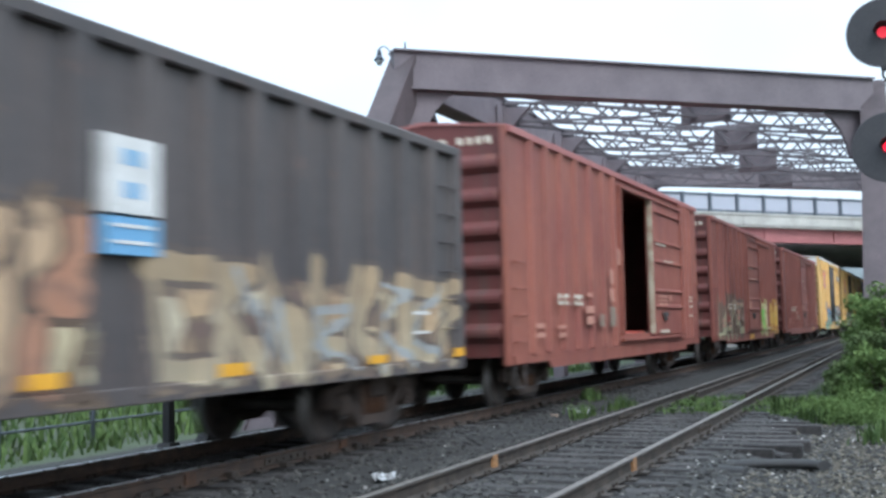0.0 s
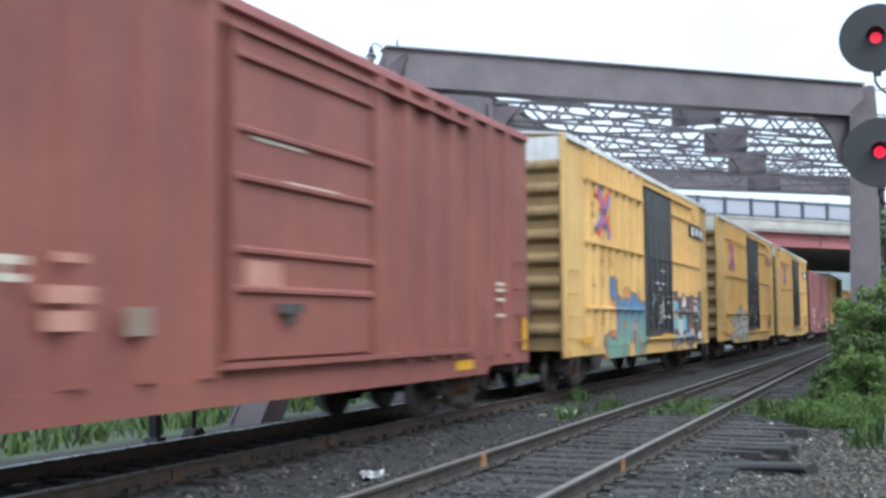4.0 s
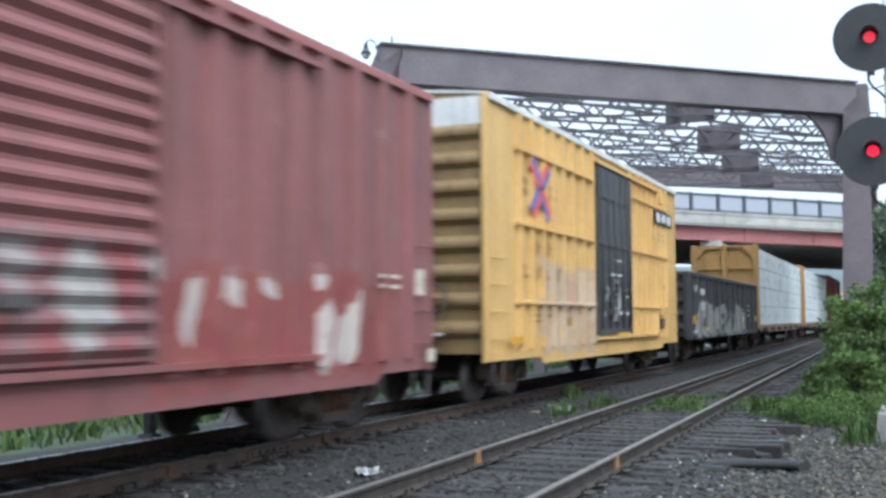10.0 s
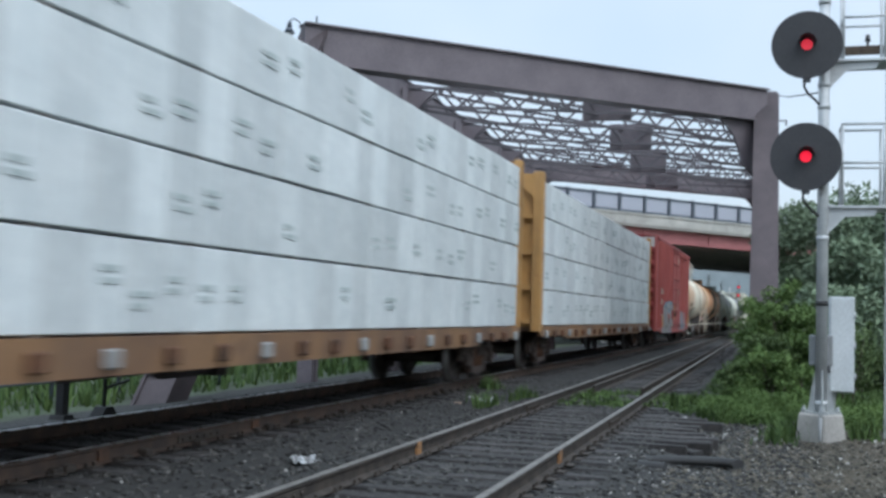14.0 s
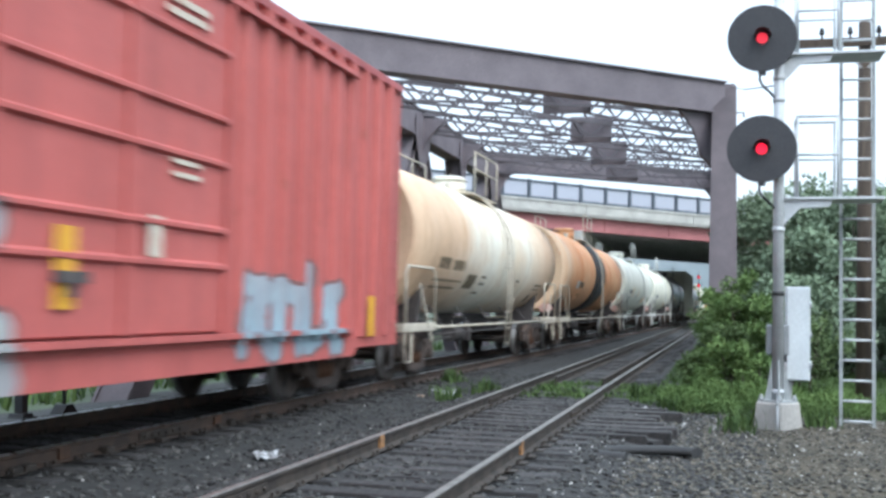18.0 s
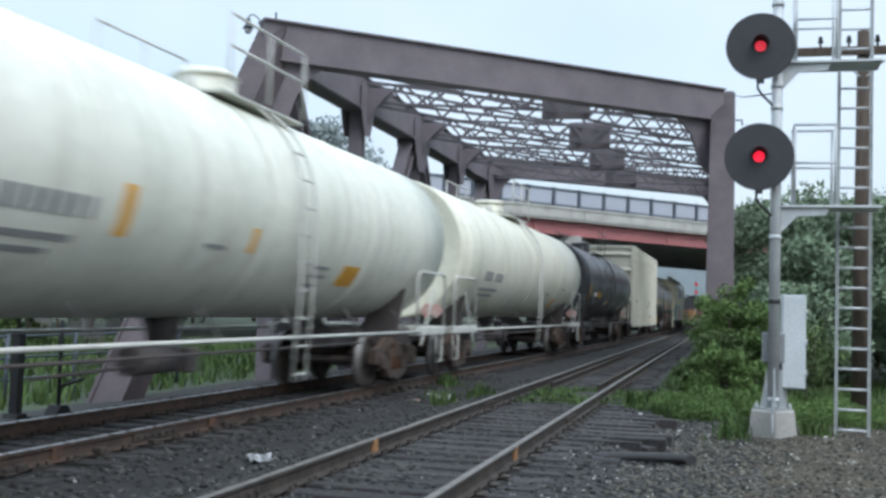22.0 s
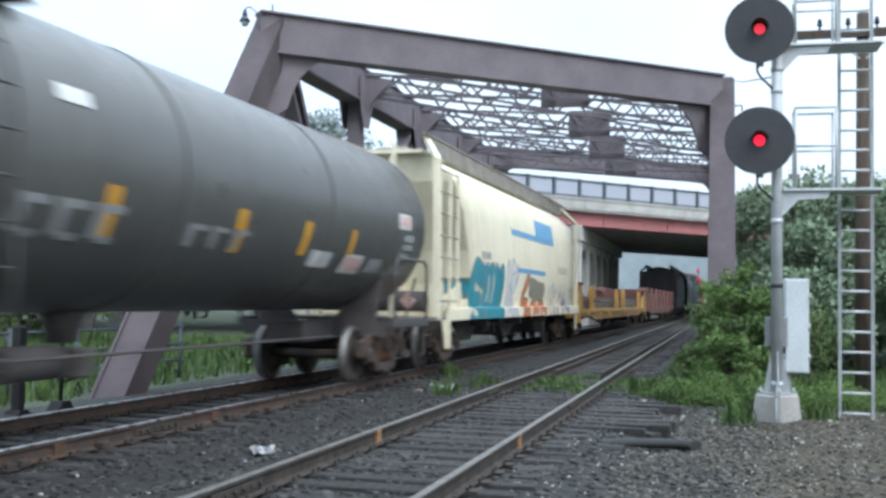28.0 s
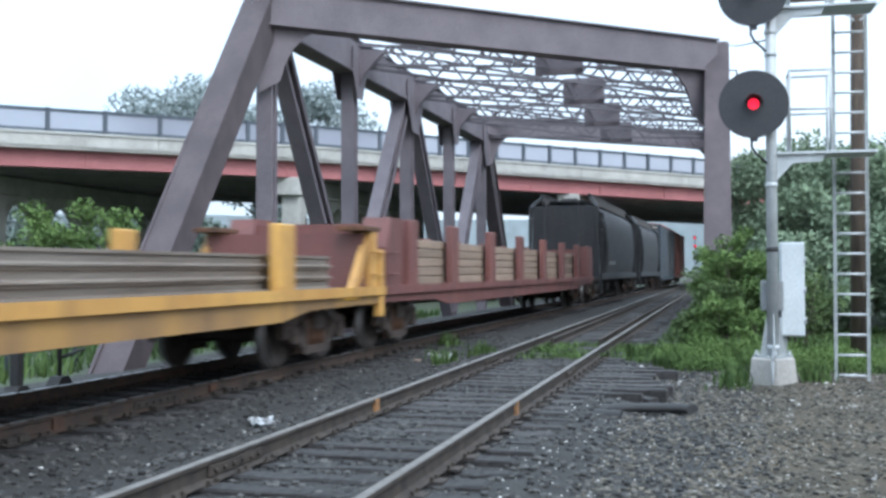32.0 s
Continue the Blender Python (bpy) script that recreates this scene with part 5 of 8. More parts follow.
def yellow_boxcar(s0, paint, label, plate=None, busy=False):
    plate = plate or BLACK_MARK
    ys = [1.46, 2.12, 2.79, 3.45, 4.12, 4.81, 5.57, 6.35, 9.95, 10.55, 11.15, 11.75, 12.35, 12.95, 13.6, 14.25]
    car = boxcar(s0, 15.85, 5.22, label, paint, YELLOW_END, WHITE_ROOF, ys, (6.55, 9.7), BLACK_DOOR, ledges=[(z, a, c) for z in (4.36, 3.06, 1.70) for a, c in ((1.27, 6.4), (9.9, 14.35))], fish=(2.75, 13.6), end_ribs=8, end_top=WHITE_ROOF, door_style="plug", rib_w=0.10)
    X = 1.566
    # crossed emblem of red and blue strokes
    cy, cz = 2.55, 3.76
    for k, (dy, dz, mat) in enumerate(((-0.5, 0.47, BLUE_MARK), (0.5, 0.47, RED_MARK), (0.52, -0.47, BLUE_MARK), (-0.52, -0.47, RED_MARK))):
        for e in (-1, 1):
            b = bm_new()
            n = Vector((0, -dz, dy)).normalized() * 0.075
            o = n * e * 1.02
            u = Vector((0, dy, dz)).normalized()
            a, c = Vector((X, cy, cz)) + o + u * 0.10 + Vector((0.002 * (k + (e > 0)), 0, 0)), Vector((X + 0.002 * (k + (e > 0)), cy + dy, cz + dz)) + o
            beam(b, a, c, 0.02, 0.15, n)
            mm = mat if e * (1 if k % 2 else -1) > 0 else (RED_MARK if mat is BLUE_MARK else BLUE_MARK)
            part("emblem_stroke", b, mm, car)
    bars(car, YELLOW_FAINT, [(1.52, 1.95, 3.80, 3.92), (1.52, 1.95, 3.62, 3.74), (3.3, 3.75, 3.82, 3.92), (3.3, 3.75, 3.66, 3.76)] +
         [q for k in range(4) for q in ((2.12 + 0.36 * k, 2.20 + 0.36 * k, 2.60, 2.84), (2.20 + 0.36 * k, 2.36 + 0.36 * k, 2.60 + 0.10 * (k % 2), 2.66 + 0.10 * (k % 2)))] + [q for k in range(6) for q in ((1.72 + 0.42 * k, 1.80 + 0.42 * k, 2.14, 2.38), (1.80 + 0.42 * k, 1.98 + 0.42 * k, 2.14 + 0.09 * (k % 3), 2.20 + 0.09 * (k % 3)))] +
         [(2.0, 2.7, 1.46, 1.50), (2.0, 2.7, 1.36, 1.40), (3.0, 3.6, 1.46, 1.50), (4.4, 4.9, 1.28, 1.45), (12.4, 13.4, 3.62, 3.67), (12.4, 13.3, 3.50, 3.55), (13.5, 14.2, 2.2, 2.3)], X - 0.055)
    b = bm_new()
    box(b, X - 0.04, X + 0.012, 12.72, 14.92, 3.93, 4.30, bevel=0.004)
    tag = part("marking_plate", b, plate, car, "dark plate with pale block shapes")
    for k in range(3):
        b = bm_new()
        y = 12.86 + 0.70 * k
        box(b, X + 0.012, X + 0.018, y, y + 0.46, 3.99 + 0.03 * (k % 2), 4.24)
        part("block_shape", b, WHITE_PAINT if plate is BLACK_MARK else PLATE_BROWN_PALE, tag)
    bars(car, GREY_MARK if plate is BLACK_MARK else PLATE_BROWN_PALE, [(12.9, 14.4, 3.66, 3.72), (13.0, 14.2, 3.50, 3.56)], X - 0.055)
    # stencils, reflectors and splashes on the door
    bars(car, WHITE_PAINT, [(8.75, 9.6, 3.42, 3.46), (8.75, 9.65, 3.34, 3.38), (8.8, 9.6, 3.26, 3.30), (6.72, 7.0, 3.22, 3.26), (6.72, 7.0, 3.14, 3.18)] if busy else [(8.15, 8.9, 2.72, 2.76)], 1.584)
    if busy:
        bars(car, GREY_MARK, [(7.4, 7.7, 1.86, 2.0), (7.3, 7.55, 1.7, 1.86), (7.6, 7.95, 1.62, 1.72), (7.45, 7.9, 1.56, 1.60), (8.55, 8.75, 1.75, 2.0), (8.7, 9.0, 1.6, 1.8), (8.9, 9.3, 1.5, 1.66), (7.5, 7.75, 2.16, 2.26), (8.15, 8.32, 1.84, 1.98)], 1.584, "paint_splash")
        bars(car, RED_MARK, [(8.55, 8.8, 2.17, 2.26)], 1.586, "sticker")
        bars(car, YELLOW_TAPE, [(6.62, 6.86, 1.52, 1.9), (9.45, 9.66, 1.5, 1.94)], 1.60, "reflector")
    bars(car, WHITE_PAINT, [(8.15, 8.9, 2.72, 2.76), (7.5, 8.9, 2.38, 2.43), (8.1, 8.4, 2.2, 2.32), (8.1, 8.4, 1.95, 2.12), (8.1, 8.4, 1.7, 1.86), (9.15, 9.5, 1.9, 1.95), (9.15, 9.5, 2.05, 2.1), (9.15, 9.5, 1.5, 1.58), (8.5, 8.9, 1.5, 1.58)], 1.582)
    bars(car, YELLOW_TAPE, [(0.75, 1.4, 1.0, 1.12), (8.2, 9.4, 1.02, 1.10)], 1.60, "reflector")
    for y, z in ((13.05, 4.58), (13.2, 1.62)):
        b = bm_new()
        box(b, 1.5, 1.68, y, y + 0.22, z - 0.12, z + 0.12, bevel=0.02)
        part("lifting_bracket", b, paint, car)
    b = bm_new()
    box(b, 1.52, 1.58, 13.35, 13.75, 1.15, 1.42)
    part("routing_board", b, DARK_PAINT, car)
    return car


c5 = yellow_boxcar(69.8, P_Y1, "yellow boxcar with a black door and blue sprayed lettering")
c6 = yellow_boxcar(88.1, P_Y2, "yellow boxcar with a black door and grey sprayed lettering", PLATE_BROWN, True)
c7 = yellow_boxcar(105.95, P_Y3, "clean yellow boxcar with a black plug door")
c9 = yellow_boxcar(142.3, P_Y4, "yellow boxcar with a black door and a pale painted-over patch")

# ---- the tall red boxcar ----
P_C13 = car_paint("bright_red_paint", (0.46, 0.115, 0.10), (0.40, 0.095, 0.082), 0.3, 0.4, seed=15, grime=(0.20, 0.06, 0.06), strokes=[
    ((0.34, 0.37, 0.38), (0.20, 0.42, 0.55), 0.30, None, 0, [[(2.6, 0.85), (3.3, 1.8), (6.2, 1.9)], [(2.6, 0.75), (6.8, 0.75)]]),
    ((0.42, 0.43, 0.42), (0.44, 0.47, 0.48), 0.17, (0.11, 0.09, 0.09), 0.05, [[(2.5, 1.5), (2.9, 1.75), (3.0, 0.85), (2.5, 0.8)]] + scrawl(3.2, 6.8, 0.85, 1.95, 4, 11)),
    ((0.30, 0.42, 0.48), (0.40, 0.43, 0.46), 0.13, (0.14, 0.10, 0.10), 0.05, scrawl(11.2, 14.8, 0.85, 1.75, 4, 12))])
c13 = boxcar(227.9, 17.1, 5.12, "tall bright red boxcar with grey sprayed lettering", P_C13, car_paint("red_end", (0.30, 0.03, 0.032), (0.25, 0.03, 0.03), 0.2, 0.4), car_paint("red_roof_bright", (0.40, 0.10, 0.10), (0.32, 0.07, 0.07)), [0.73, 1.47, 2.25, 3.0, 3.8, 4.6, 5.4, 6.15, 11.1, 11.7, 12.3, 12.9, 13.5, 14.1, 14.7, 15.3, 15.9, 16.5], (6.5, 10.6), P_C13, fish=(2.0, 15.0), end_top=WHITE_ROOF, rib_w=0.11)
b = bm_new()
box(b, 1.53, 1.60, 8.48, 8.62, 1.06, 4.6)
part("door_edge", b, P_C13, c13)
bars(c13, CREAM_MARK, chars(0.98, 1.38, 2.44, 2.70, 0.13) + chars(1.65, 1.95, 2.42, 2.66, 0.14) + chars(0.95, 1.42, 1.97, 2.2, 0.15) + chars(1.65, 2.02, 1.97, 2.18, 0.15) + [ (0.95, 1.3, 1.45, 1.5), (0.95, 1.3, 1.3, 1.35), (1.6, 1.9, 1.45, 1.5), (9.1, 10.0, 4.35, 4.42), (9.1, 10.0, 4.22, 4.29), (9.3, 9.9, 2.75, 2.80), (9.3, 9.9, 2.62, 2.67), (8.9, 9.15, 1.8, 2.2)], 1.60)
bars(c13, YELLOW_TAPE, [(1.6, 1.95, 0.95, 1.5), (7.4, 7.7, 1.3, 2.0), (15.4, 15.7, 0.9, 1.5)], 1.60, "reflector")


# ---- gondolas ----
def gondola(s0, L, H, label, paint, n_ribs, z0=0.86, tabs=0.0, ledge=None, open_top=True, category="gondola", rim=0.09, rib_d=0.10, end_panels=4):
    car = car_base("gondola", s0, L, label, category)
    X = 1.45
    for s in (-1, 1):
        b = bm_new()
        box(b, *sorted((s * X, s * (X - 0.04))), 0, L, z0, H - 0.05)
        part("side_wall", b, paint, car)
        b = bm_new()
        box(b, *sorted((s * (X - 0.06), s * (X + rim))), -0.02, L + 0.02, H - 0.14, H, bevel=0.02)
        part("top_rail", b, paint, car, "dented top rail")
        b = bm_new()
        box(b, *sorted((s * (X - 0.02), s * (X + 0.08))), 0, L, z0 - 0.08, z0 + 0.07, bevel=0.01)
        part("side_sill", b, paint, car)
        for k in range(n_ribs):
            y = 0.12 + (L - 0.24) * k / (n_ribs - 1)
            if s < 0 and k % 2:
                continue
            b = bm_new()
            rib(b, s * X, y, z0 - tabs, H - 0.12, 0.14, rib_d, s)
            part("side_post", b, paint, car)
        if ledge:
            b = bm_new()
            box(b, *sorted((s * X, s * (X + 0.10))), 0, L, ledge - 0.04, ledge + 0.04)
            part("side_ledge", b, paint, car)
    for y, out in ((0, -1), (L, 1)):
        b = bm_new()
        box(b, -X, X, *sorted((y, y - out * 0.05)), z0, H - 0.06)
        part("end_wall", b, paint, car)
        b = bm_new()
        box(b, -X - 0.06, X + 0.06, *sorted((y - out * 0.04, y + out * 0.09)), H - 0.13, H + 0.01, bevel=0.02)
        part("end_top_rail", b, paint, car)
        for k in range(end_panels):
            z = z0 + 0.3 + (H - z0 - 0.75) * k / max(1, end_panels - 1)
            b = bm_new()
            prism(b, [(y, z - 0.13), (y, z + 0.13), (y + out * 0.10, z + 0.05), (y + out * 0.10, z - 0.05)], "x", -X + 0.08, X - 0.08)
            part("end_corrugation", b, paint, car)
        for s in (-1, 1):
            b = bm_new()
            box(b, *sorted((s * (X - 0.1), s * (X + 0.02))), *sorted((y, y + out * 0.11)), z0 - 0.05, H - 0.1)
            part("corner_post", b, paint, car)
        rungs(car, X, *((0.16, 0.6) if out < 0 else (L - 0.6, L - 0.16)), [z0 + 0.1 + 0.4 * k for k in range(int((H - z0) / 0.42))], paint)
    b = bm_new()
    box(b, -X + 0.04, X - 0.04, 0.05, L - 0.05, 0.98, 1.06)
    part("floor", b, FRAME_DARK, car)
    return car


CREAM = [(0.46, 0.38, 0.25), (0.42, 0.31, 0.19), (0.48, 0.42, 0.30), (0.34, 0.25, 0.16), (0.14, 0.10, 0.085)]
P_C1 = car_paint("black_gondola_paint", (0.088, 0.076, 0.074), (0.062, 0.056, 0.057), 0.45, 0.45, seed=21, rust_col=(0.17, 0.10, 0.075), grime=(0.13, 0.095, 0.08), regions=[
    (8.9, 15.9, 0.8, 2.0, CREAM, (0.16, 0.12, 0.09), 0.5, 14.0), (-1, 8.3, 0.8, 2.5, [(0.48, 0.34, 0.21), (0.52, 0.46, 0.30), (0.36, 0.19, 0.12)], (0.10, 0.07, 0.05), 0.8, 15.0)], strokes=[
    ((0.42, 0.36, 0.25), (0.38, 0.29, 0.18), 0.12, (0.10, 0.08, 0.07), 0.07, scrawl(8.9, 16.0, 0.95, 2.0, 7, 51)),
    ((0.30, 0.33, 0.34), (0.34, 0.36, 0.36), 0.05, None, 0, scrawl(10.5, 15.8, 0.9, 1.9, 4, 52))])
c1 = gondola(-3.0, 16.1, 3.97, "tall black ribbed gondola with cream sprayed lettering", P_C1, 19)
b = bm_new()
box(b, 1.452, 1.56, 8.28, 9.0, 2.40, 3.06)
pl = part("poster_plate", b, WHITE_PAINT, c1, "white plate above a blue one")
b = bm_new()
box(b, 1.452, 1.562, 8.28, 9.0, 2.05, 2.37)
part("poster_plate", b, SKY_BLUE, c1, "blue plate with pale lettering")
for z, w in ((2.88, 0.22), (2.6, 0.2)):
    b = bm_new()
    box(b, 1.56, 1.564, 8.64 - w / 2, 8.64 + w / 2, z - 0.07, z + 0.07)
    part("lettering", b, SKY_BLUE, pl)
bars(c1, WHITE_PAINT, [(8.36, 8.9, 2.28, 2.31), (8.36, 8.9, 2.14, 2.17)], 1.565)
bars(c1, YELLOW_TAPE, [(7.4, 7.8, 0.98, 1.10), (9.9, 10.4, 0.96, 1.08), (13.0, 13.5, 0.96, 1.06), (15.6, 16.0, 0.96, 1.08)], 1.562, "reflector")
bars(c1, WHITE_PAINT, [(14.3, 14.8, 1.55, 1.59), (14.3, 14.8, 1.30, 1.33)], 1.562)

P_C10 = car_paint("black_gondola_paint_white_lettering", (0.046, 0.047, 0.050), (0.038, 0.038, 0.040), 0.25, 0.3, seed=22, rust_col=(0.11, 0.075, 0.06), grime=(0.10, 0.09, 0.085), strokes=[
    ((0.17, 0.17, 0.16), (0.15, 0.15, 0.15), 0.36, None, 0, [[(1.7, 1.25), (12.6, 1.3)]]),
    ((0.30, 0.30, 0.28), (0.34, 0.34, 0.33), 0.17, (0.05, 0.05, 0.05), 0.06, scrawl(1.5, 12.9, 0.9, 1.75, 10, 24))])
c10 = gondola(160.2, 16.6, 2.86, "black low-sided ribbed gondola with white sprayed lettering", P_C10, 13, tabs=0.1)
bars(c10, WHITE_PAINT, [(0.62, 1.28, 2.40, 2.43), (0.62, 1.28, 2.33, 2.36), (0.62, 1.2, 2.26, 2.29)] + chars(1.75, 2.6, 2.18, 2.36, 0.2) + [(1.65, 2.7, 1.86, 1.90), (1.65, 2.7, 1.78, 1.82), (1.65, 2.5, 1.69, 1.74), (0.3, 0.9, 0.98, 1.02), (13.2, 13.7, 1.9, 1.95), (13.2, 13.7, 1.7, 1.75), (13.2, 13.7, 1.5, 1.55), (11.4, 11.8, 1.45, 1.48), (11.4, 11.8, 1.75, 1.78)], 1.558)
bars(c10, YELLOW_TAPE, [(0.28, 0.75, 1.25, 1.5), (2.9, 3.3, 1.02, 1.12), (11.5, 12.0, 1.3, 1.40), (15.6, 16.0, 1.28, 1.5)], 1.558, "reflector")

P_C19 = car_paint("off_white_gondola_paint", (0.60, 0.575, 0.475), (0.52, 0.50, 0.415), 0.14, 0.25, seed=23, grime=(0.22, 0.20, 0.17), rust_col=(0.34, 0.26, 0.20), strokes=[
    ((0.15, 0.15, 0.15), (0.17, 0.17, 0.17), 0.035, None, 0, scrawl(1.2, 3.6, 1.1, 2.3, 2, 31) + scrawl(8.2, 12.2, 1.1, 2.25, 4, 32))])
c19 = gondola(339.4, 15.85, 4.98, "tall off-white ribbed gondola with faint sprayed lines", P_C19, 19, z0=0.92, tabs=0.20, ledge=4.38, rib_d=0.12, end_panels=5)
bars(c19, YELLOW_TAPE, [(4.6, 5.4, 1.0, 1.14), (9.6, 10.5, 1.0, 1.14), (14.9, 15.6, 1.0, 1.14)], 1.60, "reflector")
bars(c19, GREY_MARK, [(13.2, 13.6, 1.35, 1.6), (11.5, 11.9, 1.2, 1.35), (0.6, 1.3, 4.6, 4.66)], 1.575)


# ---- centre-beam flat cars with wrapped timber ----
def wrap_mat():
    m, ns, ls, b = mat_new("white_timber_wrap")
    tc = ns.new("ShaderNodeTexCoord")
    info = ns.new("ShaderNodeObjectInfo")
    off = ns.new("ShaderNodeVectorMath")
    off.operation = "ADD"
    ls.new(tc.outputs["Object"], off.inputs[0])
    cmb = ns.new("ShaderNodeCombineXYZ")
    ls.new(calc(ns, ls, "MULTIPLY", info.outputs["Random"], 40.0), cmb.inputs[1])
    ls.new(cmb.outputs[0], off.inputs[1])
    co = off.outputs[0]
    n1 = noise_tex(ns, ls, co, 2.2, 4, 0.6)
    n2 = noise_tex(ns, ls, co, 7.0, 4, 0.6)
    wv = noise_tex(ns, ls, co, 4.0, 3, 0.5, (1, 1.2, 0.8))
    c = mixer(ns, ls, ramp(ns, ls, n1, 0.3, 0.7), (0.60, 0.64, 0.64), (0.72, 0.75, 0.74))
    tone = calc(ns, ls, "MULTIPLY_ADD", info.outputs["Random"], 0.24, 0.80)
    comb = ns.new("ShaderNodeCombineColor")
    for i in range(3):
        ls.new(tone, comb.inputs[i])
    c = mixer(ns, ls, 1.0, c, comb.outputs[0], "MULTIPLY")
    c = mixer(ns, ls, 0.25, c, ramp(ns, ls, n2, 0.35, 0.7, (0.55, 0.55, 0.57), (1, 1, 1)), "MULTIPLY")
    ls.new(c, b.inputs["Base Color"])
    b.inputs["Roughness"].default_value = 0.36
    add_bump(ns, ls, b, calc(ns, ls, "ADD", wv, calc(ns, ls, "MULTIPLY", n2, 0.4)), 0.32, 0.04)
    return m


WRAP = wrap_mat()
WRAP_PRINT = rough_mat("faint_wrap_print", (0.40, 0.46, 0.45), (0.52, 0.57, 0.56), 6, 40, 0.6)
P_CB = car_paint("ochre_flatcar_paint", (0.46, 0.26, 0.085), (0.38, 0.22, 0.08), 0.45, 0.35, seed=31)
P_CB_SILL = car_paint("rusty_ochre_sill", (0.25, 0.14, 0.065), (0.11, 0.065, 0.045), 0.6, 0.3, seed=32, rust_col=(0.10, 0.06, 0.045))


def centre_beam(s0, L, label):
    car = car_base("centre_beam_flat_car", s0, L, label, "flat car", sill=(0.6, 1.02))
    X = 1.42
    b = bm_new()
    box(b, -X, X, 0.0, L, 0.98, 1.08)
    part("deck", b, P_CB_SILL, car)
    for s in (-1, 1):
        b = bm_new()
        prism(b, [(0.1, 0.84), (0.1, 1.08), (L - 0.1, 1.08), (L - 0.1, 0.84), (L - 3.2, 0.84), (L - 3.5, 0.74), (3.5, 0.74), (3.2, 0.84)], "x", *sorted((s * (X - 0.03), s * (X + 0.05))))
        part("side_sill", b, P_CB_SILL, car, "rusty ochre side sill")
        for k in range(22):
            y = 0.6 + (L - 1.2) * k / 21
            b = bm_new()
            box(b, *sorted((s * (X + 0.05), s * (X + 0.13))), y - 0.09, y + 0.09, 0.80, 0.98, bevel=0.02)
            part("winch", b, RUSTY if k % 3 else GREY_MARK, car)
    b = bm_new()
    box(b, -0.12, 0.12, 0.1, L - 0.1, 1.08, 4.6)
    part("centre_beam", b, P_CB, car)
    for y, out in ((0.0, -1), (L, 1)):
        b = bm_new()
        box(b, -1.46, 1.46, *sorted((y, y - out * 0.08)), 1.05, 4.72)
        part("bulkhead", b, P_CB, car, "ochre steel bulkhead with stiffeners")
        reach = 1.5 if out < 0 else 1.42
        for x0, x1 in ((-1.5, -1.26), (1.26, reach), (-0.12, 0.12)):
            b = bm_new()
            box(b, x0, x1, *sorted((y - out * 0.12, y + out * 0.16)), 0.95, 4.76, bevel=0.02)
            part("bulkhead_post", b, P_CB, car)
        for z in (1.2, 2.0, 2.85, 3.7, 4.66):
            b = bm_new()
            box(b, -1.3, 1.3, *sorted((y, y + out * 0.12)), z - 0.06, z + 0.06)
            part("bulkhead_rail", b, P_CB, car)
        for s in (-1, 1):
            b = bm_new()
            prism(b, [(s * 0.8, 4.6), (s * 1.3, 4.6), (s * 1.3, 4.1)], "y", *sorted((y + out * 0.13, y + out * 0.15)))
            part("bulkhead_gusset", b, P_CB, car)
    return car


def pack_mesh(k, w):
    """One wrapped pack: almost flat sheeting with faint folds."""
    b = bm_new()
    box(b, -0.62, 0.655 + 0.004 * (k % 3), 0.0015, w - 0.0015, 0.0, 0.846, bevel=0.012)
    return mesh_of("wrapped_pack", b, WRAP)


pack_meshes = [pack_mesh(k, 0.61 * CAR_SCALE) for k in range(5)]
wide_pack = pack_mesh(9, 2.44 * CAR_SCALE)


def timber_load(car_s0, L):
    """Four tiers of white-wrapped timber packs on each side of the beam, one thing a stack side."""
    for s in (-1, 1):
        load = thing("timber_load", pose(XM, car_s0, 0), "four tiers of white plastic-wrapped timber packs on a flat car", "timber load", "timber loads")
        CARS.append((load, car_s0, L))
        w = 0.61 if s > 0 else 2.44
        n = int((L - 0.5) / w)
        y00 = 0.25 + ((L - 0.5) - n * w) / 2
        for tier in range(4):
            z = 1.09 + 0.875 * tier
            if s > 0:
                for k in range(n // 4):
                    b = bm_new()
                    box(b, 0.3, 1.42, y00 + 2.44 * k + 0.5, y00 + 2.44 * k + 0.6, z - 0.012, z + 0.012)
                    part("spacer_batten", b, INSIDE, load)
            shift = 0.0
            for k in range(n):
                if k % 4 == 0:
                    shift = rnd.uniform(-0.012, 0.012)
                if s > 0:
                    part("wrapped_pack", rnd.choice(pack_meshes), WRAP, load, "", pose(0.78 + shift + rnd.uniform(-0.003, 0.003), y00 + w * k, z + 0.012))
                    if rnd.random() < 0.5:
                        yy, zz = y00 + w * k + rnd.uniform(0.05, 0.2), z + 0.42 + rnd.uniform(-0.1, 0.15)
                        for q in range(2):
                            b = bm_new()
                            box(b, 1.40, 1.453 + shift, yy, yy + rnd.uniform(0.2, 0.4), zz - 0.11 * q, zz - 0.11 * q + 0.055)
                            part("printed_mark", b, WRAP_PRINT, load)
                else:
                    part("wrapped_pack", wide_pack, WRAP, load, "", pose(-0.78, y00 + w * (k + 1), z + 0.012, 0, 0, 180))


c11 = centre_beam(178.1, 22.5, "ochre centre-beam flat car loaded with wrapped timber")
c12 = centre_beam(202.8, 22.9, "ochre centre-beam flat car loaded with wrapped timber")
timber_load(178.1, 22.5)
timber_load(202.8, 22.9)


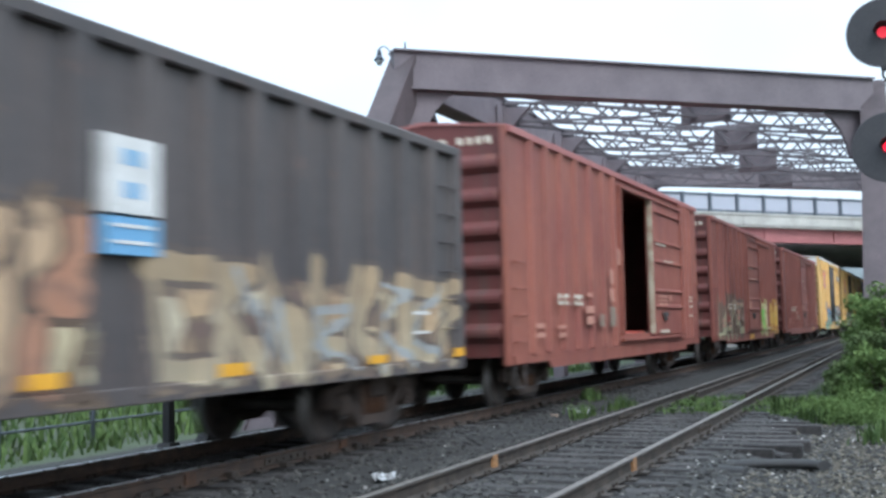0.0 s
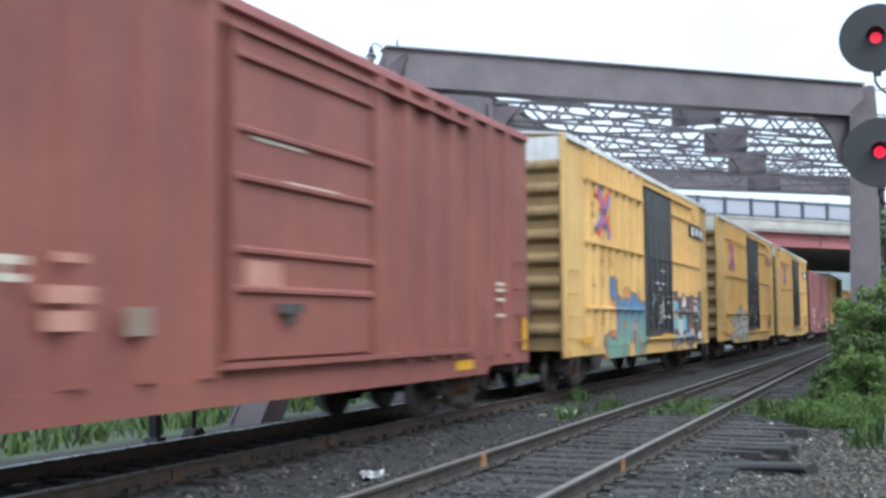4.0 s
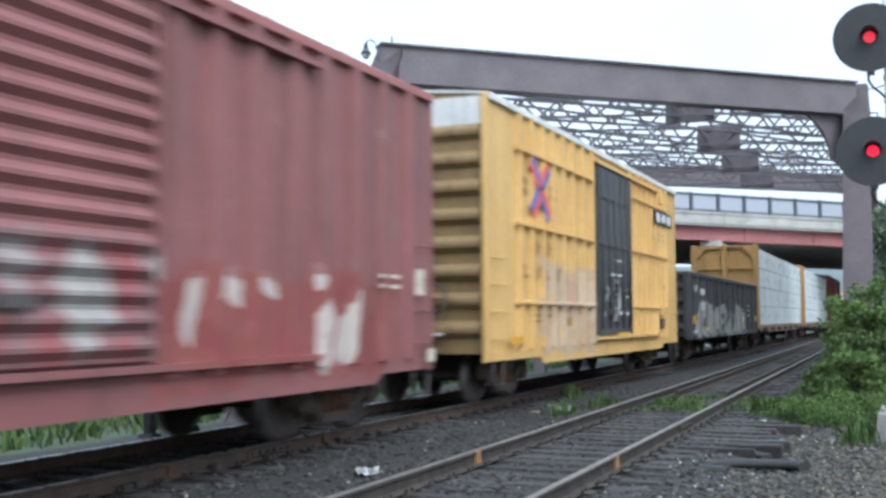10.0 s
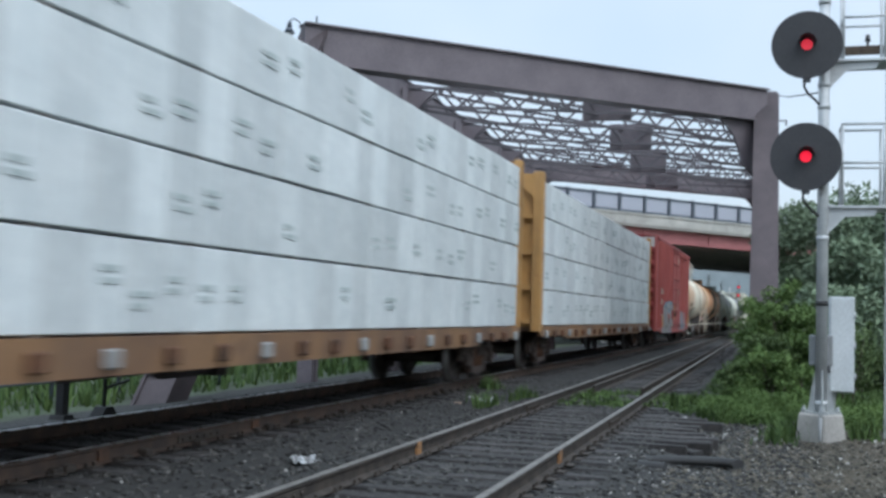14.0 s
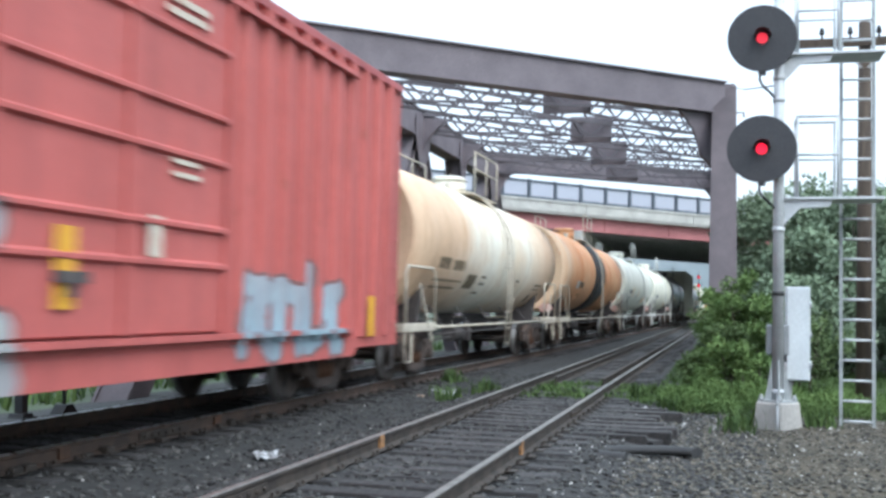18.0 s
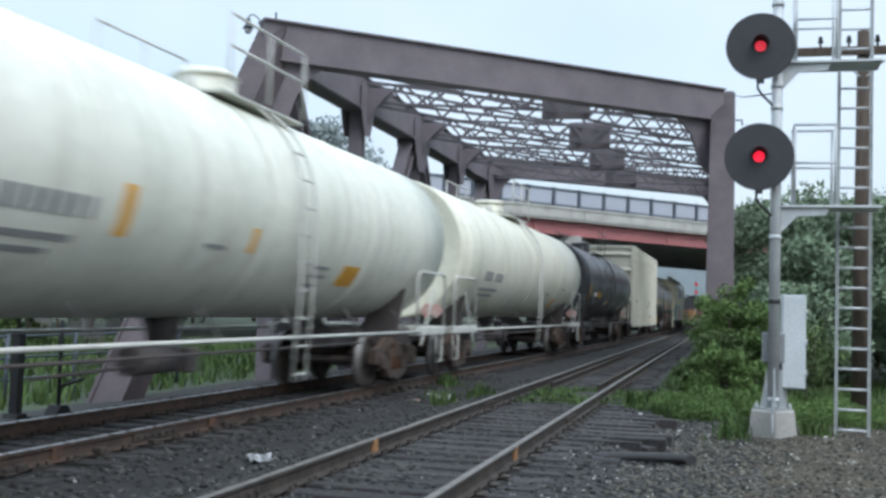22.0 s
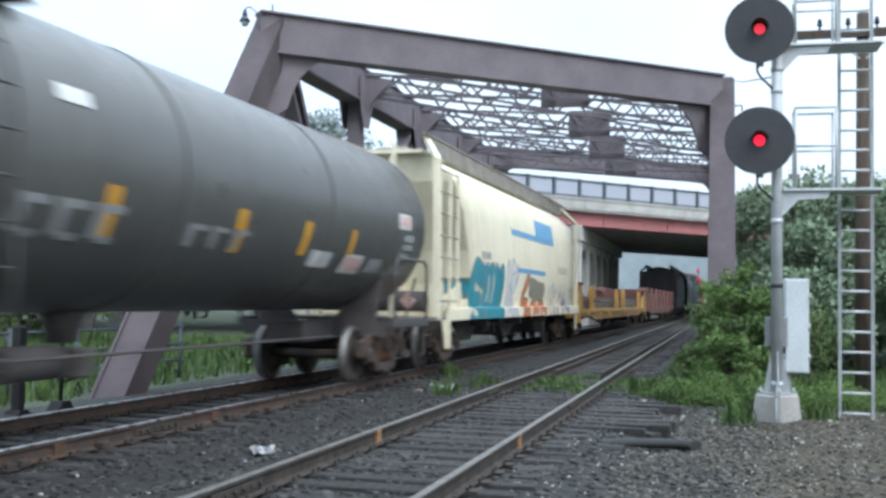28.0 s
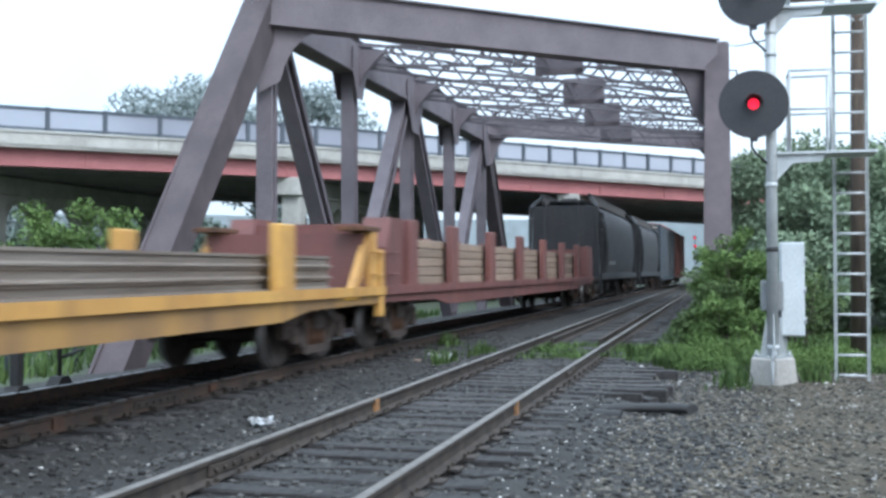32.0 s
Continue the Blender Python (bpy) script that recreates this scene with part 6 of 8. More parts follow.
# ---- tank cars ----
PLACARD = rough_mat("faded_placard", (0.62, 0.30, 0.26), (0.66, 0.55, 0.50), 14, 50, 0.6)
def tank_body(b, y0, y1, r, cz, head=0.55, n=36, mat_of=None, bulge=0.0):
    """A round tank along y with domed heads."""
    ys = []
    for k in range(7):
        a = math.pi / 2 * k / 6
        ys.append((y0 + head * (1 - math.sin(a)), max(0.02, r * math.cos(math.pi / 2 - a)) if k else 0.02))
    m = 14
    body = [(y0 + head + (y1 - y0 - 2 * head) * k / m, r) for k in range(1, m)]
    back = [(y1 - (y - y0), rr) for y, rr in ys[::-1]]
    prof = ys + body + back
    rings = [[b.verts.new((rr * math.cos(2 * math.pi * k / n), y, cz + rr * math.sin(2 * math.pi * k / n))) for k in range(n)] for y, rr in prof]
    for i in range(len(rings) - 1):
        for k in range(n):
            f = b.faces.new((rings[i][k], rings[i + 1][k], rings[i + 1][(k + 1) % n], rings[i][(k + 1) % n]))
            f.smooth = True
    b.faces.new(rings[0])
    b.faces.new(rings[-1][::-1])


def band(car, mat, y0, y1, r, cz, name, label=""):
    b = bm_new()
    n = 36
    rings = [[b.verts.new((rr * math.cos(2 * math.pi * k / n), y, cz + rr * math.sin(2 * math.pi * k / n))) for k in range(n)] for y, rr in ((y0, r - 0.01), (y0, r + 0.012), (y1, r + 0.012), (y1, r - 0.01))]
    for i in range(3):
        for k in range(n):
            f = b.faces.new((rings[i][k], rings[i + 1][k], rings[i + 1][(k + 1) % n], rings[i][(k + 1) % n]))
            f.smooth = i == 1
    part(name, b, mat, car, label)


def tank_marks(car, mat, spots, r, cz, name="lettering"):
    """Bars that lie on the round shell of the near side."""
    for y0, y1, z0, z1 in spots:
        b = bm_new()
        n = 4
        pts = []
        for k in range(n + 1):
            z = z0 + (z1 - z0) * k / n
            a = math.asin(max(-0.999, min(0.999, (z - cz) / r)))
            pts.append(((r + 0.006) * math.cos(a), cz + (r + 0.006) * math.sin(a)))
        lo = [b.verts.new((x, y0, z)) for x, z in pts]
        hi = [b.verts.new((x, y1, z)) for x, z in pts]
        lo2 = [b.verts.new((x - 0.02, y0, z)) for x, z in pts]
        hi2 = [b.verts.new((x - 0.02, y1, z)) for x, z in pts]
        for k in range(n):
            b.faces.new((lo[k], hi[k], hi[k + 1], lo[k + 1]))
            b.faces.new((lo2[k], lo2[k + 1], hi2[k + 1], hi2[k]))
            b.faces.new((lo[k], lo[k + 1], lo2[k + 1], lo2[k]))
            b.faces.new((hi[k], hi2[k], hi2[k + 1], hi[k + 1]))
        part(name, b, mat, car)


TR, TZ = 1.47, 2.65         # radius and axis height of the tanks


def tank_car(s0, L, label, shell, trim, r=TR, cz=TZ, side_rail=True, dome=True, ladder_y=None, truck_shift=(0.0, 0.0), tail=0.1):
    car = car_base("tank_car", s0, L, label, "tank car", sill=(0.62, 1.0), stub=3.4, truck_shift=truck_shift, tail=tail)
    b = bm_new()
    tank_body(b, 0.42, L - 0.42, r, cz, 0.42)
    part("tank", b, shell, car)
    for k in (0.27, 0.5, 0.73):
        band(car, shell, L * k - 0.03, L * k + 0.03, r, cz, "weld_band")
    # end platforms with railings
    for y, out in ((0.0, -1), (L, 1)):
        b = bm_new()
        y0, y1 = sorted((y, y - out * 2.1))
        box(b, -1.42, 1.42, y0, y0 + (y1 - y0) * (0.32 if out < 0 else 1) if out < 0 else y1, 0.98, 1.04) if out < 0 else box(b, -1.42, 1.42, y1 - (y1 - y0) * 0.32, y1, 0.98, 1.04)
        part("end_platform", b, trim, car)
        for s in (-1, 1):
            b = bm_new()
            box(b, *sorted((s * 1.30, s * 1.44)), y0, y1, 0.90, 1.05, bevel=0.012)
            part("side_stringer", b, trim, car)
            b = bm_new()
            pipe(b, [(s * 1.42, y - out * 0.10, 1.04), (s * 1.42, y - out * 0.10, 1.95), (s * 1.42, y - out * 0.22, 2.06), (s * 1.42, y - out * 1.85, 2.06), (s * 1.42, y - out * 2.0, 1.95), (s * 1.42, y - out * 2.0, 1.04)], 0.026, 6)
            part("end_railing", b, trim, car)
            b = bm_new()
            beam(b, (s * 1.44, y - out * 0.9, 1.75), (s * 1.44, y - out * 1.75, 0.72), 0.02, 0.07)
            part("end_brace", b, trim, car)
            b = bm_new()
            pipe(b, [(s * 1.40, y - out * 0.15, 1.0), (s * 1.40, y - out * 0.15, 0.38), (s * 1.40, y - out * 0.55, 0.38), (s * 1.40, y - out * 0.55, 1.0)], 0.02, 6)
            part("sill_step", b, trim, car)
            # saddle gussets at the bolster
            b = bm_new()
            yc = y - out * 2.0
            prism(b, [(s * 0.25, 0.9), (s * 1.05, 0.95), (s * 1.18, 1.75), (s * 1.0, 1.60), (s * 0.55, 1.30)], "y", yc - 0.05, yc + 0.05)
            part("saddle", b, FRAME_DARK, car)
    for s in (-1, 1) if side_rail else ():
        b = bm_new()
        tube(b, (s * 1.46, 1.9, 0.97), (s * 1.46, L - 1.9, 0.97), 0.026, 8)
        part("side_handrail", b, trim, car, "long pale side handrail")
        for k in range(6):
            y = 2.6 + (L - 5.2) * k / 5
            b = bm_new()
            beam(b, (s * 1.44, y, 0.97), (s * 1.14, y - 0.10, 1.36), 0.04, 0.014, (1, 0, 0))
            part("rail_brace", b, FRAME_DARK, car)
    # ladder to the dome and platform on top
    yl = ladder_y or L * 0.5
    for s in (-1, 1):
        for e in (-0.22, 0.22):
            b = bm_new()
            pts = [(s * (r + 0.12) * math.cos(a), yl + e, cz + (r + 0.12) * math.sin(a)) for a in [math.pi * 0.5 * q / 8 for q in range(0, 8)]]
            pipe(b, [(s * 1.52, yl + e, 0.42), (s * 1.6, yl + e, 1.6), *pts], 0.02, 6)
            part("ladder_rail", b, trim, car)
        for q in range(9):
            z = 0.5 + 0.36 * q
            x = 1.54 if z < cz else (r + 0.12) * math.sqrt(max(0.05, 1 - ((z - cz) / (r + 0.12)) ** 2))
            b = bm_new()
            tube(b, (s * x, yl - 0.22, z), (s * x, yl + 0.22, z), 0.016, 6)
            part("ladder_rung", b, trim, car)
    top = cz + r
    for s in (-1, 1):
        b = bm_new()
        box(b, *sorted((s * 0.50, s * 0.92)), yl - 1.3, yl + 1.3, top - 0.14, top - 0.11)
        part("top_walkway", b, trim, car)
    for s in (-1, 1):
        b = bm_new()
        for y in (yl - 1.2, yl, yl + 1.2):
            tube(b, (s * 0.95, y, top - 0.08), (s * 0.95, y, top + 0.85), 0.02, 6)
        for z in (top + 0.45, top + 0.85):
            tube(b, (s * 0.95, yl - 1.2, z), (s * 0.95, yl + 1.2, z), 0.02, 6)
        part("top_railing", b, trim, car)
    if dome:
        b = bm_new()
        tube(b, (0, yl, top - 0.15), (0, yl, top + 0.30), 0.42, 20)
        tube(b, (0, yl, top + 0.30), (0, yl, top + 0.40), 0.46, 20, 0.36)
        part("dome", b, shell, car, "manway dome with a bolted lid")
        b = bm_new()
        tube(b, (0.0, yl + 0.85, top - 0.1), (0.0, yl + 0.85, top + 0.22), 0.12, 10)
        part("valve", b, trim, car)
        b = bm_new()
        tube(b, (0.22, yl - 0.85, top - 0.1), (0.22, yl - 0.85, top + 0.16), 0.08, 10)
        part("valve", b, trim, car)
    # outlet valve below and red-and-white placard at the ends
    b = bm_new()
    tube(b, (0, L / 2, cz - r - 0.32), (0, L / 2, cz - r + 0.1), 0.16, 10, 0.3)
    part("bottom_outlet", b, FRAME_DARK, car)
    for y, out in ((0.0, -1), (L, 1)):
        b = bm_new()
        cx, cy, czz = 1.05, y - out * 0.05, 1.35
        prism(b, [(cx - 0.16, czz), (cx, czz - 0.16), (cx + 0.16, czz), (cx, czz + 0.16)], "y", cy - 0.01, cy + 0.01)
        part("placard", b, PLACARD, car, "faded red hazard placard")
    return car


P_T14 = car_paint("stained_cream_tank", (0.70, 0.57, 0.41), (0.74, 0.73, 0.63), 0.55, 0.42, 0.5, seed=51, grime=(0.34, 0.20, 0.10), rust_col=(0.50, 0.26, 0.13), ends=((0.58, 0.38, 0.23), 3.5, 6.5, 11.0, 14.5))
P_T15 = car_paint("orange_tank", (0.74, 0.44, 0.23), (0.62, 0.23, 0.07), 0.75, 0.55, 0.45, seed=52, grime=(0.54, 0.20, 0.08), rust_col=(0.62, 0.22, 0.08), ends=((0.62, 0.48, 0.33), 1.7, 2.8, 40.0, 41.0))
P_T16 = car_paint("pale_green_white_tank", (0.74, 0.73, 0.63), (0.64, 0.65, 0.55), 0.30, 0.40, 0.45, seed=53, grime=(0.36, 0.33, 0.27), rust_col=(0.45, 0.38, 0.30))
P_T17 = car_paint("white_tank", (0.76, 0.74, 0.62), (0.66, 0.65, 0.53), 0.32, 0.42, 0.45, seed=54, grime=(0.38, 0.35, 0.30), rust_col=(0.45, 0.38, 0.30))
P_T18 = car_paint("black_tank", (0.040, 0.041, 0.045), (0.050, 0.051, 0.055), 0.15, 0.2, 0.30, seed=55, grime=(0.05, 0.047, 0.045), rust_col=(0.06, 0.05, 0.045))
P_T20 = car_paint("dusty_black_tank", (0.082, 0.082, 0.080), (0.100, 0.098, 0.090), 0.25, 0.3, 0.32, seed=56, grime=(0.075, 0.065, 0.055), rust_col=(0.07, 0.06, 0.05))
TRIM_CREAM = rough_mat("cream_trim", (0.58, 0.53, 0.43), (0.44, 0.38, 0.30), 3, 40, 0.6)
TRIM_WHITE = rough_mat("white_trim", (0.60, 0.60, 0.55), (0.48, 0.47, 0.43), 3, 40, 0.6)
TRIM_DARK = rough_mat("dark_trim", (0.06, 0.055, 0.052), (0.10, 0.09, 0.085), 3, 40, 0.6)

c14 = tank_car(245.9, 16.0, "rust-stained cream tank car with a side ladder", P_T14, TRIM_CREAM, ladder_y=8.2)
tank_marks(c14, DARK_PAINT, chars(2.4, 3.25, 2.10, 2.32, 0.2) + chars(3.5, 4.5, 2.10, 2.30, 0.2) + [ (2.4, 4.6, 1.86, 1.90), (2.4, 4.4, 1.72, 1.76), (5.0, 5.8, 1.75, 2.05), (6.3, 6.7, 2.0, 2.05), (6.3, 6.8, 1.85, 1.9), (6.3, 6.7, 1.65, 1.7), (10.2, 10.6, 2.0, 2.05), (13.0, 14.0, 1.95, 2.0), (13.0, 13.8, 1.85, 1.88), (13.0, 13.3, 1.5, 1.7)], TR, TZ)
c15 = tank_car(262.9, 18.4, "orange tank car with a broad black band", P_T15, TRIM_CREAM, ladder_y=9.7)
band(c15, BLACK_MARK, 8.5, 11.6, TR, TZ, "black_band", "broad black band round the tank")
tank_marks(c15, WHITE_PAINT, [(4.0, 4.6, 2.05, 2.3)], TR, TZ)
tank_marks(c15, DARK_PAINT, [(4.75, 5.6, 2.08, 2.28), (5.0, 5.4, 1.8, 1.85)], TR, TZ)
tank_marks(c15, TRIM_CREAM, [(10.5, 11.0, 2.3, 2.6)], TR + 0.015, TZ)
c16 = tank_car(282.4, 17.4, "off-white tank car with a red and orange stripe", P_T16, TRIM_WHITE, ladder_y=9.6)
tank_marks(c16, GREY_MARK, chars(3.4, 4.9, 2.12, 2.32, 0.22) + [ (3.4, 4.7, 1.9, 1.96), (3.4, 4.4, 1.78, 1.83), (7.2, 7.7, 2.0, 2.05), (10.6, 11.2, 1.9, 1.95), (10.6, 11.2, 1.78, 1.83), (10.6, 11.2, 1.66, 1.7)], TR, TZ)
tank_marks(c16, YELLOW_TAPE, [(11.8, 12.5, 1.7, 2.0), (5.3, 5.5, 2.0, 2.5), (8.3, 8.45, 2.0, 2.3)], TR, TZ)
c17 = tank_car(300.7, 18.5, "off-white tank car with faint grey lettering", P_T17, TRIM_WHITE, ladder_y=9.3)
tank_marks(c17, GREY_MARK, chars(3.0, 3.9, 2.07, 2.29, 0.22) + chars(4.15, 5.0, 2.07, 2.27, 0.2) + [ (3.0, 5.0, 1.85, 1.9), (3.2, 4.6, 1.72, 1.77), (12.0, 12.5, 1.9, 1.95), (14.5, 15.2, 2.1, 2.14), (15.6, 15.9, 1.5, 1.7)], TR, TZ)
tank_marks(c17, YELLOW_TAPE, [(13.5, 14.2, 1.55, 1.8)], TR, TZ)
c18 = tank_car(320.4, 18.0, "glossy black tank car with white and yellow lettering", P_T18, TRIM_DARK, ladder_y=9.0)
tank_marks(c18, WHITE_PAINT, chars(3.5, 4.3, 2.06, 2.24, 0.2) + [ (3.2, 5.2, 1.84, 1.87), (3.2, 5.0, 1.74, 1.77), (8.0, 8.6, 1.75, 1.95), (11.2, 11.5, 1.6, 1.95), (15.0, 15.8, 1.9, 1.95), (15.0, 15.6, 1.6, 1.8)], TR, TZ)
tank_marks(c18, YELLOW_TAPE, [(4.4, 5.3, 2.05, 2.25), (1.9, 2.1, 1.9, 2.5), (5.6, 5.75, 1.9, 2.2), (8.7, 9.2, 1.75, 1.95)], TR, TZ)
c20 = tank_car(355.9, 18.9, "dusty black tank car with yellow reflectors and placards", P_T20, TRIM_DARK, ladder_y=6.2, side_rail=False, truck_shift=(0.0, 0.6), tail=0.75)
tank_marks(c20, YELLOW_TAPE, [(1.9, 2.1, 1.9, 2.5), (4.9, 5.1, 2.0, 2.45), (8.0, 8.2, 1.9, 2.4), (10.8, 11.0, 1.9, 2.4), (12.85, 13.05, 1.95, 2.4), (14.7, 14.85, 2.0, 2.4)], TR, TZ)
tank_marks(c20, GREY_MARK, [q for k in range(3) for q in ((6.7 + 0.6 * k, 7.15 + 0.6 * k, 2.14, 2.22), (6.7 + 0.6 * k, 6.85 + 0.6 * k, 1.9, 2.14), (6.85 + 0.6 * k, 7.1 + 0.6 * k, 1.86, 1.93))], TR, TZ)
tank_marks(c20, GREY_MARK, [q for k in range(3) for q in ((9.7 + 0.55 * k, 10.1 + 0.55 * k, 2.10, 2.16), (9.7 + 0.55 * k, 9.82 + 0.55 * k, 1.92, 2.10))], TR, TZ)
tank_marks(c20, WHITE_PAINT, chars(2.9, 4.7, 2.12, 2.28, 0.22), TR, TZ)
tank_marks(c20, GREY_MARK, [ (2.9, 4.4, 1.9, 1.94), (2.9, 4.3, 1.78, 1.81)], TR, TZ)
tank_marks(c20, WHITE_PAINT, [ (7.2, 7.7, 3.05, 3.2), (13.35, 14.1, 1.82, 2.04), (14.7, 15.5, 1.76, 2.04), (16.95, 17.6, 2.56, 2.82)], TR, TZ)
tank_marks(c20, GREY_MARK, [(15.85, 16.45, 1.80, 2.02), (17.2, 17.85, 1.80, 1.96), (17.2, 17.85, 2.02, 2.16), (17.3, 17.85, 2.22, 2.32), (17.3, 17.85, 2.36, 2.48)], TR, TZ)
tank_marks(c20, PLACARD, [(14.78, 15.42, 1.80, 2.0), (17.05, 17.5, 2.62, 2.78)], TR + 0.012, TZ)


# ---- covered hoppers ----
def hopper(s0, L, H, label, shell, trim, body=(1.9, 1.6), closed=False, front=0.0):
    car = car_base("covered_hopper", s0, L, label, "covered hopper", sill=(0.66, 1.02), front=front, truck_shift=(front, 0.0))
    X = 1.5
    y0, y1 = body[0], L - body[1]
    # bulging sides in section
    sec = [(1.02, -0.0), (1.25, 0.02), (1.7, 0.10), (2.4, 0.13), (3.2, 0.10), (3.8, 0.0), (H - 0.45, -0.35), (H - 0.25, -0.7)]
    prof = [(X - 0.13 + d, z) for z, d in sec]
    outline = prof + [(-x, z) for x, z in reversed(prof)]
    # the ends slope in towards the discharge bays
    def inset(z):
        for (za, ia), (zb, ib) in (((1.02, 1.52), (2.0, 1.48)), ((2.0, 1.48), (4.0, 0.30)), ((4.0, 0.35), (9.0, 0.0))):
            if z <= zb:
                return max(0.0, ia + (ib - ia) * (z - za) / (zb - za))
        return 0.0
    b = bm_new()
    nseg = 12
    rings = []
    for k in range(nseg + 1):
        rings.append([b.verts.new((x, (y0 + inset(z)) + (y1 - y0 - inset(z)) * k / nseg, z)) for x, z in outline])
    n = len(outline)
    for i in range(nseg):
        for k in range(n):
            f = b.faces.new((rings[i][k], rings[i][(k + 1) % n], rings[i + 1][(k + 1) % n], rings[i + 1][k]))
            f.smooth = 0 < k < 6 or n - 8 < k < n - 1
    for ring in (rings[0], rings[-1]):
        for k in range(n // 2 - 1):
            b.faces.new((ring[k], ring[k + 1], ring[n - 2 - k], ring[n - 1 - k]))
    part("hopper_body", b, shell, car)
    # side sill, roof, running board, hatches
    for s in (-1, 1):
        b = bm_new()
        box(b, *sorted((s * (X - 0.12), s * X)), 1.72, L - 0.3, 0.96, 1.22, bevel=0.015)
        part("side_sill", b, shell, car)
        b = bm_new()
        for k in range(11):
            y = y0 + 0.2 + (y1 - y0 - 0.4) * k / 10
            tube(b, (s * 0.98, y, H - 0.35), (s * 1.02, y, H + 0.02), 0.02, 6)
        box(b, *sorted((s * 0.95, s * 1.05)), y0 - 0.6, y1 + 0.6, H + 0.0, H + 0.04)
        box(b, *sorted((s * 0.99, s * 1.03)), y0 - 0.2, y1 + 0.2, H - 0.34, H - 0.0)
        part("roof_walk", b, trim, car, "weathered roof running board")
    b = bm_new()
    box(b, -0.78, 0.78, y0 + 0.1, y1 - 0.1, H - 0.27, H - 0.2)
    part("roof", b, shell, car)
    for k in range(4):
        b = bm_new()
        ya = y0 + 0.5 + (y1 - y0 - 1) * k / 4
        box(b, -0.33, 0.33, ya, ya + (y1 - y0 - 1) / 4 - 0.15, H - 0.2, H - 0.08, bevel=0.03)
        part("hatch_cover", b, trim, car)
    for y, out, ye in ((0.1, -1, y0), (L - 0.1, 1, y1)):
        # end frame: posts, slope sheet and ladder; the front one stands well behind the coupler
        ya, yb, yc = (1.0, 1.66, 2.28) if out < 0 else (y - 0.25, y - 0.55, y - 0.70)
        for s in (-1, 1):
            b = bm_new()
            beam(b, (s * (X - 0.1), ya, 1.0), (s * (X - 0.12), ya, H - 0.55), 0.14, 0.12, (0, 1, 0))
            beam(b, (s * (X - 0.12), ya, H - 0.55), (s * 0.95, ye + out * 0.2, H - 0.05), 0.10, 0.10)
            part("end_post", b, shell, car)
            b = bm_new()
            beam(b, (s * 0.7, y - out * 0.2, 1.0), (s * 0.7, y - out * 0.2, H - 0.3), 0.08, 0.08, (0, 1, 0))
            part("end_strut", b, shell, car)
            for k in range(7):
                b = bm_new()
                z = 1.35 + 0.42 * k
                tube(b, (s * (X - 0.03), ya, z), (s * (X - 0.03), yc, z), 0.016, 6)
                part("ladder_rung", b, trim, car)
            for yr, low in ((yb, 0.42), (yc, 1.2)) if out < 0 else ((yc, 0.42),):
                b = bm_new()
                beam(b, (s * (X - 0.03), yr, low), (s * (X - 0.03), yr, H - 0.75), 0.06, 0.06, (0, 1, 0))
                part("ladder_rail", b, shell, car)
            for z in (0.45, 0.78):
                b = bm_new()
                tube(b, (s * (X - 0.03), yb, z), (s * (X - 0.03), yb - out * 0.42, z), 0.016, 6)
                part("sill_step", b, trim, car)
            b = bm_new()
            prism(b, [(ya - out * 0.3, 1.0), (yb - out * 0.08, 1.0), (yb - out * 0.05, 0.42), (yb - out * -0.06, 0.42)], "x", *sorted((s * 1.40, s * 1.43)))
            part("step_plate", b, shell, car)
            b = bm_new()
            prism(b, [(yc + out * 0.5, 1.05), (ye - out * 1.45, 1.05), (ye - out * 1.45, 1.75), (yc + out * 0.4, 1.42)], "x", *sorted((s * 1.26, s * 1.30)))
            part("end_gusset", b, shell, car)
        b = bm_new()
        tube(b, (-1.1, y - out * 1.15, 1.34), (1.1, y - out * 1.15, 1.34), 0.20, 12)
        part("brake_cylinder", b, FRAME_DARK, car)
        if closed:
            b = bm_new()
            box(b, -1.3, 1.3, *sorted((ya, ya - out * 0.06)), 1.05, H - 0.5, bevel=0.01)
            part("end_sheet", b, shell, car)
        b = bm_new()
        prism(b, [(y - out * 0.5, 1.02), (ye - out * (2.3 if out < 0 else 0.05), 1.02), (ye - out * (1.3 if out < 0 else 0.05), 2.2)], "x", -0.06, 0.06)
        part("centre_web", b, shell, car)
        b = bm_new()
        box(b, -X + 0.05, X - 0.05, *sorted((ya + out * 0.2, ya - out * 0.5)), 0.98, 1.05)
        part("end_platform", b, trim, car)
    for k in range(3):
        b = bm_new()
        yc = y0 + (y1 - y0) * (0.22 + 0.28 * k)
        prism(b, [(yc - 1.3, 1.02), (yc + 1.3, 1.02), (yc + 0.4, 0.45), (yc - 0.4, 0.45)], "x", -0.9, 0.9)
        part("discharge_bay", b, FRAME_DARK, car)
    return car


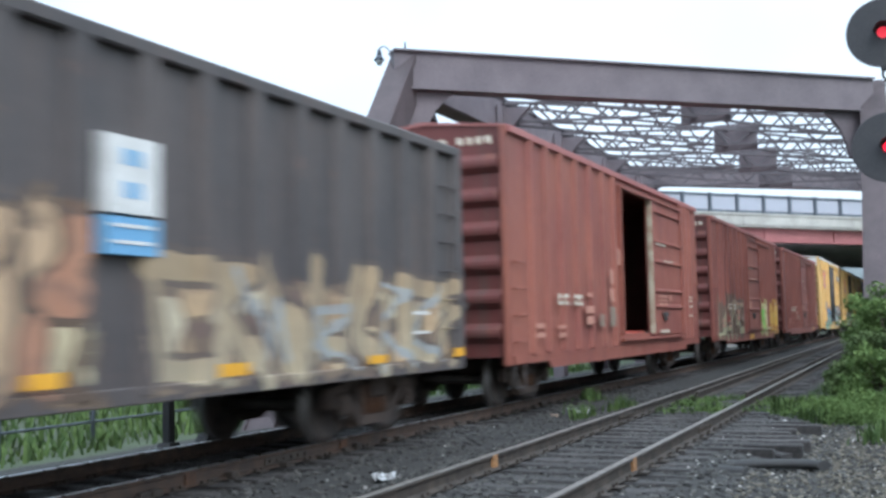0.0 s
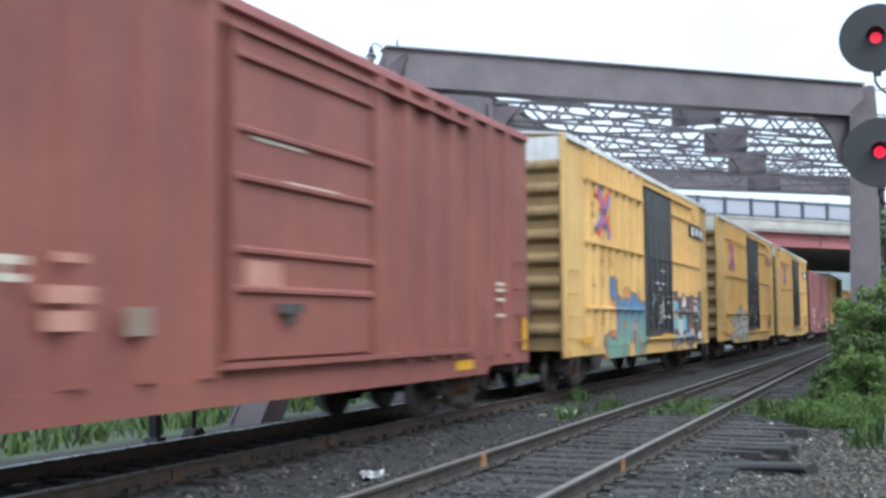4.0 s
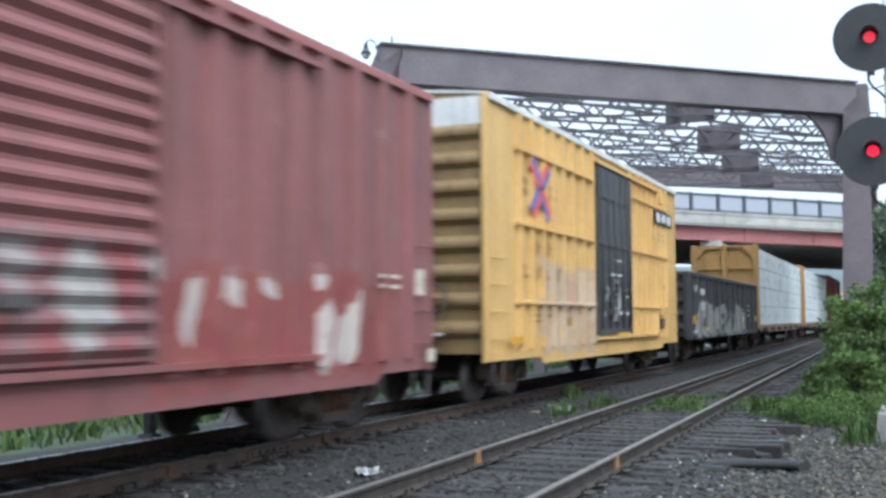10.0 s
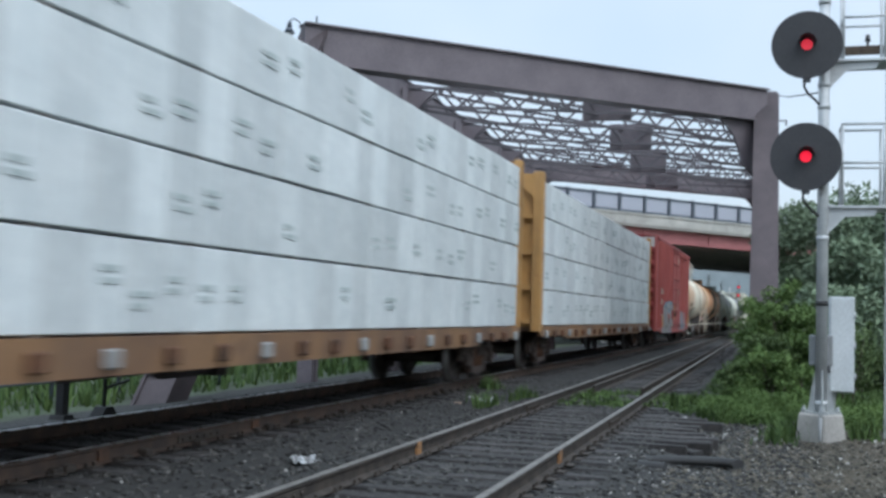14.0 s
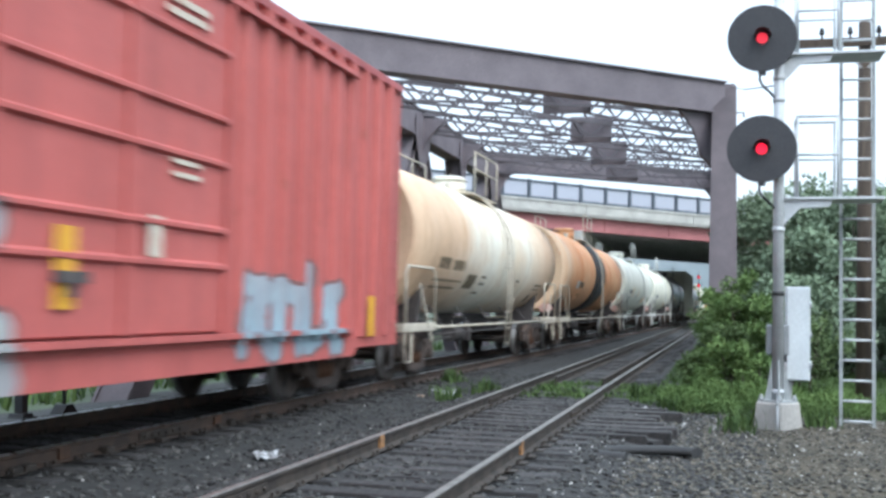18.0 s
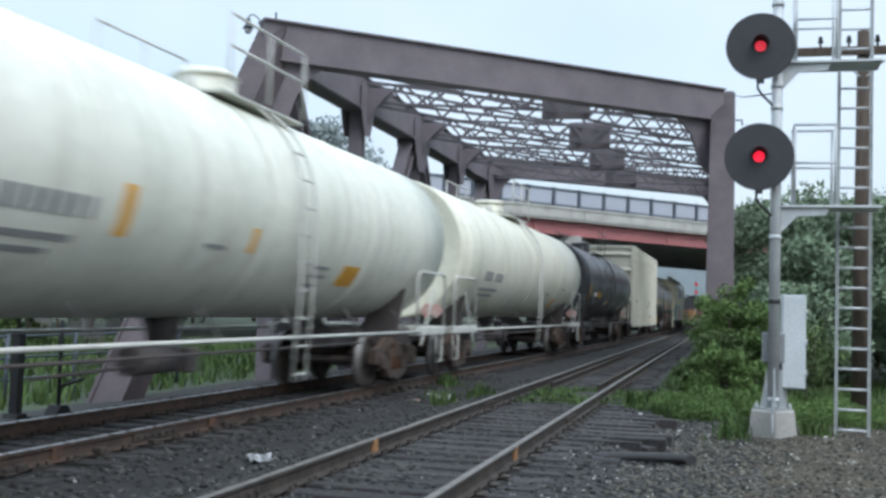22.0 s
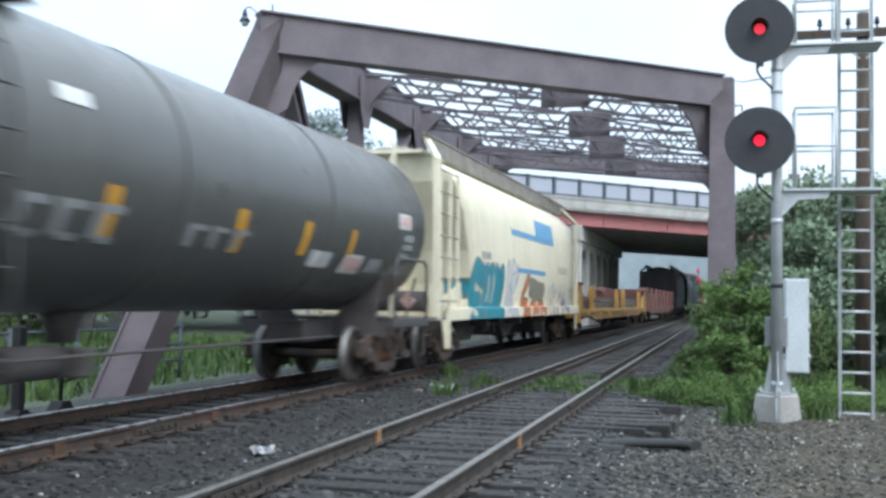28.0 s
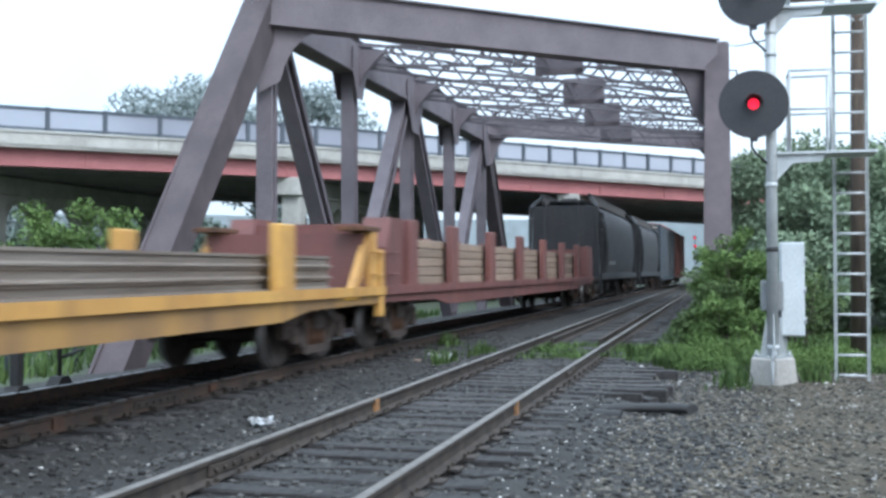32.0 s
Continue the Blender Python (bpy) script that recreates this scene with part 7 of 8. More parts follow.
TEAL, TEAL_EDGE = (0.035, 0.27, 0.34), (0.04, 0.09, 0.12)
P_H21 = car_paint("cream_hopper", (0.78, 0.72, 0.54), (0.71, 0.65, 0.48), 0.10, 0.2, 0.5, seed=61, grime=(0.36, 0.30, 0.22), rust_col=(0.42, 0.32, 0.22), strokes=[
    (TEAL, TEAL, 0.27, TEAL_EDGE, 0.05, [[(4.5, 1.92), (3.95, 2.0), (3.6, 1.7), (3.8, 1.45), (4.3, 1.3), (4.3, 0.95), (3.6, 0.82)], [(4.95, 0.8), (4.95, 1.95)], [(5.5, 1.95), (5.5, 0.9)], [(6.05, 1.95), (6.05, 1.0), (6.55, 1.0), (6.6, 1.95)]]),
    ((0.66, 0.62, 0.48), (0.70, 0.66, 0.52), 0.07, None, 0, [[(3.95, 1.66), (4.2, 1.62)], [(3.7, 1.12), (4.0, 1.08)], [(5.22, 1.9), (5.2, 1.4)], [(5.75, 1.95), (5.7, 1.35)]]),
    ((0.34, 0.10, 0.08), (0.34, 0.10, 0.08), 0.06, None, 0, [[(4.65, 0.75), (4.7, 1.05)]]),
    ((0.62, 0.62, 0.66), (0.70, 0.70, 0.70), 0.15, (0.10, 0.10, 0.15), 0.06, [[(7.35, 2.15), (7.5, 1.5), (7.3, 0.85)], [(8.45, 2.1), (7.75, 1.45), (8.55, 0.8)], [(7.9, 2.2), (7.95, 1.1)]]),
    ((0.20, 0.18, 0.15), (0.24, 0.22, 0.17), 0.28, None, 0, [[(10.4, 1.75), (12.4, 1.6)]]),
    ((0.62, 0.19, 0.06), (0.55, 0.20, 0.09), 0.13, (0.14, 0.08, 0.07), 0.05, [[(10.0, 2.0), (9.4, 1.5), (9.45, 0.95), (10.2, 0.9), (10.15, 1.3), (9.5, 1.3)], [(10.8, 0.85), (10.9, 1.25), (11.5, 1.2), (11.4, 0.85)], [(12.0, 0.85), (12.0, 1.25), (12.7, 1.2), (12.6, 0.85)]]),
    ((0.16, 0.13, 0.22), (0.12, 0.11, 0.16), 0.05, None, 0, [[(13.5, 1.8), (13.4, 0.9)], [(14.2, 1.9), (13.9, 1.2), (14.5, 0.85)], [(15.6, 1.7), (15.8, 1.0), (16.6, 1.4), (17.2, 0.95)]])], regions=[
    (13.6, 18.2, 0.85, 1.9, [(0.76, 0.70, 0.52), (0.74, 0.68, 0.50), (0.22, 0.16, 0.30), (0.76, 0.70, 0.52), (0.34, 0.30, 0.28), (0.74, 0.68, 0.50), (0.48, 0.58, 0.60)], (0.66, 0.60, 0.46), 0.5, 21.0)])
TRIM_HOP = rough_mat("weathered_roof_walk", (0.34, 0.31, 0.26), (0.22, 0.20, 0.17), 2, 30, 0.8)
c21 = hopper(375.0, 19.7, 4.62, "cream covered hopper with blue emblem and bright sprayed lettering", P_H21, TRIM_HOP, front=0.95)
def hull_x(z):
    """The bulge of the hopper's side at a height."""
    pts = [(1.02, 1.37), (1.25, 1.39), (1.7, 1.47), (2.4, 1.50), (3.2, 1.47), (3.8, 1.37), (4.2, 1.0)]
    for (za, xa), (zb, xb) in zip(pts, pts[1:]):
        if z <= zb:
            return xa + (xb - xa) * (z - za) / (zb - za)
    return 1.0


def hull_mark(car, mat, name, y0, y1, z0, z1, label=""):
    """A painted shape that lies on the curved side."""
    b = bm_new()
    zs = [z0] + [z for z in (1.25, 1.7, 2.4, 3.2) if z0 < z < z1] + [z1]
    prism(b, [(hull_x(z) + 0.008, z) for z in zs] + [(hull_x(z) - 0.02, z) for z in reversed(zs)], "y", y0, y1)
    part(name, b, mat, car, label)


hull_mark(c21, SKY_BLUE, "emblem", 7.7, 11.1, 3.02, 3.17, "blue emblem stroke")
hull_mark(c21, SKY_BLUE, "emblem", 11.1, 14.0, 3.02, 3.62, "blue emblem block")
hull_mark(c21, SKY_BLUE, "emblem", 8.5, 12.6, 2.1, 2.22, "blue emblem stroke")
for q in ((4.4, 4.6), (4.7, 4.9), (5.0, 5.25)):
    hull_mark(c21, GREY_MARK, "lettering", *q, 2.30, 2.46)
for z in (2.24, 2.32, 2.40):
    hull_mark(c21, GREY_MARK, "lettering", 14.9, 16.7, z, z + 0.025)
P_H24 = car_paint("black_hopper", (0.035, 0.036, 0.04), (0.028, 0.028, 0.03), 0.2, 0.3, seed=62)
c24 = hopper(452.4, 17.5, 4.5, "black covered hopper with grey lettering", P_H24, TRIM_DARK, closed=True)
for q in ((4.6, 5.6), (5.9, 7.0)):
    hull_mark(c24, GREY_MARK, "lettering", *q, 1.6, 1.75)
c25 = hopper(471.5, 17.5, 4.45, "plain black covered hopper with weathered sides", P_H24, TRIM_DARK, closed=True)
c26 = boxcar(491.0, 16.0, 4.75, "dull grey-blue boxcar with a black door", car_paint("grey_blue_paint", (0.06, 0.075, 0.09), (0.05, 0.062, 0.075), seed=63), car_paint("grey_blue_end", (0.05, 0.06, 0.07), (0.04, 0.05, 0.06)), ROOF_RED, RED_RIBS, (6.6, 9.8), BLACK_DOOR)
c27 = boxcar(509.0, 16.0, 4.75, "plain rust-red boxcar at the rear", P_C4, RED_END, ROOF_RED, RED_RIBS, (6.6, 9.8), P_C4)

# ---- flat cars with steel and planks ----
P_F22 = car_paint("yellow_flatcar_paint", (0.56, 0.32, 0.08), (0.42, 0.22, 0.06), 0.55, 0.5, seed=71, grime=(0.16, 0.09, 0.05), rust_col=(0.20, 0.10, 0.055))
P_F23 = car_paint("brown_flatcar_paint", (0.17, 0.065, 0.055), (0.13, 0.055, 0.05), 0.3, 0.3, seed=72)
STEEL_LOAD = rough_mat("bare_steel_load", (0.26, 0.225, 0.19), (0.16, 0.125, 0.10), 2, 30, 0.7, 0.2, 0.2, 0.15, (1, 0.1, 1))
PLANK = rough_mat("stacked_plank", (0.30, 0.22, 0.16), (0.22, 0.16, 0.12), 2, 20, 0.85, 0, 0.3, 0.2, (3, 0.3, 3))


def flat_car(s0, L, label, paint, stakes, stake_h, end_h, sill_z=(0.70, 1.10), sill_paint=None, brackets=False):
    car = car_base("flat_car", s0, L, label, "flat car", sill=(0.6, 1.0))
    X = 1.45
    b = bm_new()
    box(b, -X + 0.05, X - 0.05, 0, L, 1.0, 1.09)
    part("deck", b, INSIDE, car, "worn wooden deck")
    for s in (-1, 1):
        b = bm_new()
        prism(b, [(0.0, 0.84), (0.0, sill_z[1]), (L, sill_z[1]), (L, 0.84), (L - 3.2, 0.82), (L - 4.2, sill_z[0]), (4.2, sill_z[0]), (3.2, 0.82)], "x", *sorted((s * (X - 0.06), s * X)))
        part("side_sill", b, sill_paint or paint, car)
        b = bm_new()
        box(b, *sorted((s * X, s * (X + 0.06))), 0, L, sill_z[1] - 0.13, sill_z[1] + 0.01)
        part("sill_flange", b, paint, car)
        for y in stakes:
            yy = y if s > 0 else y + 0.9
            b = bm_new()
            box(b, *sorted((s * (X - 0.10), s * (X + 0.05))), yy - 0.26, yy + 0.26, sill_z[1] - 0.12, sill_z[1] + stake_h, bevel=0.02)
            part("stake", b, paint, car, "steel side stake")
    for y, out in ((0.0, -1), (L, 1)):
        b = bm_new()
        box(b, -1.35, 1.35, *sorted((y - out * 0.35, y - out * 0.75)), 1.09, end_h - 0.1)
        part("end_bulkhead", b, P_F23, car, "brown low end bulkhead")
        for s in (-1, 1):
            b = bm_new()
            if not brackets:
                prism(b, [(y - out * 0.1, 1.05), (y - out * 1.0, 1.05), (y - out * 1.0, end_h), (y - out * 0.35, end_h), (y - out * 0.1, end_h - 0.5)], "x", *sorted((s * 0.98, s * 1.46)))
                part("end_block", b, paint, car)
                continue
            box(b, *sorted((s * 1.10, s * 1.46)), *sorted((y - out * 0.30, y - out * 0.62)), 1.05, end_h, bevel=0.03)
            part("end_post", b, paint, car)
            b = bm_new()
            prism(b, [(y - out * 0.60, end_h - 0.12), (y - out * 0.60, end_h - 0.38), (y - out * 1.12, 1.05), (y - out * 1.38, 1.05)], "x", *sorted((s * 1.30, s * 1.42)))
            part("end_brace", b, paint, car)
            b = bm_new()
            box(b, *sorted((s * 1.02, s * 1.48)), *sorted((y - out * 0.22, y - out * 1.0)), end_h - 0.07, end_h + 0.01, bevel=0.01)
            part("end_cap", b, RUSTY, car, "rusty cap plate")
            b = bm_new()
            box(b, *sorted((s * 1.36, s * 1.49)), *sorted((y - out * 0.02, y - out * 0.24)), 0.62, end_h - 0.35, bevel=0.02)
            part("end_plate", b, paint, car)
        rungs(car, X, *((0.15, 0.6) if out < 0 else (L - 0.6, L - 0.15)), [1.3, 1.65], paint)
        b = bm_new()
        box(b, -1.4, 1.4, *sorted((y, y - out * 0.2)), 0.8, 1.1)
        part("end_sill", b, paint, car)
    return car


c22 = flat_car(395.5, 27.5, "yellow flat car with side stakes carrying steel rails", P_F22, [3.6, 12.25, 15.1, 23.4], 0.86, 2.05, brackets=True, sill_paint=car_paint("rusted_ochre_sill", (0.44, 0.25, 0.07), (0.20, 0.12, 0.06), 0.6, 0.5, seed=73, grime=(0.12, 0.075, 0.05), rust_col=(0.14, 0.08, 0.05)))
bars(c22, YELLOW_TAPE, [(2.2, 2.8, 0.86, 1.02), (9.0, 9.7, 0.84, 0.98), (6.0, 6.5, 0.84, 0.98), (15.0, 15.7, 0.9, 1.02), (25.6, 26.3, 0.92, 1.04)], 1.46, "reflector")
load = thing("steel_load", pose(XM, 395.5, 0), "bundles of bare steel rails on a flat car", "steel load")
CARS.append((load, 395.5, 27.5))
for row in range(7):
    for tier in range(3):
        b = bm_new()
        x = -1.2 + 0.4 * row
        z = 1.09 + 0.16 * tier
        prism(b, [(x - 0.07, z), (x + 0.07, z), (x + 0.07, z + 0.02), (x + 0.012, z + 0.04), (x + 0.012, z + 0.11), (x + 0.038, z + 0.125), (x + 0.038, z + 0.158), (x - 0.038, z + 0.158), (x - 0.038, z + 0.125), (x - 0.012, z + 0.11), (x - 0.012, z + 0.04), (x - 0.07, z + 0.02)], "y", 1.25 + 0.05 * tier, 26.2 - 0.1 * row)
        part("steel_rail", b, STEEL_LOAD, load)
c23 = flat_car(423.9, 26.6, "brown flat car with stakes carrying stacked planks", P_F23, [1.6, 4.6, 8.2, 11.8, 15.4, 19.0, 22.4, 25.0], 1.15, 2.25)
load = thing("plank_load", pose(XM, 423.9, 0), "stacks of sawn planks on a brown flat car", "timber load")
CARS.append((load, 423.9, 26.6))
for stack in range(6):
    for tier in range(5):
        b = bm_new()
        box(b, -1.2, 1.28, 1.9 + 3.75 * stack, 5.3 + 3.75 * stack, 1.10 + 0.17 * tier, 1.255 + 0.17 * tier, bevel=0.01)
        part("plank_layer", b, PLANK, load)


# ---- the colour-light signal with its ladder ----
WHITE_METAL = rough_mat("pale_painted_metal", (0.66, 0.70, 0.72), (0.56, 0.60, 0.62), 1.5, 30, 0.55, 0.0, 0.1)
MX, MY = 3.56, 15.05
signal = thing("railway_signal", pose(MX, MY, 0), "two-headed railway signal showing red on a galvanised mast", "signal")
b = bm_new()
tube(b, (0, 0, 0.1), (0, 0, 7.6), 0.080, 18, 0.074)
part("mast", b, GALV, signal, "galvanised pipe mast")
for z in (0.20, 1.62, 2.55, 4.46, 4.78, 6.0):
    b = bm_new()
    tube(b, (0, 0, z), (0, 0, z + 0.07), 0.088, 18)
    part("mast_collar", b, GALV if z != 1.62 else BLACK_MARK, signal)
b = bm_new()
box(b, -0.26, 0.26, -0.26, 0.26, -0.44, 0.09, bevel=0.025)
for v in b.verts:
    if v.co.z > -0.1:
        v.co.x *= 0.86
        v.co.y *= 0.86
b.transform(Matrix.Rotation(math.radians(50), 4, "Z"))
part("foundation", b, CONCRETE, signal, "tapered grey concrete foundation")
b = bm_new()
box(b, -0.2, 0.2, -0.2, 0.2, 0.09, 0.115)
b.transform(Matrix.Rotation(math.radians(50), 4, "Z"))
part("base_plate", b, GALV_SHADED, signal)
for k in range(4):
    a = math.radians(50 + 45 + 90 * k)
    d = Vector((math.cos(a), math.sin(a), 0))
    b = bm_new()
    tube(b, d * 0.23 + Vector((0, 0, 0.09)), d * 0.23 + Vector((0, 0, 0.19)), 0.02, 6)
    tube(b, d * 0.23 + Vector((0, 0, 0.115)), d * 0.23 + Vector((0, 0, 0.15)), 0.034, 6)
    part("anchor_bolt", b, GALV_SHADED, signal)
    b = bm_new()
    n = Vector((-d.y, d.x, 0)) * 0.010
    q = [d * 0.07 + Vector((0, 0, 0.115)), d * 0.19 + Vector((0, 0, 0.115)), d * 0.15 + Vector((0, 0, 0.30)), d * 0.085 + Vector((0, 0, 0.70))]
    va, vb = [b.verts.new(p + n) for p in q], [b.verts.new(p - n) for p in q]
    b.faces.new(va), b.faces.new(vb[::-1])
    for i in range(4):
        b.faces.new((va[i], vb[i], vb[(i + 1) % 4], va[(i + 1) % 4]))
    part("base_gusset", b, GALV_SHADED, signal)
b = bm_new()
tube(b, (-0.03, -0.39, -0.42), (-0.02, -0.33, 0.06), 0.022, 10)
tube(b, (-0.02, -0.33, 0.06), (0.0, -0.07, 0.20), 0.022, 10)
part("conduit", b, BOX_GREY, signal, "grey cable conduit down the foundation")
for zc in (5.36, 3.74):
    b = bm_new()
    hx, hy = -0.25, -0.24
    n = 48
    rings = []
    for r, y in ((0.485, 0.015), (0.49, 0.0), (0.49, -0.012), (0.482, -0.016), (0.14, -0.016)):
        rings.append([b.verts.new((hx + r * math.cos(2 * math.pi * k / n), hy + y, zc + r * math.sin(2 * math.pi * k / n))) for k in range(n)])
    for i in range(4):
        for k in range(n):
            f = b.faces.new((rings[i][k], rings[i][(k + 1) % n], rings[i + 1][(k + 1) % n], rings[i + 1][k]))
    b.faces.new(rings[0])
    b.faces.new(rings[-1][::-1])
    head = part("signal_head", b, SIGNAL_BLACK, signal, "round black signal head")
    b = bm_new()
    tube(b, (hx, hy + 0.02, zc), (hx, hy + 0.36, zc), 0.22, 20, 0.17)
    part("lamp_housing", b, SIGNAL_BLACK, head)
    b = bm_new()
    tube(b, (hx, hy + 0.0, zc), (hx, hy - 0.03, zc), 0.078, 24)
    part("red_lens", b, RED_GLOW if zc < 5 else DIM_RED_GLOW, head, "glowing red lens")
    b = bm_new()
    m = 14
    ra, rb = [], []
    for k in range(m + 1):
        a = math.pi * (0.05 + 0.9 * k / m)
        for dst, y, rr in ((ra, -0.02, 0.125), (rb, -0.24, 0.115)):
            dst.append((b.verts.new((hx + rr * math.cos(a), hy + y, zc + rr * math.sin(a))), b.verts.new((hx + (rr + 0.008) * math.cos(a), hy + y, zc + (rr + 0.008) * math.sin(a)))))
    for k in range(m):
        b.faces.new((ra[k][0], ra[k + 1][0], rb[k + 1][0], rb[k][0]))
        b.faces.new((ra[k][1], rb[k][1], rb[k + 1][1], ra[k + 1][1]))
        b.faces.new((rb[k][0], rb[k + 1][0], rb[k + 1][1], rb[k][1]))
    part("lens_hood", b, SIGNAL_BLACK, head)
    b = bm_new()
    box(b, hx, 0.02, hy + 0.10, 0.06, zc - 0.06, zc + 0.06, bevel=0.01)
    part("head_bracket", b, GALV, signal)
    b = bm_new()
    pts = [(hx - 0.02, hy + 0.08, zc - 0.46), (hx - 0.03, hy + 0.06, zc - 0.60), (hx + 0.03, hy + 0.08, zc - 0.70), (hx + 0.12, hy + 0.14, zc - 0.77), (-0.06, -0.04, zc - 0.84)]
    pipe(b, pts, 0.018, 8)
    part("cable", b, RUBBER, signal, "black cable looped from head to mast")
    b = bm_new()
    box(b, hx - 0.05, hx + 0.06, hy - 0.01, hy + 0.10, zc - 0.53, zc - 0.44, bevel=0.01)
    part("cable_gland", b, SIGNAL_BLACK, head)
b = bm_new()
box(b, -0.16, 0.16, 0.09, 0.26, 0.76, 1.20, bevel=0.015)
jb = part("junction_box", b, BOX_GREY, signal, "grey junction box behind the mast")
b = bm_new()
box(b, 0.07, 0.13, 0.10, 0.16, 0.66, 0.76, bevel=0.008)
part("cable_entry", b, SIGNAL_BLACK, jb)
# platforms with railings beside the mast
for z in (3.06, 5.18):
    b = bm_new()
    box(b, 0.08, 1.45, -0.05, 0.60, z - 0.04, z, bevel=0.008)
    plat = part("platform", b, GALV, signal, "galvanised grating platform")
    b = bm_new()
    prism(b, [(0.06, z - 0.04), (0.75, z - 0.04), (0.70, z - 0.14), (0.30, z - 0.16), (0.06, z - 0.42)], "y", 0.0, 0.06)
    part("platform_bracket", b, GALV, plat)
    for yy in (0.0, 0.55):
        for xx in (0.26, 0.82):
            b = bm_new()
            tube(b, (xx, yy, z), (xx, yy, z + 1.18), 0.020, 8)
            part("railing_post", b, GALV, plat)
        for zz in (0.62, 1.18):
            b = bm_new()
            tube(b, (0.24, yy, z + zz), (0.84, yy, z + zz), 0.020, 8)
            part("railing_bar", b, GALV, plat)
    for zz in (0.62, 1.18):
        b = bm_new()
        tube(b, (0.26, 0.0, z + zz), (0.26, 0.55, z + zz), 0.020, 8)
        part("railing_bar", b, GALV, plat)
# ladder beside the platforms
ladder = thing("signal_ladder", pose(4.49, 15.8, 0), "tall galvanised steel ladder standing beside the signal", "ladder")
for x in (0.0, 0.46):
    b = bm_new()
    box(b, x - 0.022, x + 0.022, -0.035, 0.035, -0.36, 8.0)
    part("ladder_rail", b, GALV_SHADED, ladder)
for k in range(27):
    b = bm_new()
    z = -0.22 + 0.302 * k
    tube(b, (0.0, 0, z), (0.46, 0, z), 0.019, 8)
    part("ladder_rung", b, GALV, ladder)
# pale cabinet panel behind the mast
cab = thing("equipment_cabinet", pose(3.70, 15.62, 0, 0, 0, 4), "narrow pale aluminium equipment cabinet behind the signal mast", "cabinet")
b = bm_new()
box(b, 0.0, 0.35, 0.02, 0.20, 0.36, 1.77, bevel=0.012)
part("cabinet_body", b, WHITE_METAL, cab)
b = bm_new()
box(b, 0.012, 0.338, 0.0, 0.02, 0.38, 1.75, bevel=0.006)
part("cabinet_door", b, WHITE_METAL, cab)
b = bm_new()
box(b, 0.03, 0.10, 0.08, 0.15, -0.40, 0.36)
part("cabinet_post", b, BOX_GREY, cab)
for z in (0.6, 1.05, 1.5):
    b = bm_new()
    tube(b, (0.352, -0.005, z - 0.05), (0.352, -0.005, z + 0.05), 0.014, 8)
    part("hinge", b, GALV, cab)
# wooden utility pole with crossarm
pole = thing("utility_pole", pose(5.18, 19.0, 0), "dark wooden utility pole with a crossarm", "utility pole")
b = bm_new()
tube(b, (0, 0, -0.5), (0.02, 0, 6.6), 0.145, 14, 0.105)
part("pole_shaft", b, POLE_WOOD, pole)
b = bm_new()
box(b, -1.3, 1.3, -0.16, -0.08, 6.15, 6.30)
part("crossarm", b, POLE_WOOD, pole)
for s in (-1, 1):
    b = bm_new()
    beam(b, (s * 0.05, -0.17, 5.75), (s * 0.5, -0.17, 6.15), 0.04, 0.02)
    part("arm_brace", b, GALV, pole)
for k in range(6):
    b = bm_new()
    x = -1.2 + 0.48 * k
    tube(b, (x, -0.12, 6.30), (x, -0.12, 6.40), 0.02, 6)
    tube(b, (x, -0.12, 6.38), (x, -0.12, 6.50), 0.05, 8, 0.03)
    part("insulator", b, RUBBER, pole)

# far signal lights down the line
far_sig = thing("far_signal", pose(0.0, 112, 0), "distant signal mast showing red lights", "signal")
b = bm_new()
tube(b, (0, 0.2, -0.4), (0, 0.2, 5.0), 0.05, 8)
part("mast", b, GALV, far_sig)
for z in (4.65, 3.8):
    b = bm_new()
    tube(b, (0, 0.1, z), (0, 0.0, z), 0.16, 20)
    hd = part("signal_head", b, SIGNAL_BLACK, far_sig)
    b = bm_new()
    tube(b, (0, 0, z), (0, -0.03, z), 0.12, 16)
    part("red_lens", b, RED_GLOW, hd, "glowing red lens")

# ---- beside the main track: switch stand, post, fence ----
stand = thing("switch_stand", pose(-6.35, 12.3, -0.28), "black iron switch stand on long ties", "switch stand")
b = bm_new()
prism(b, [(-0.2, 0.0), (0.2, 0.0), (0.08, 0.14), (-0.08, 0.14)], "x", -0.10, 0.10)
part("stand_base", b, IRON, stand)
b = bm_new()
tube(b, (0, 0, 0.12), (0, 0, 1.35), 0.03, 8)
part("stand_shaft", b, IRON, stand)
b = bm_new()
tube(b, (0, 0.05, 0.4), (0.1, 0.45, 0.5), 0.025, 8)
part("throw_lever", b, IRON, stand)
post = thing("iron_post", pose(-6.95, 12.15, -0.35), "short dark iron post with a wide foot", "post")
b = bm_new()
box(b, -0.07, 0.07, -0.07, 0.07, 0.05, 1.25, bevel=0.01)
part("post_shaft", b, IRON, post)
b = bm_new()
prism(b, [(-0.14, 0.0), (0.14, 0.0), (0.09, 0.07), (-0.09, 0.07)], "x", -0.12, 0.12)
part("post_foot", b, IRON, post)
fence = thing("pipe_fence", pose(-11.5, 0, -0.85), "dark pipe fence along the field", "fence")
for k in range(14):
    b = bm_new()
    tube(b, (0, -6 + 2.4 * k, -0.1), (0, -6 + 2.4 * k, 1.5), 0.045, 8)
    part("fence_post", b, FENCE, fence)
for z in (0.5, 0.95, 1.4):
    b = bm_new()
    tube(b, (0, -6, z), (0, 25.4, z), 0.028, 8)
    part("fence_rail", b, FENCE, fence)

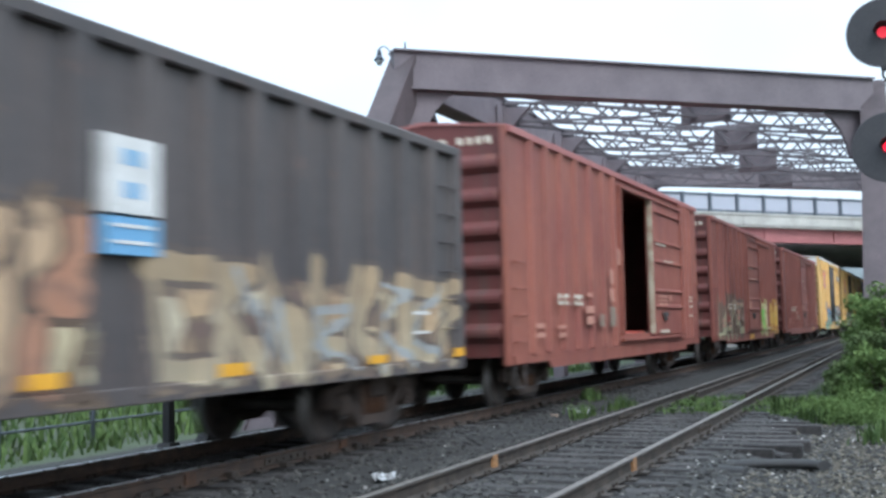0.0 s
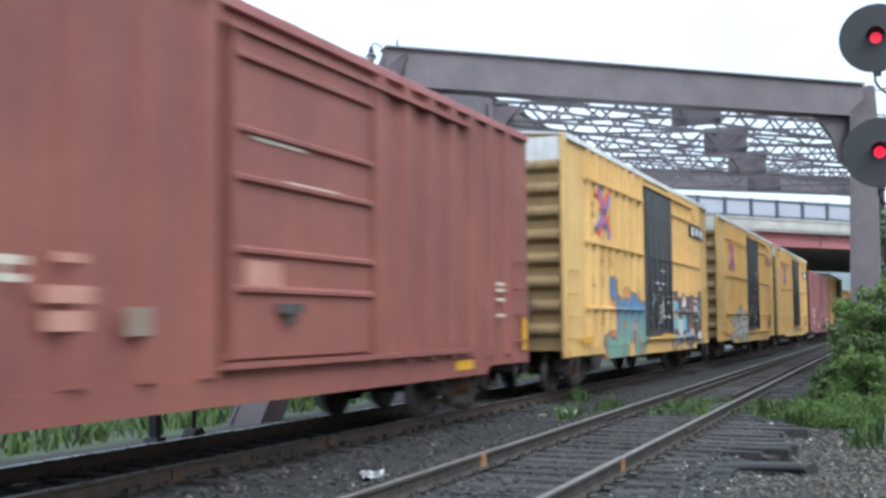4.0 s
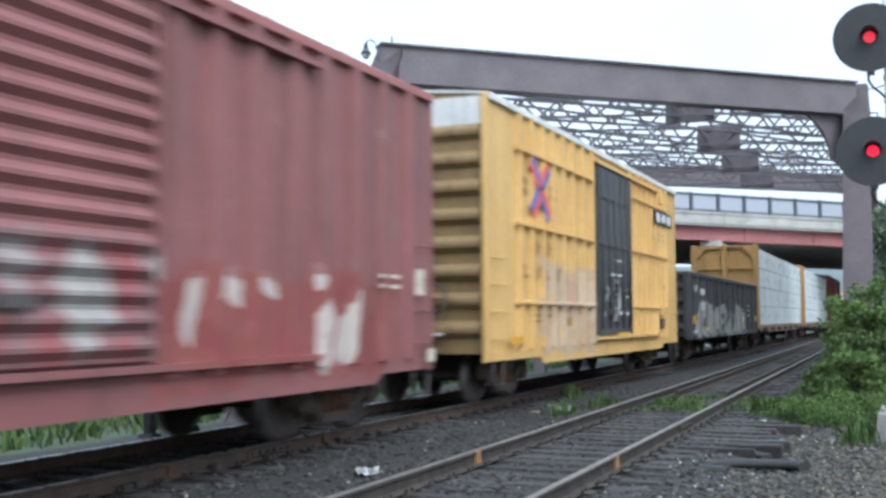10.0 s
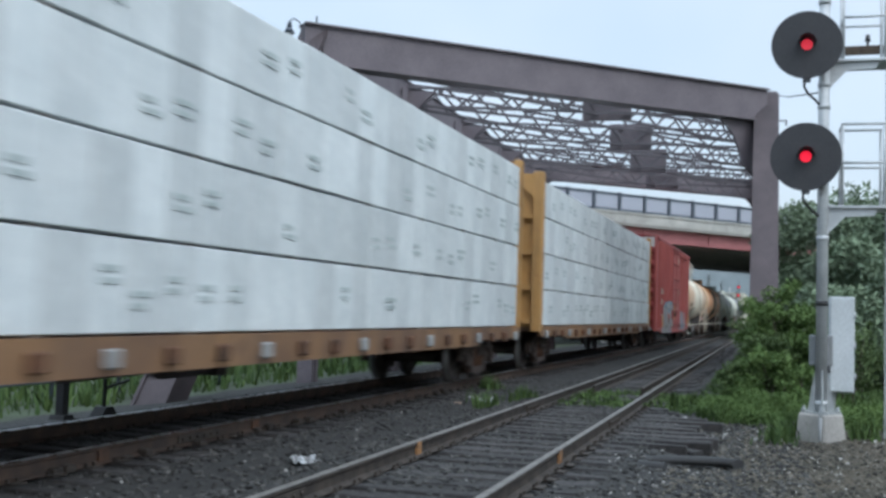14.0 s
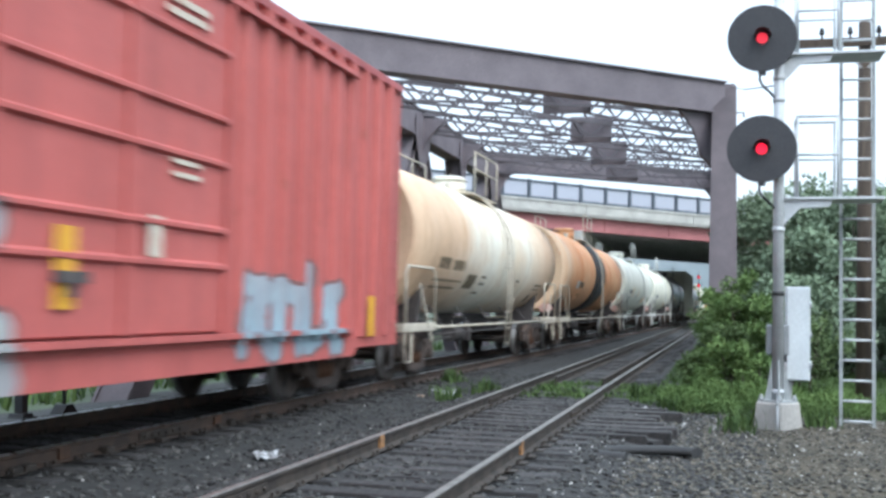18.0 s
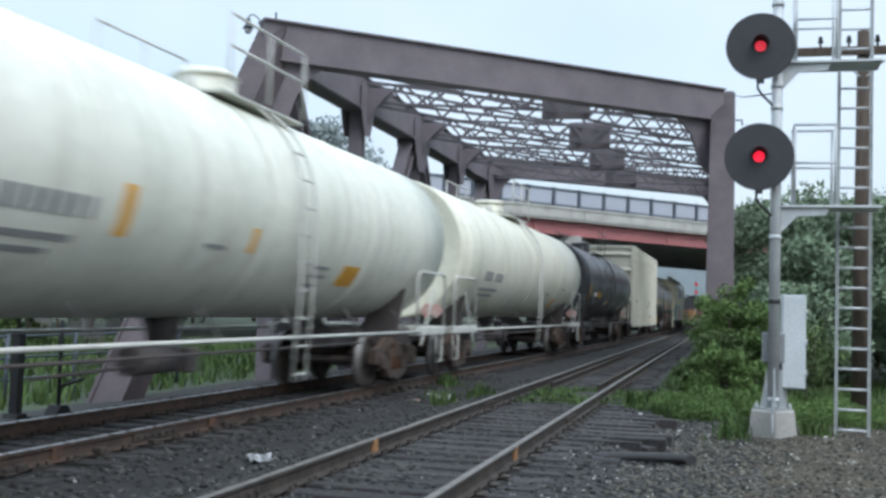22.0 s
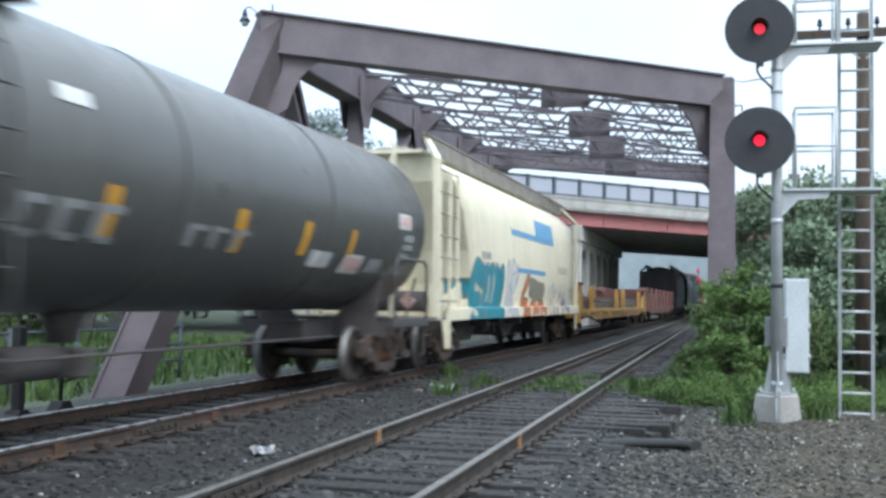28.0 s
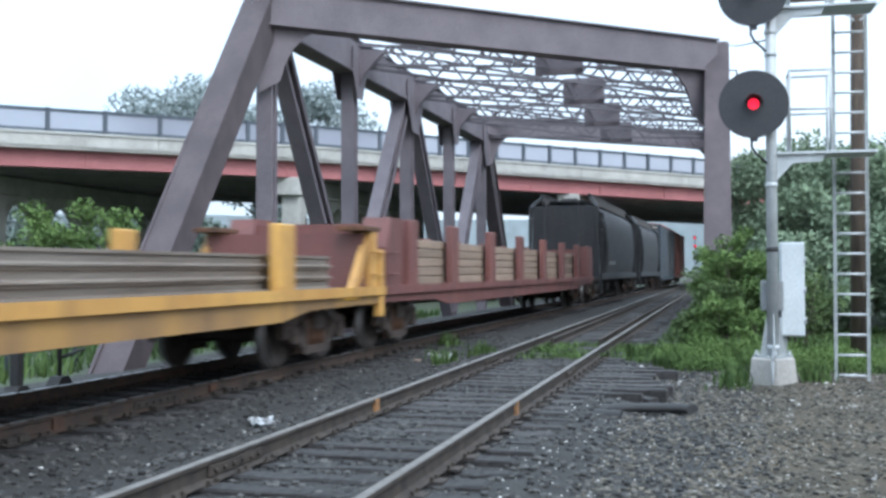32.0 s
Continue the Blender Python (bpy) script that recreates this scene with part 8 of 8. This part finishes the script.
# ---- old ties, debris, stones ----
for k, (x, y, rz, z, ln) in enumerate(((1.65, 12.6, 60, -0.25, 0.34), (1.55, 14.4, 86, -0.27, 0.30), (1.6, 15.6, 88, -0.27, 0.32))):
    o = new("old_tie", tie_meshes[k % 4])
    o.matrix_basis = pose(x, y, z + 0.03, 2 * (-1) ** k, 2 * (-1) ** k, rz - 90) @ Matrix.Diagonal((ln, 1.0, 0.7, 1))
    tagged(o, "rotten dark wooden tie lying beside the track", "railway tie", "discarded ties")
b = bm_new()
prof = []
N = 26
for i in range(N):
    a = 2 * math.pi * i / N * 0.62 + 0.4
    c = Vector((0.52 * math.cos(a), 0.34 * math.sin(a), 0.0))
    ring = []
    d = Vector((-math.sin(a) * 0.52, math.cos(a) * 0.34, 0)).normalized()
    nrm = d.cross(Vector((0, 0, 1)))
    for j in range(8):
        q = 2 * math.pi * j / 8
        ring.append(b.verts.new(c + nrm * 0.085 * math.cos(q) + Vector((0, 0, 0.08 * math.sin(q) + 0.04))))
    prof.append(ring)
for i in range(N - 1):
    for j in range(8):
        f = b.faces.new((prof[i][j], prof[i + 1][j], prof[i + 1][(j + 1) % 8], prof[i][(j + 1) % 8]))
        f.smooth = True
b.faces.new(prof[0][::-1]), b.faces.new(prof[-1])
hose = new("rubber_scrap", mesh_of("rubber_scrap", b, RUBBER))
hose.matrix_basis = pose(2.0, 11.2, -0.275, 0, 0, 20) @ Matrix.Diagonal((1.25, 1.0, 0.7, 1))
tagged(hose, "curved piece of black rubber on the gravel", "rubber scrap")
b = bm_new()
box(b, -0.42, 0.42, -0.05, 0.05, 0, 0.035, bevel=0.008)
pl = new("loose_board", mesh_of("loose_board", b, PLANK))
pl.matrix_basis = pose(-2.72, 16.95, -0.24, 0, 0, 4)
tagged(pl, "loose weathered board between the tracks", "board")

SCRAP_GREY = rough_mat("soiled_paper", (0.46, 0.47, 0.48), (0.16, 0.16, 0.16), 14, 60, 0.9, lo=0.4, hi=0.6)
# a pale crumpled sheet and rubble
for k, (x, y, s) in enumerate(((-1.93, 9.5, 0.13), (-2.2, 18.0, 0.18))):
    b = bm_new()
    bmesh.ops.create_grid(b, x_segments=9, y_segments=7, size=1.0)
    for v in b.verts:
        n = noise.noise(Vector((v.co.x * 2.2 + 5 * k, v.co.y * 2.2, 1)))
        v.co = Vector((v.co.x * s * (1 + 0.3 * n), v.co.y * s * 1.5 * (1 - 0.3 * n), 0.03 + 0.09 * n + 0.03 * noise.noise(v.co * 40)))
    bmesh.ops.solidify(b, geom=list(b.faces), thickness=0.004)
    o = new("paper_scrap", mesh_of("paper_scrap", b, SCRAP_GREY))
    o.matrix_basis = pose(x, y, ground_height(x, y) + 0.015, 0, 0, 35)
    tagged(o, "crumpled pale sheet lying on the ballast", "litter", "litter on the ballast")


def stone_mesh(seed, size):
    r = random.Random(seed)
    b = bm_new()
    bmesh.ops.create_icosphere(b, subdivisions=1, radius=1.0)
    for v in b.verts:
        v.co *= r.uniform(0.65, 1.1)
        v.co.z *= 0.7
        v.co *= size
    vs = [tuple(v.co) for v in b.verts]
    fs = [tuple(v.index for v in f.verts) for f in b.faces]
    b.free()
    return np.array(vs), np.array(fs)


STONES = [stone_mesh(k, 1.0) for k in range(10)]


def scatter_stones(name, spots, mat, label):
    V, F, n = [], [], 0
    r = random.Random(5)
    for x, y, z, s in spots:
        v, f = STONES[r.randrange(10)]
        a = r.uniform(0, 6.28)
        c, si = math.cos(a), math.sin(a)
        w = v * s
        w = np.stack([w[:, 0] * c - w[:, 1] * si + x, w[:, 0] * si + w[:, 1] * c + y, w[:, 2] + z], 1)
        V.append(w)
        F.append(f + n)
        n += len(v)
    me = bpy.data.meshes.new(name)
    me.from_pydata(np.concatenate(V).tolist(), [], np.concatenate(F).tolist())
    me.materials.append(mat)
    o = new(name, me)
    return tagged(o, label, "gravel", kind="stuff")


def stone_spots(n, x0, x1, y0, y1, s0, s1, seed, keep=None):
    r = random.Random(seed)
    out = []
    while len(out) < n:
        x, y = r.uniform(x0, x1), y0 + (y1 - y0) * r.random() ** 1.7
        if keep and not keep(x, y):
            continue
        s = r.uniform(s0, s1)
        out.append((x, y, ground_height(x, y) + s * 0.25, s))
    return out


def off_rail(x, y):
    return all(abs(x - c) > 0.06 for c in (-0.7525, 0.7525, main_x(y) + 0.7525, main_x(y) - 0.7525))


def stone_island_mat(name, lo, hi):
    m, ns, ls, b = mat_new(name)
    geo = ns.new("ShaderNodeNewGeometry")
    c = ramp(ns, ls, geo.outputs["Random Per Island"], 0.1, 0.95, lo, hi)
    tc = ns.new("ShaderNodeTexCoord")
    c = mixer(ns, ls, 0.5, c, ramp(ns, ls, noise_tex(ns, ls, tc.outputs["Object"], 60, 3), 0.3, 0.7, (0.5, 0.5, 0.5), (1, 1, 1)), "MULTIPLY")
    ls.new(c, b.inputs["Base Color"])
    b.inputs["Roughness"].default_value = 0.85
    return m


GRAVEL_M = stone_island_mat("grey_gravel", (0.013, 0.0125, 0.012), (0.080, 0.077, 0.071))
TAN_M = stone_island_mat("tan_gravel", (0.020, 0.018, 0.014), (0.150, 0.135, 0.105))
PALE_M = stone_island_mat("pale_gravel", (0.22, 0.215, 0.20), (0.50, 0.49, 0.46))
scatter_stones("ballast_gravel", stone_spots(17000, -3.1, 3.3, -1.0, 24, 0.018, 0.042, 11, off_rail), GRAVEL_M, "dark grey crushed stone ballast")
scatter_stones("main_line_gravel", stone_spots(4000, -7.0, -3.1, 4, 26, 0.018, 0.042, 12, off_rail), GRAVEL_M, "dark grey crushed stone under the main track")
scatter_stones("path_gravel", stone_spots(15000, 1.8, 7.0, 4.0, 18, 0.010, 0.036, 13), TAN_M, "tan and grey gravel of the trackside")
scatter_stones("pale_stones", stone_spots(1300, 0.9, 6.4, 4.5, 17, 0.007, 0.022, 14) + stone_spots(70, -3.0, 0.9, 5, 18, 0.012, 0.026, 15, off_rail) + stone_spots(12, 1.5, 3.1, 14.4, 16.6, 0.022, 0.060, 16) + stone_spots(26, 2.4, 6.0, 12.5, 16.2, 0.016, 0.034, 17), PALE_M, "scattered pale stones")
# rusty lumps, anchors and dirt along the main track's near rail
r = random.Random(3)
for k in range(30):
    b = bm_new()
    y = 5.5 + 0.64 * k + r.uniform(-0.28, 0.28)
    x = XM + GAUGE / 2 + 0.09
    box(b, x - 0.06, x + r.uniform(0.0, 0.06), y - r.uniform(0.03, 0.09), y + r.uniform(0.03, 0.09), -0.18, -0.12 + r.uniform(-0.03, 0.03), bevel=0.014)
    part("rail_anchor", b, RAIL_SIDE, main_track)


# ---- plants ----
def leaf_mat(name, dark, light, rough=0.8):
    m, ns, ls, b = mat_new(name)
    geo = ns.new("ShaderNodeNewGeometry")
    c = ramp(ns, ls, geo.outputs["Random Per Island"], 0.0, 1.0, dark, light)
    tc = ns.new("ShaderNodeTexCoord")
    big = noise_tex(ns, ls, tc.outputs["Object"], 0.9, 3)
    c = mixer(ns, ls, 0.6, c, ramp(ns, ls, big, 0.3, 0.7, (0.6, 0.6, 0.6), (1, 1, 1)), "MULTIPLY")
    ls.new(c, b.inputs["Base Color"])
    b.inputs["Roughness"].default_value = rough
    b.inputs["Specular IOR Level"].default_value = 0.12
    return m


LEAF = leaf_mat("bush_leaves", (0.070, 0.106, 0.040), (0.135, 0.184, 0.074))
LEAF_BRIGHT = leaf_mat("young_leaves", (0.080, 0.132, 0.040), (0.154, 0.222, 0.072))
# lighter than plain foliage: some mist is painted into the leaf colour
LEAF_TREE = leaf_mat("tree_leaves", (0.150, 0.200, 0.125), (0.225, 0.285, 0.188))
# far leaves: distance haze is put into these two base colours
LEAF_FAR = leaf_mat("mist_toned_leaves", (0.27, 0.31, 0.305), (0.31, 0.355, 0.35))
LEAF_MIST = leaf_mat("haze_toned_leaves", (0.10, 0.135, 0.11), (0.16, 0.195, 0.165))
GRASS = leaf_mat("grass_blades", (0.042, 0.074, 0.025), (0.104, 0.154, 0.050))
BARK = rough_mat("bark", (0.10, 0.08, 0.06), (0.06, 0.048, 0.038), 3, 30, 0.95, 0, 0.6, 0, (4, 4, 1))


def leaf_cloud(centres, radii, n, size, seed, flat=0.8):
    """n folded leaves strewn through lumpy clumps; returns vertices and faces."""
    g = np.random.default_rng(seed)
    centres, radii = np.array(centres, float), np.array(radii, float)
    w = radii**2
    idx = g.choice(len(centres), n, p=w / w.sum())
    d = g.normal(size=(n, 3))
    d /= np.linalg.norm(d, axis=1)[:, None]
    rad = g.random(n) ** 0.45
    p = centres[idx] + d * (rad * radii[idx])[:, None] * np.array([1, 1, flat])
    a = g.normal(size=(n, 3))
    a /= np.linalg.norm(a, axis=1)[:, None]
    nrm = 0.6 * d + g.normal(size=(n, 3)) * 0.6 + np.array([0, 0, 0.5])
    bvec = np.cross(nrm, a)
    bvec /= np.linalg.norm(bvec, axis=1)[:, None] + 1e-9
    s = size * g.uniform(0.6, 1.3, n)[:, None]
    nn = np.cross(a, bvec)
    tip, left, right, base = p + a * s, p + bvec * s * 0.42 + nn * s * 0.15, p - bvec * s * 0.42 + nn * s * 0.15, p - a * s * 0.7
    V = np.stack([base, left, tip, right], 1).reshape(-1, 3)
    F = np.arange(4 * n).reshape(n, 4)
    return V, np.concatenate([F[:, [0, 1, 2]], F[:, [0, 2, 3]]])


def leaf_object(name, V, F, mat):
    me = bpy.data.meshes.new(name)
    me.from_pydata(V.tolist(), [], F.tolist())
    me.materials.append(mat)
    return me


def plant(name, x, y, h, w, n, size, mat, label, category, seed, trunk=0.10, base=0.25, stems=1, z=None, group=""):
    """A trunk or stems with limbs, and a crown of leaves in uneven clumps."""
    r = random.Random(seed)
    z0 = ground_height(x, y) if z is None else z
    t = thing(name, pose(x, y, z0), label, category, group)
    b = bm_new()
    tips, rads = [], []
    for s in range(stems):
        a0 = r.uniform(0, 6.28)
        off = Vector((math.cos(a0), math.sin(a0), 0)) * (w * 0.18 if stems > 1 else 0)
        top = off * 2.0 + Vector((r.uniform(-0.1, 0.1) * w, r.uniform(-0.1, 0.1) * w, h * r.uniform(0.68, 0.84)))
        mid = off * 1.4 + Vector((0, 0, h * 0.4))
        tube(b, off * 0.6 - Vector((0, 0, 0.3)), mid, trunk, 8, trunk * 0.7)
        tube(b, mid, top, trunk * 0.7, 8, trunk * 0.2)
        for k in range(max(5, int(9 / stems) + 3)):
            f = r.uniform(base, 1.0)
            p = mid.lerp(top, max(0, (f - 0.4) / 0.6)) if f > 0.4 else (off * 0.6).lerp(mid, f / 0.4)
            a = r.uniform(0, 6.28)
            reach = w * 0.5 * r.uniform(0.45, 1.05) * math.sin(math.pi * min(0.93, 0.22 + 0.72 * f)) ** 0.7
            q = p + Vector((math.cos(a) * reach, math.sin(a) * reach, h * r.uniform(0.02, 0.16)))
            tube(b, p, q, trunk * 0.35, 6, trunk * 0.1)
            tips.append(q)
            rads.append(w * r.uniform(0.13, 0.24))
            tips.append(p.lerp(q, 0.6) + Vector((r.uniform(-1, 1), r.uniform(-1, 1), r.uniform(-0.5, 1))) * w * 0.07)
            rads.append(w * r.uniform(0.10, 0.19))
        tips.append(top)
        rads.append(w * 0.17)
    part("trunk", b, BARK, t)
    V, F = leaf_cloud(tips, rads, n, size, seed)
    crown = part("crown", leaf_object("crown", V, F, mat), mat, t, "leafy crown")
    return t


# bushes by the signal and the bridge post
bush_spots = [(3.25, 21.2, 2.65, 1.25, 4600), (2.85, 20.6, 1.75, 0.95, 2800), (3.65, 20.8, 2.1, 1.1, 3200), (2.45, 20.3, 1.05, 0.85, 2000), (3.1, 19.5, 1.15, 1.1, 2600), (3.0, 23.5, 2.2, 1.3, 3000), (4.3, 22.4, 2.0, 1.5, 3000)]
for k, (x, y, h, w, n) in enumerate(bush_spots):
    plant("bush", x, y, h, w, int(n * 1.3), 0.055, LEAF_BRIGHT if k in (0, 2, 4) else LEAF, "leafy green roadside bush beside the bridge post", "bush", 60 + k, 0.025, 0.12, 5, group="bushes by the bridge")
tree_spots = [(6.5, 33, 5.8, 4.6), (9.5, 31, 5.2, 4.4), (5.2, 38, 6.6, 4.6), (8.2, 40, 6.6, 5.0), (12.0, 37, 6.4, 5.4), (15.5, 36, 6.8, 5.8), (5.0, 27.0, 3.0, 3.0), (7.4, 26, 3.2, 3.4), (10.2, 27.5, 3.8, 3.8), (12.8, 28, 4.5, 4.4), (4.9, 47, 8.0, 5.6), (9.5, 50, 8.5, 6.5), (15, 48, 8.0, 7.0), (4.6, 31, 4.2, 3.2), (6.0, 29, 4.4, 3.8), (8.6, 29, 4.6, 4.2), (11.4, 32, 5.6, 4.8), (7.2, 36, 6.4, 5.0), (10.4, 35, 6.2, 5.2)]
for k, (x, y, h, w) in enumerate(tree_spots):
    plant("tree", x, y, h, w, 7000, 0.085 + 0.001 * y, LEAF_TREE, "leafy green tree behind the signal", "tree", 80 + k, 0.10, 0.12, 1, group="trees by the line")
for k, (x, y, h, w) in enumerate(((-24.5, 40, 5.6, 4.6), (-27.5, 39.5, 3.0, 3.4))):
    plant("shrub_tree", x, y, h, w, 4200, 0.15, LEAF_BRIGHT, "young light green tree below the overpass", "tree", 120 + k, 0.08, 0.15, 2)
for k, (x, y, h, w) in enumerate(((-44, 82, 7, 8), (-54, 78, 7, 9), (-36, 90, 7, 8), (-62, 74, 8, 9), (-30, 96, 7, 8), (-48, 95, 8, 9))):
    plant("tree", x, y, h, w, 3800, 0.3, LEAF_MIST, "dark tree with haze-toned leaf colour under the overpass", "tree", 140 + k, 0.16, 0.05, 1, group="trees under the overpass")
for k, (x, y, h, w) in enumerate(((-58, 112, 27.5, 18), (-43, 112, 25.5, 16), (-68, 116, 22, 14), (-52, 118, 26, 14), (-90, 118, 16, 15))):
    plant("tree", x, y, h, w, 11000, 0.34, LEAF_FAR, "large tree with mist-paled leaf colour behind the overpass", "tree", 160 + k, 0.3, 0.2, 1, group="misty trees")


def blades(name, n, area, h0, h1, mat, label, seed, wide=0.012):
    g = np.random.default_rng(seed)
    P = []
    while len(P) < n:
        x, y = area(g)
        if x is None:
            continue
        P.append((x, y, ground_height(x, y)))
    P = np.array(P)
    m = len(P)
    h = g.uniform(h0, h1, m)[:, None]
    a = g.uniform(0, 6.28, m)
    side = np.stack([np.cos(a), np.sin(a), 0 * a], 1) * wide * g.uniform(0.7, 1.6, m)[:, None]
    lean = np.stack([np.cos(a + 1.5), np.sin(a + 1.5), 0 * a], 1) * h * g.uniform(0.1, 0.7, m)[:, None]
    up = np.array([0, 0, 1.0])
    V = np.stack([P - side, P + side, P + side * 0.8 + lean * 0.35 + up * h * 0.55, P - side * 0.8 + lean * 0.35 + up * h * 0.55, P + lean + up * h], 1).reshape(-1, 3)
    B = np.arange(0, 5 * m, 5)[:, None]
    F = np.concatenate([B + [0, 1, 2], B + [0, 2, 3], B + [3, 2, 4]])
    me = leaf_object(name, V, F, mat)
    o = new(name, me)
    return tagged(o, label, "grass", kind="stuff")


def right_verge(g):
    x, y = g.uniform(1.5, 8.5), g.uniform(16.4, 30)
    edge = 17.3 + 1.5 * noise.noise(Vector((x * 0.7, 2, 0))) + 0.6 * noise.noise(Vector((x * 2.6, 5, 0))) - (0.5 if x > 3.9 else 0)
    return (x, y) if y > edge and noise.noise(Vector((x * 0.9, y * 0.9, 4))) > -0.45 and x > 1.35 + 0.02 * (30 - y) else (None, None)


def between(g):
    x, y = g.uniform(-1.0, 1.6), g.uniform(17.2, 21.2)
    return (x, y) if noise.noise(Vector((x * 1.3, y * 1.1, 7))) > -0.15 and abs(abs(x) - 0.7525) > 0.05 else (None, None)


def left_field(g):
    x, y = g.uniform(-30, -10.2), g.uniform(6, 50)
    return (x, y) if noise.noise(Vector((x * 0.4, y * 0.4, 1))) > -0.5 else (None, None)


def tufts(g):
    k = int(g.integers(0, 9))
    cx, cy = ((-1.95, 17.2), (-1.6, 18.6), (1.3, 18.2), (3.1, 15.6), (3.0, 14.6), (4.2, 15.4), (5.3, 14.0), (-2.6, 20.2), (1.9, 17.4))[k]
    return cx + g.normal() * 0.13, cy + g.normal() * 0.16


blades("verge_grass", 14000, right_verge, 0.05, 0.20, GRASS, "rough green grass and weeds beside the track", 21, 0.009)
blades("track_weeds", 1500, between, 0.04, 0.13, GRASS, "low weeds growing between the rails", 22, 0.014)
blades("field_grass", 15000, left_field, 0.15, 0.5, GRASS, "tall green grass of the field beyond the track", 23, 0.03)
blades("weed_tufts", 900, tufts, 0.08, 0.32, GRASS, "small tufts of weeds in the gravel", 24, 0.012)
g = np.random.default_rng(9)
spots = [(g.uniform(1.7, 4.2), g.uniform(16.9, 20.2)) for _ in range(130)] + [(g.uniform(-0.9, 1.5), g.uniform(17.4, 20.6)) for _ in range(45)] + [(g.uniform(4.2, 7.5), g.uniform(16.6, 20)) for _ in range(60)]
pts = [(x, y, ground_height(x, y) + (0.12 if x > 1.6 else 0.03)) for x, y in spots]
for cx, cy, cz, n in ((2.15, 18.2, 0.22, 9), (2.9, 18.4, 0.42, 12), (3.4, 18.0, 0.30, 9), (2.5, 19.2, 0.45, 10), (1.6, 18.9, 0.20, 7), (4.6, 18.0, 0.35, 9), (5.6, 17.6, 0.30, 8), (4.1, 17.3, 0.18, 6)):
    for _ in range(n):
        spots.append((cx + g.normal() * 0.25, cy + g.normal() * 0.25))
        pts.append((*spots[-1], GROUND + cz * (0.4 + 0.7 * g.random())))
V, F = leaf_cloud(pts, [0.11 + 0.15 * g.random() if x > 1.6 else 0.09 for x, y in spots], 36000, 0.030, 31, 0.9)
weeds = new("broadleaf_weeds", leaf_object("broadleaf_weeds", V, F, LEAF_BRIGHT))
tagged(weeds, "broad-leaved weeds at the foot of the bushes", "weeds", kind="stuff")

# ---- distance: an added backdrop ring of hills, fog put into its grey ----
HAZE = rough_mat("fog_toned_hill", (0.22, 0.25, 0.26), (0.20, 0.23, 0.24), 0.004, 0.05, 1.0, 0, 0.0, spec=0.0)
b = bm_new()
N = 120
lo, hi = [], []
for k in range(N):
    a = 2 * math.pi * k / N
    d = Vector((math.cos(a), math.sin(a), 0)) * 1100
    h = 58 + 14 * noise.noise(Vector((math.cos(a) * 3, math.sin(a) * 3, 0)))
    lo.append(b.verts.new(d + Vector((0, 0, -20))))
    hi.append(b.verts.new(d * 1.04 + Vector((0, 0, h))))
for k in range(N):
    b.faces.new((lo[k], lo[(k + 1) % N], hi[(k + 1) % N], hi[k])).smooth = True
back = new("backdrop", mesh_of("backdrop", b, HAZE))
tagged(back, "backdrop ring of hills on the horizon, coloured fog grey", "hills", kind="structure")


# ---- movement: the train slows a little as it runs along the main track ----
def run(t):
    """Metres that the train has gone at t seconds."""
    return 12.32 * t - 0.0089 * t * t


def set_length(car):
    """Brings a car from its drawn plan to its true length; trucks and wheels keep their shape."""
    for ob in car.children:
        if ob.matrix_basis == Matrix():
            for o in [ob] + list(ob.children):
                if o.matrix_basis == Matrix():
                    o.data.transform(Matrix.Diagonal((1, CAR_SCALE, 1, 1)))
        else:
            ob.matrix_basis.translation.y *= CAR_SCALE


def car_start(s0, length):
    """Where a car's front stands at the start: its middle passes the mark at its own time."""
    mid = (s0 + length / 2 - 14.0) / 12.75
    return 14.15 + run(mid) - CAR_SCALE * length / 2


def motions():
    steps = [0, 4, 8, 12, 16, 20, 24, 28, 32]
    starts = {}
    for ob, s0, length in CARS:
        set_length(ob)
        starts[ob.name] = (car_start(s0, length), ob)
    for start, ob in starts.values():
        walk(ob, [(t, pose(XM + SKEW * (start - run(t) - 18.0), start - run(t), 0, 0, 0, -0.9)) for t in steps])
    for w, car in WHEELSETS:
        home = w.matrix_basis.copy()
        y = starts[car.name][0] + home.translation.y
        t_in, t_out = max(0.0, (y - 60.0) / 12.5), min(32.0, (y + 5.0) / 11.9)
        rows = [(0.0, home)]
        n0, n1 = int(t_in * FPS), int(t_out * FPS)
        base = n0 / FPS
        for k in range(n0 + 1, n1 + 1):
            t = k / FPS
            rows.append((t, home @ Matrix.Rotation((run(t) - run(base)) / RW, 4, "X")))
            if k == n0 + 1 and n0 > 0:
                rows.insert(1, (n0 / FPS, home))
        rows.append((32.0, rows[-1][1])) if rows[-1][0] < 32 else None
        if len(rows) > 1:
            walk(w, rows)


motions()
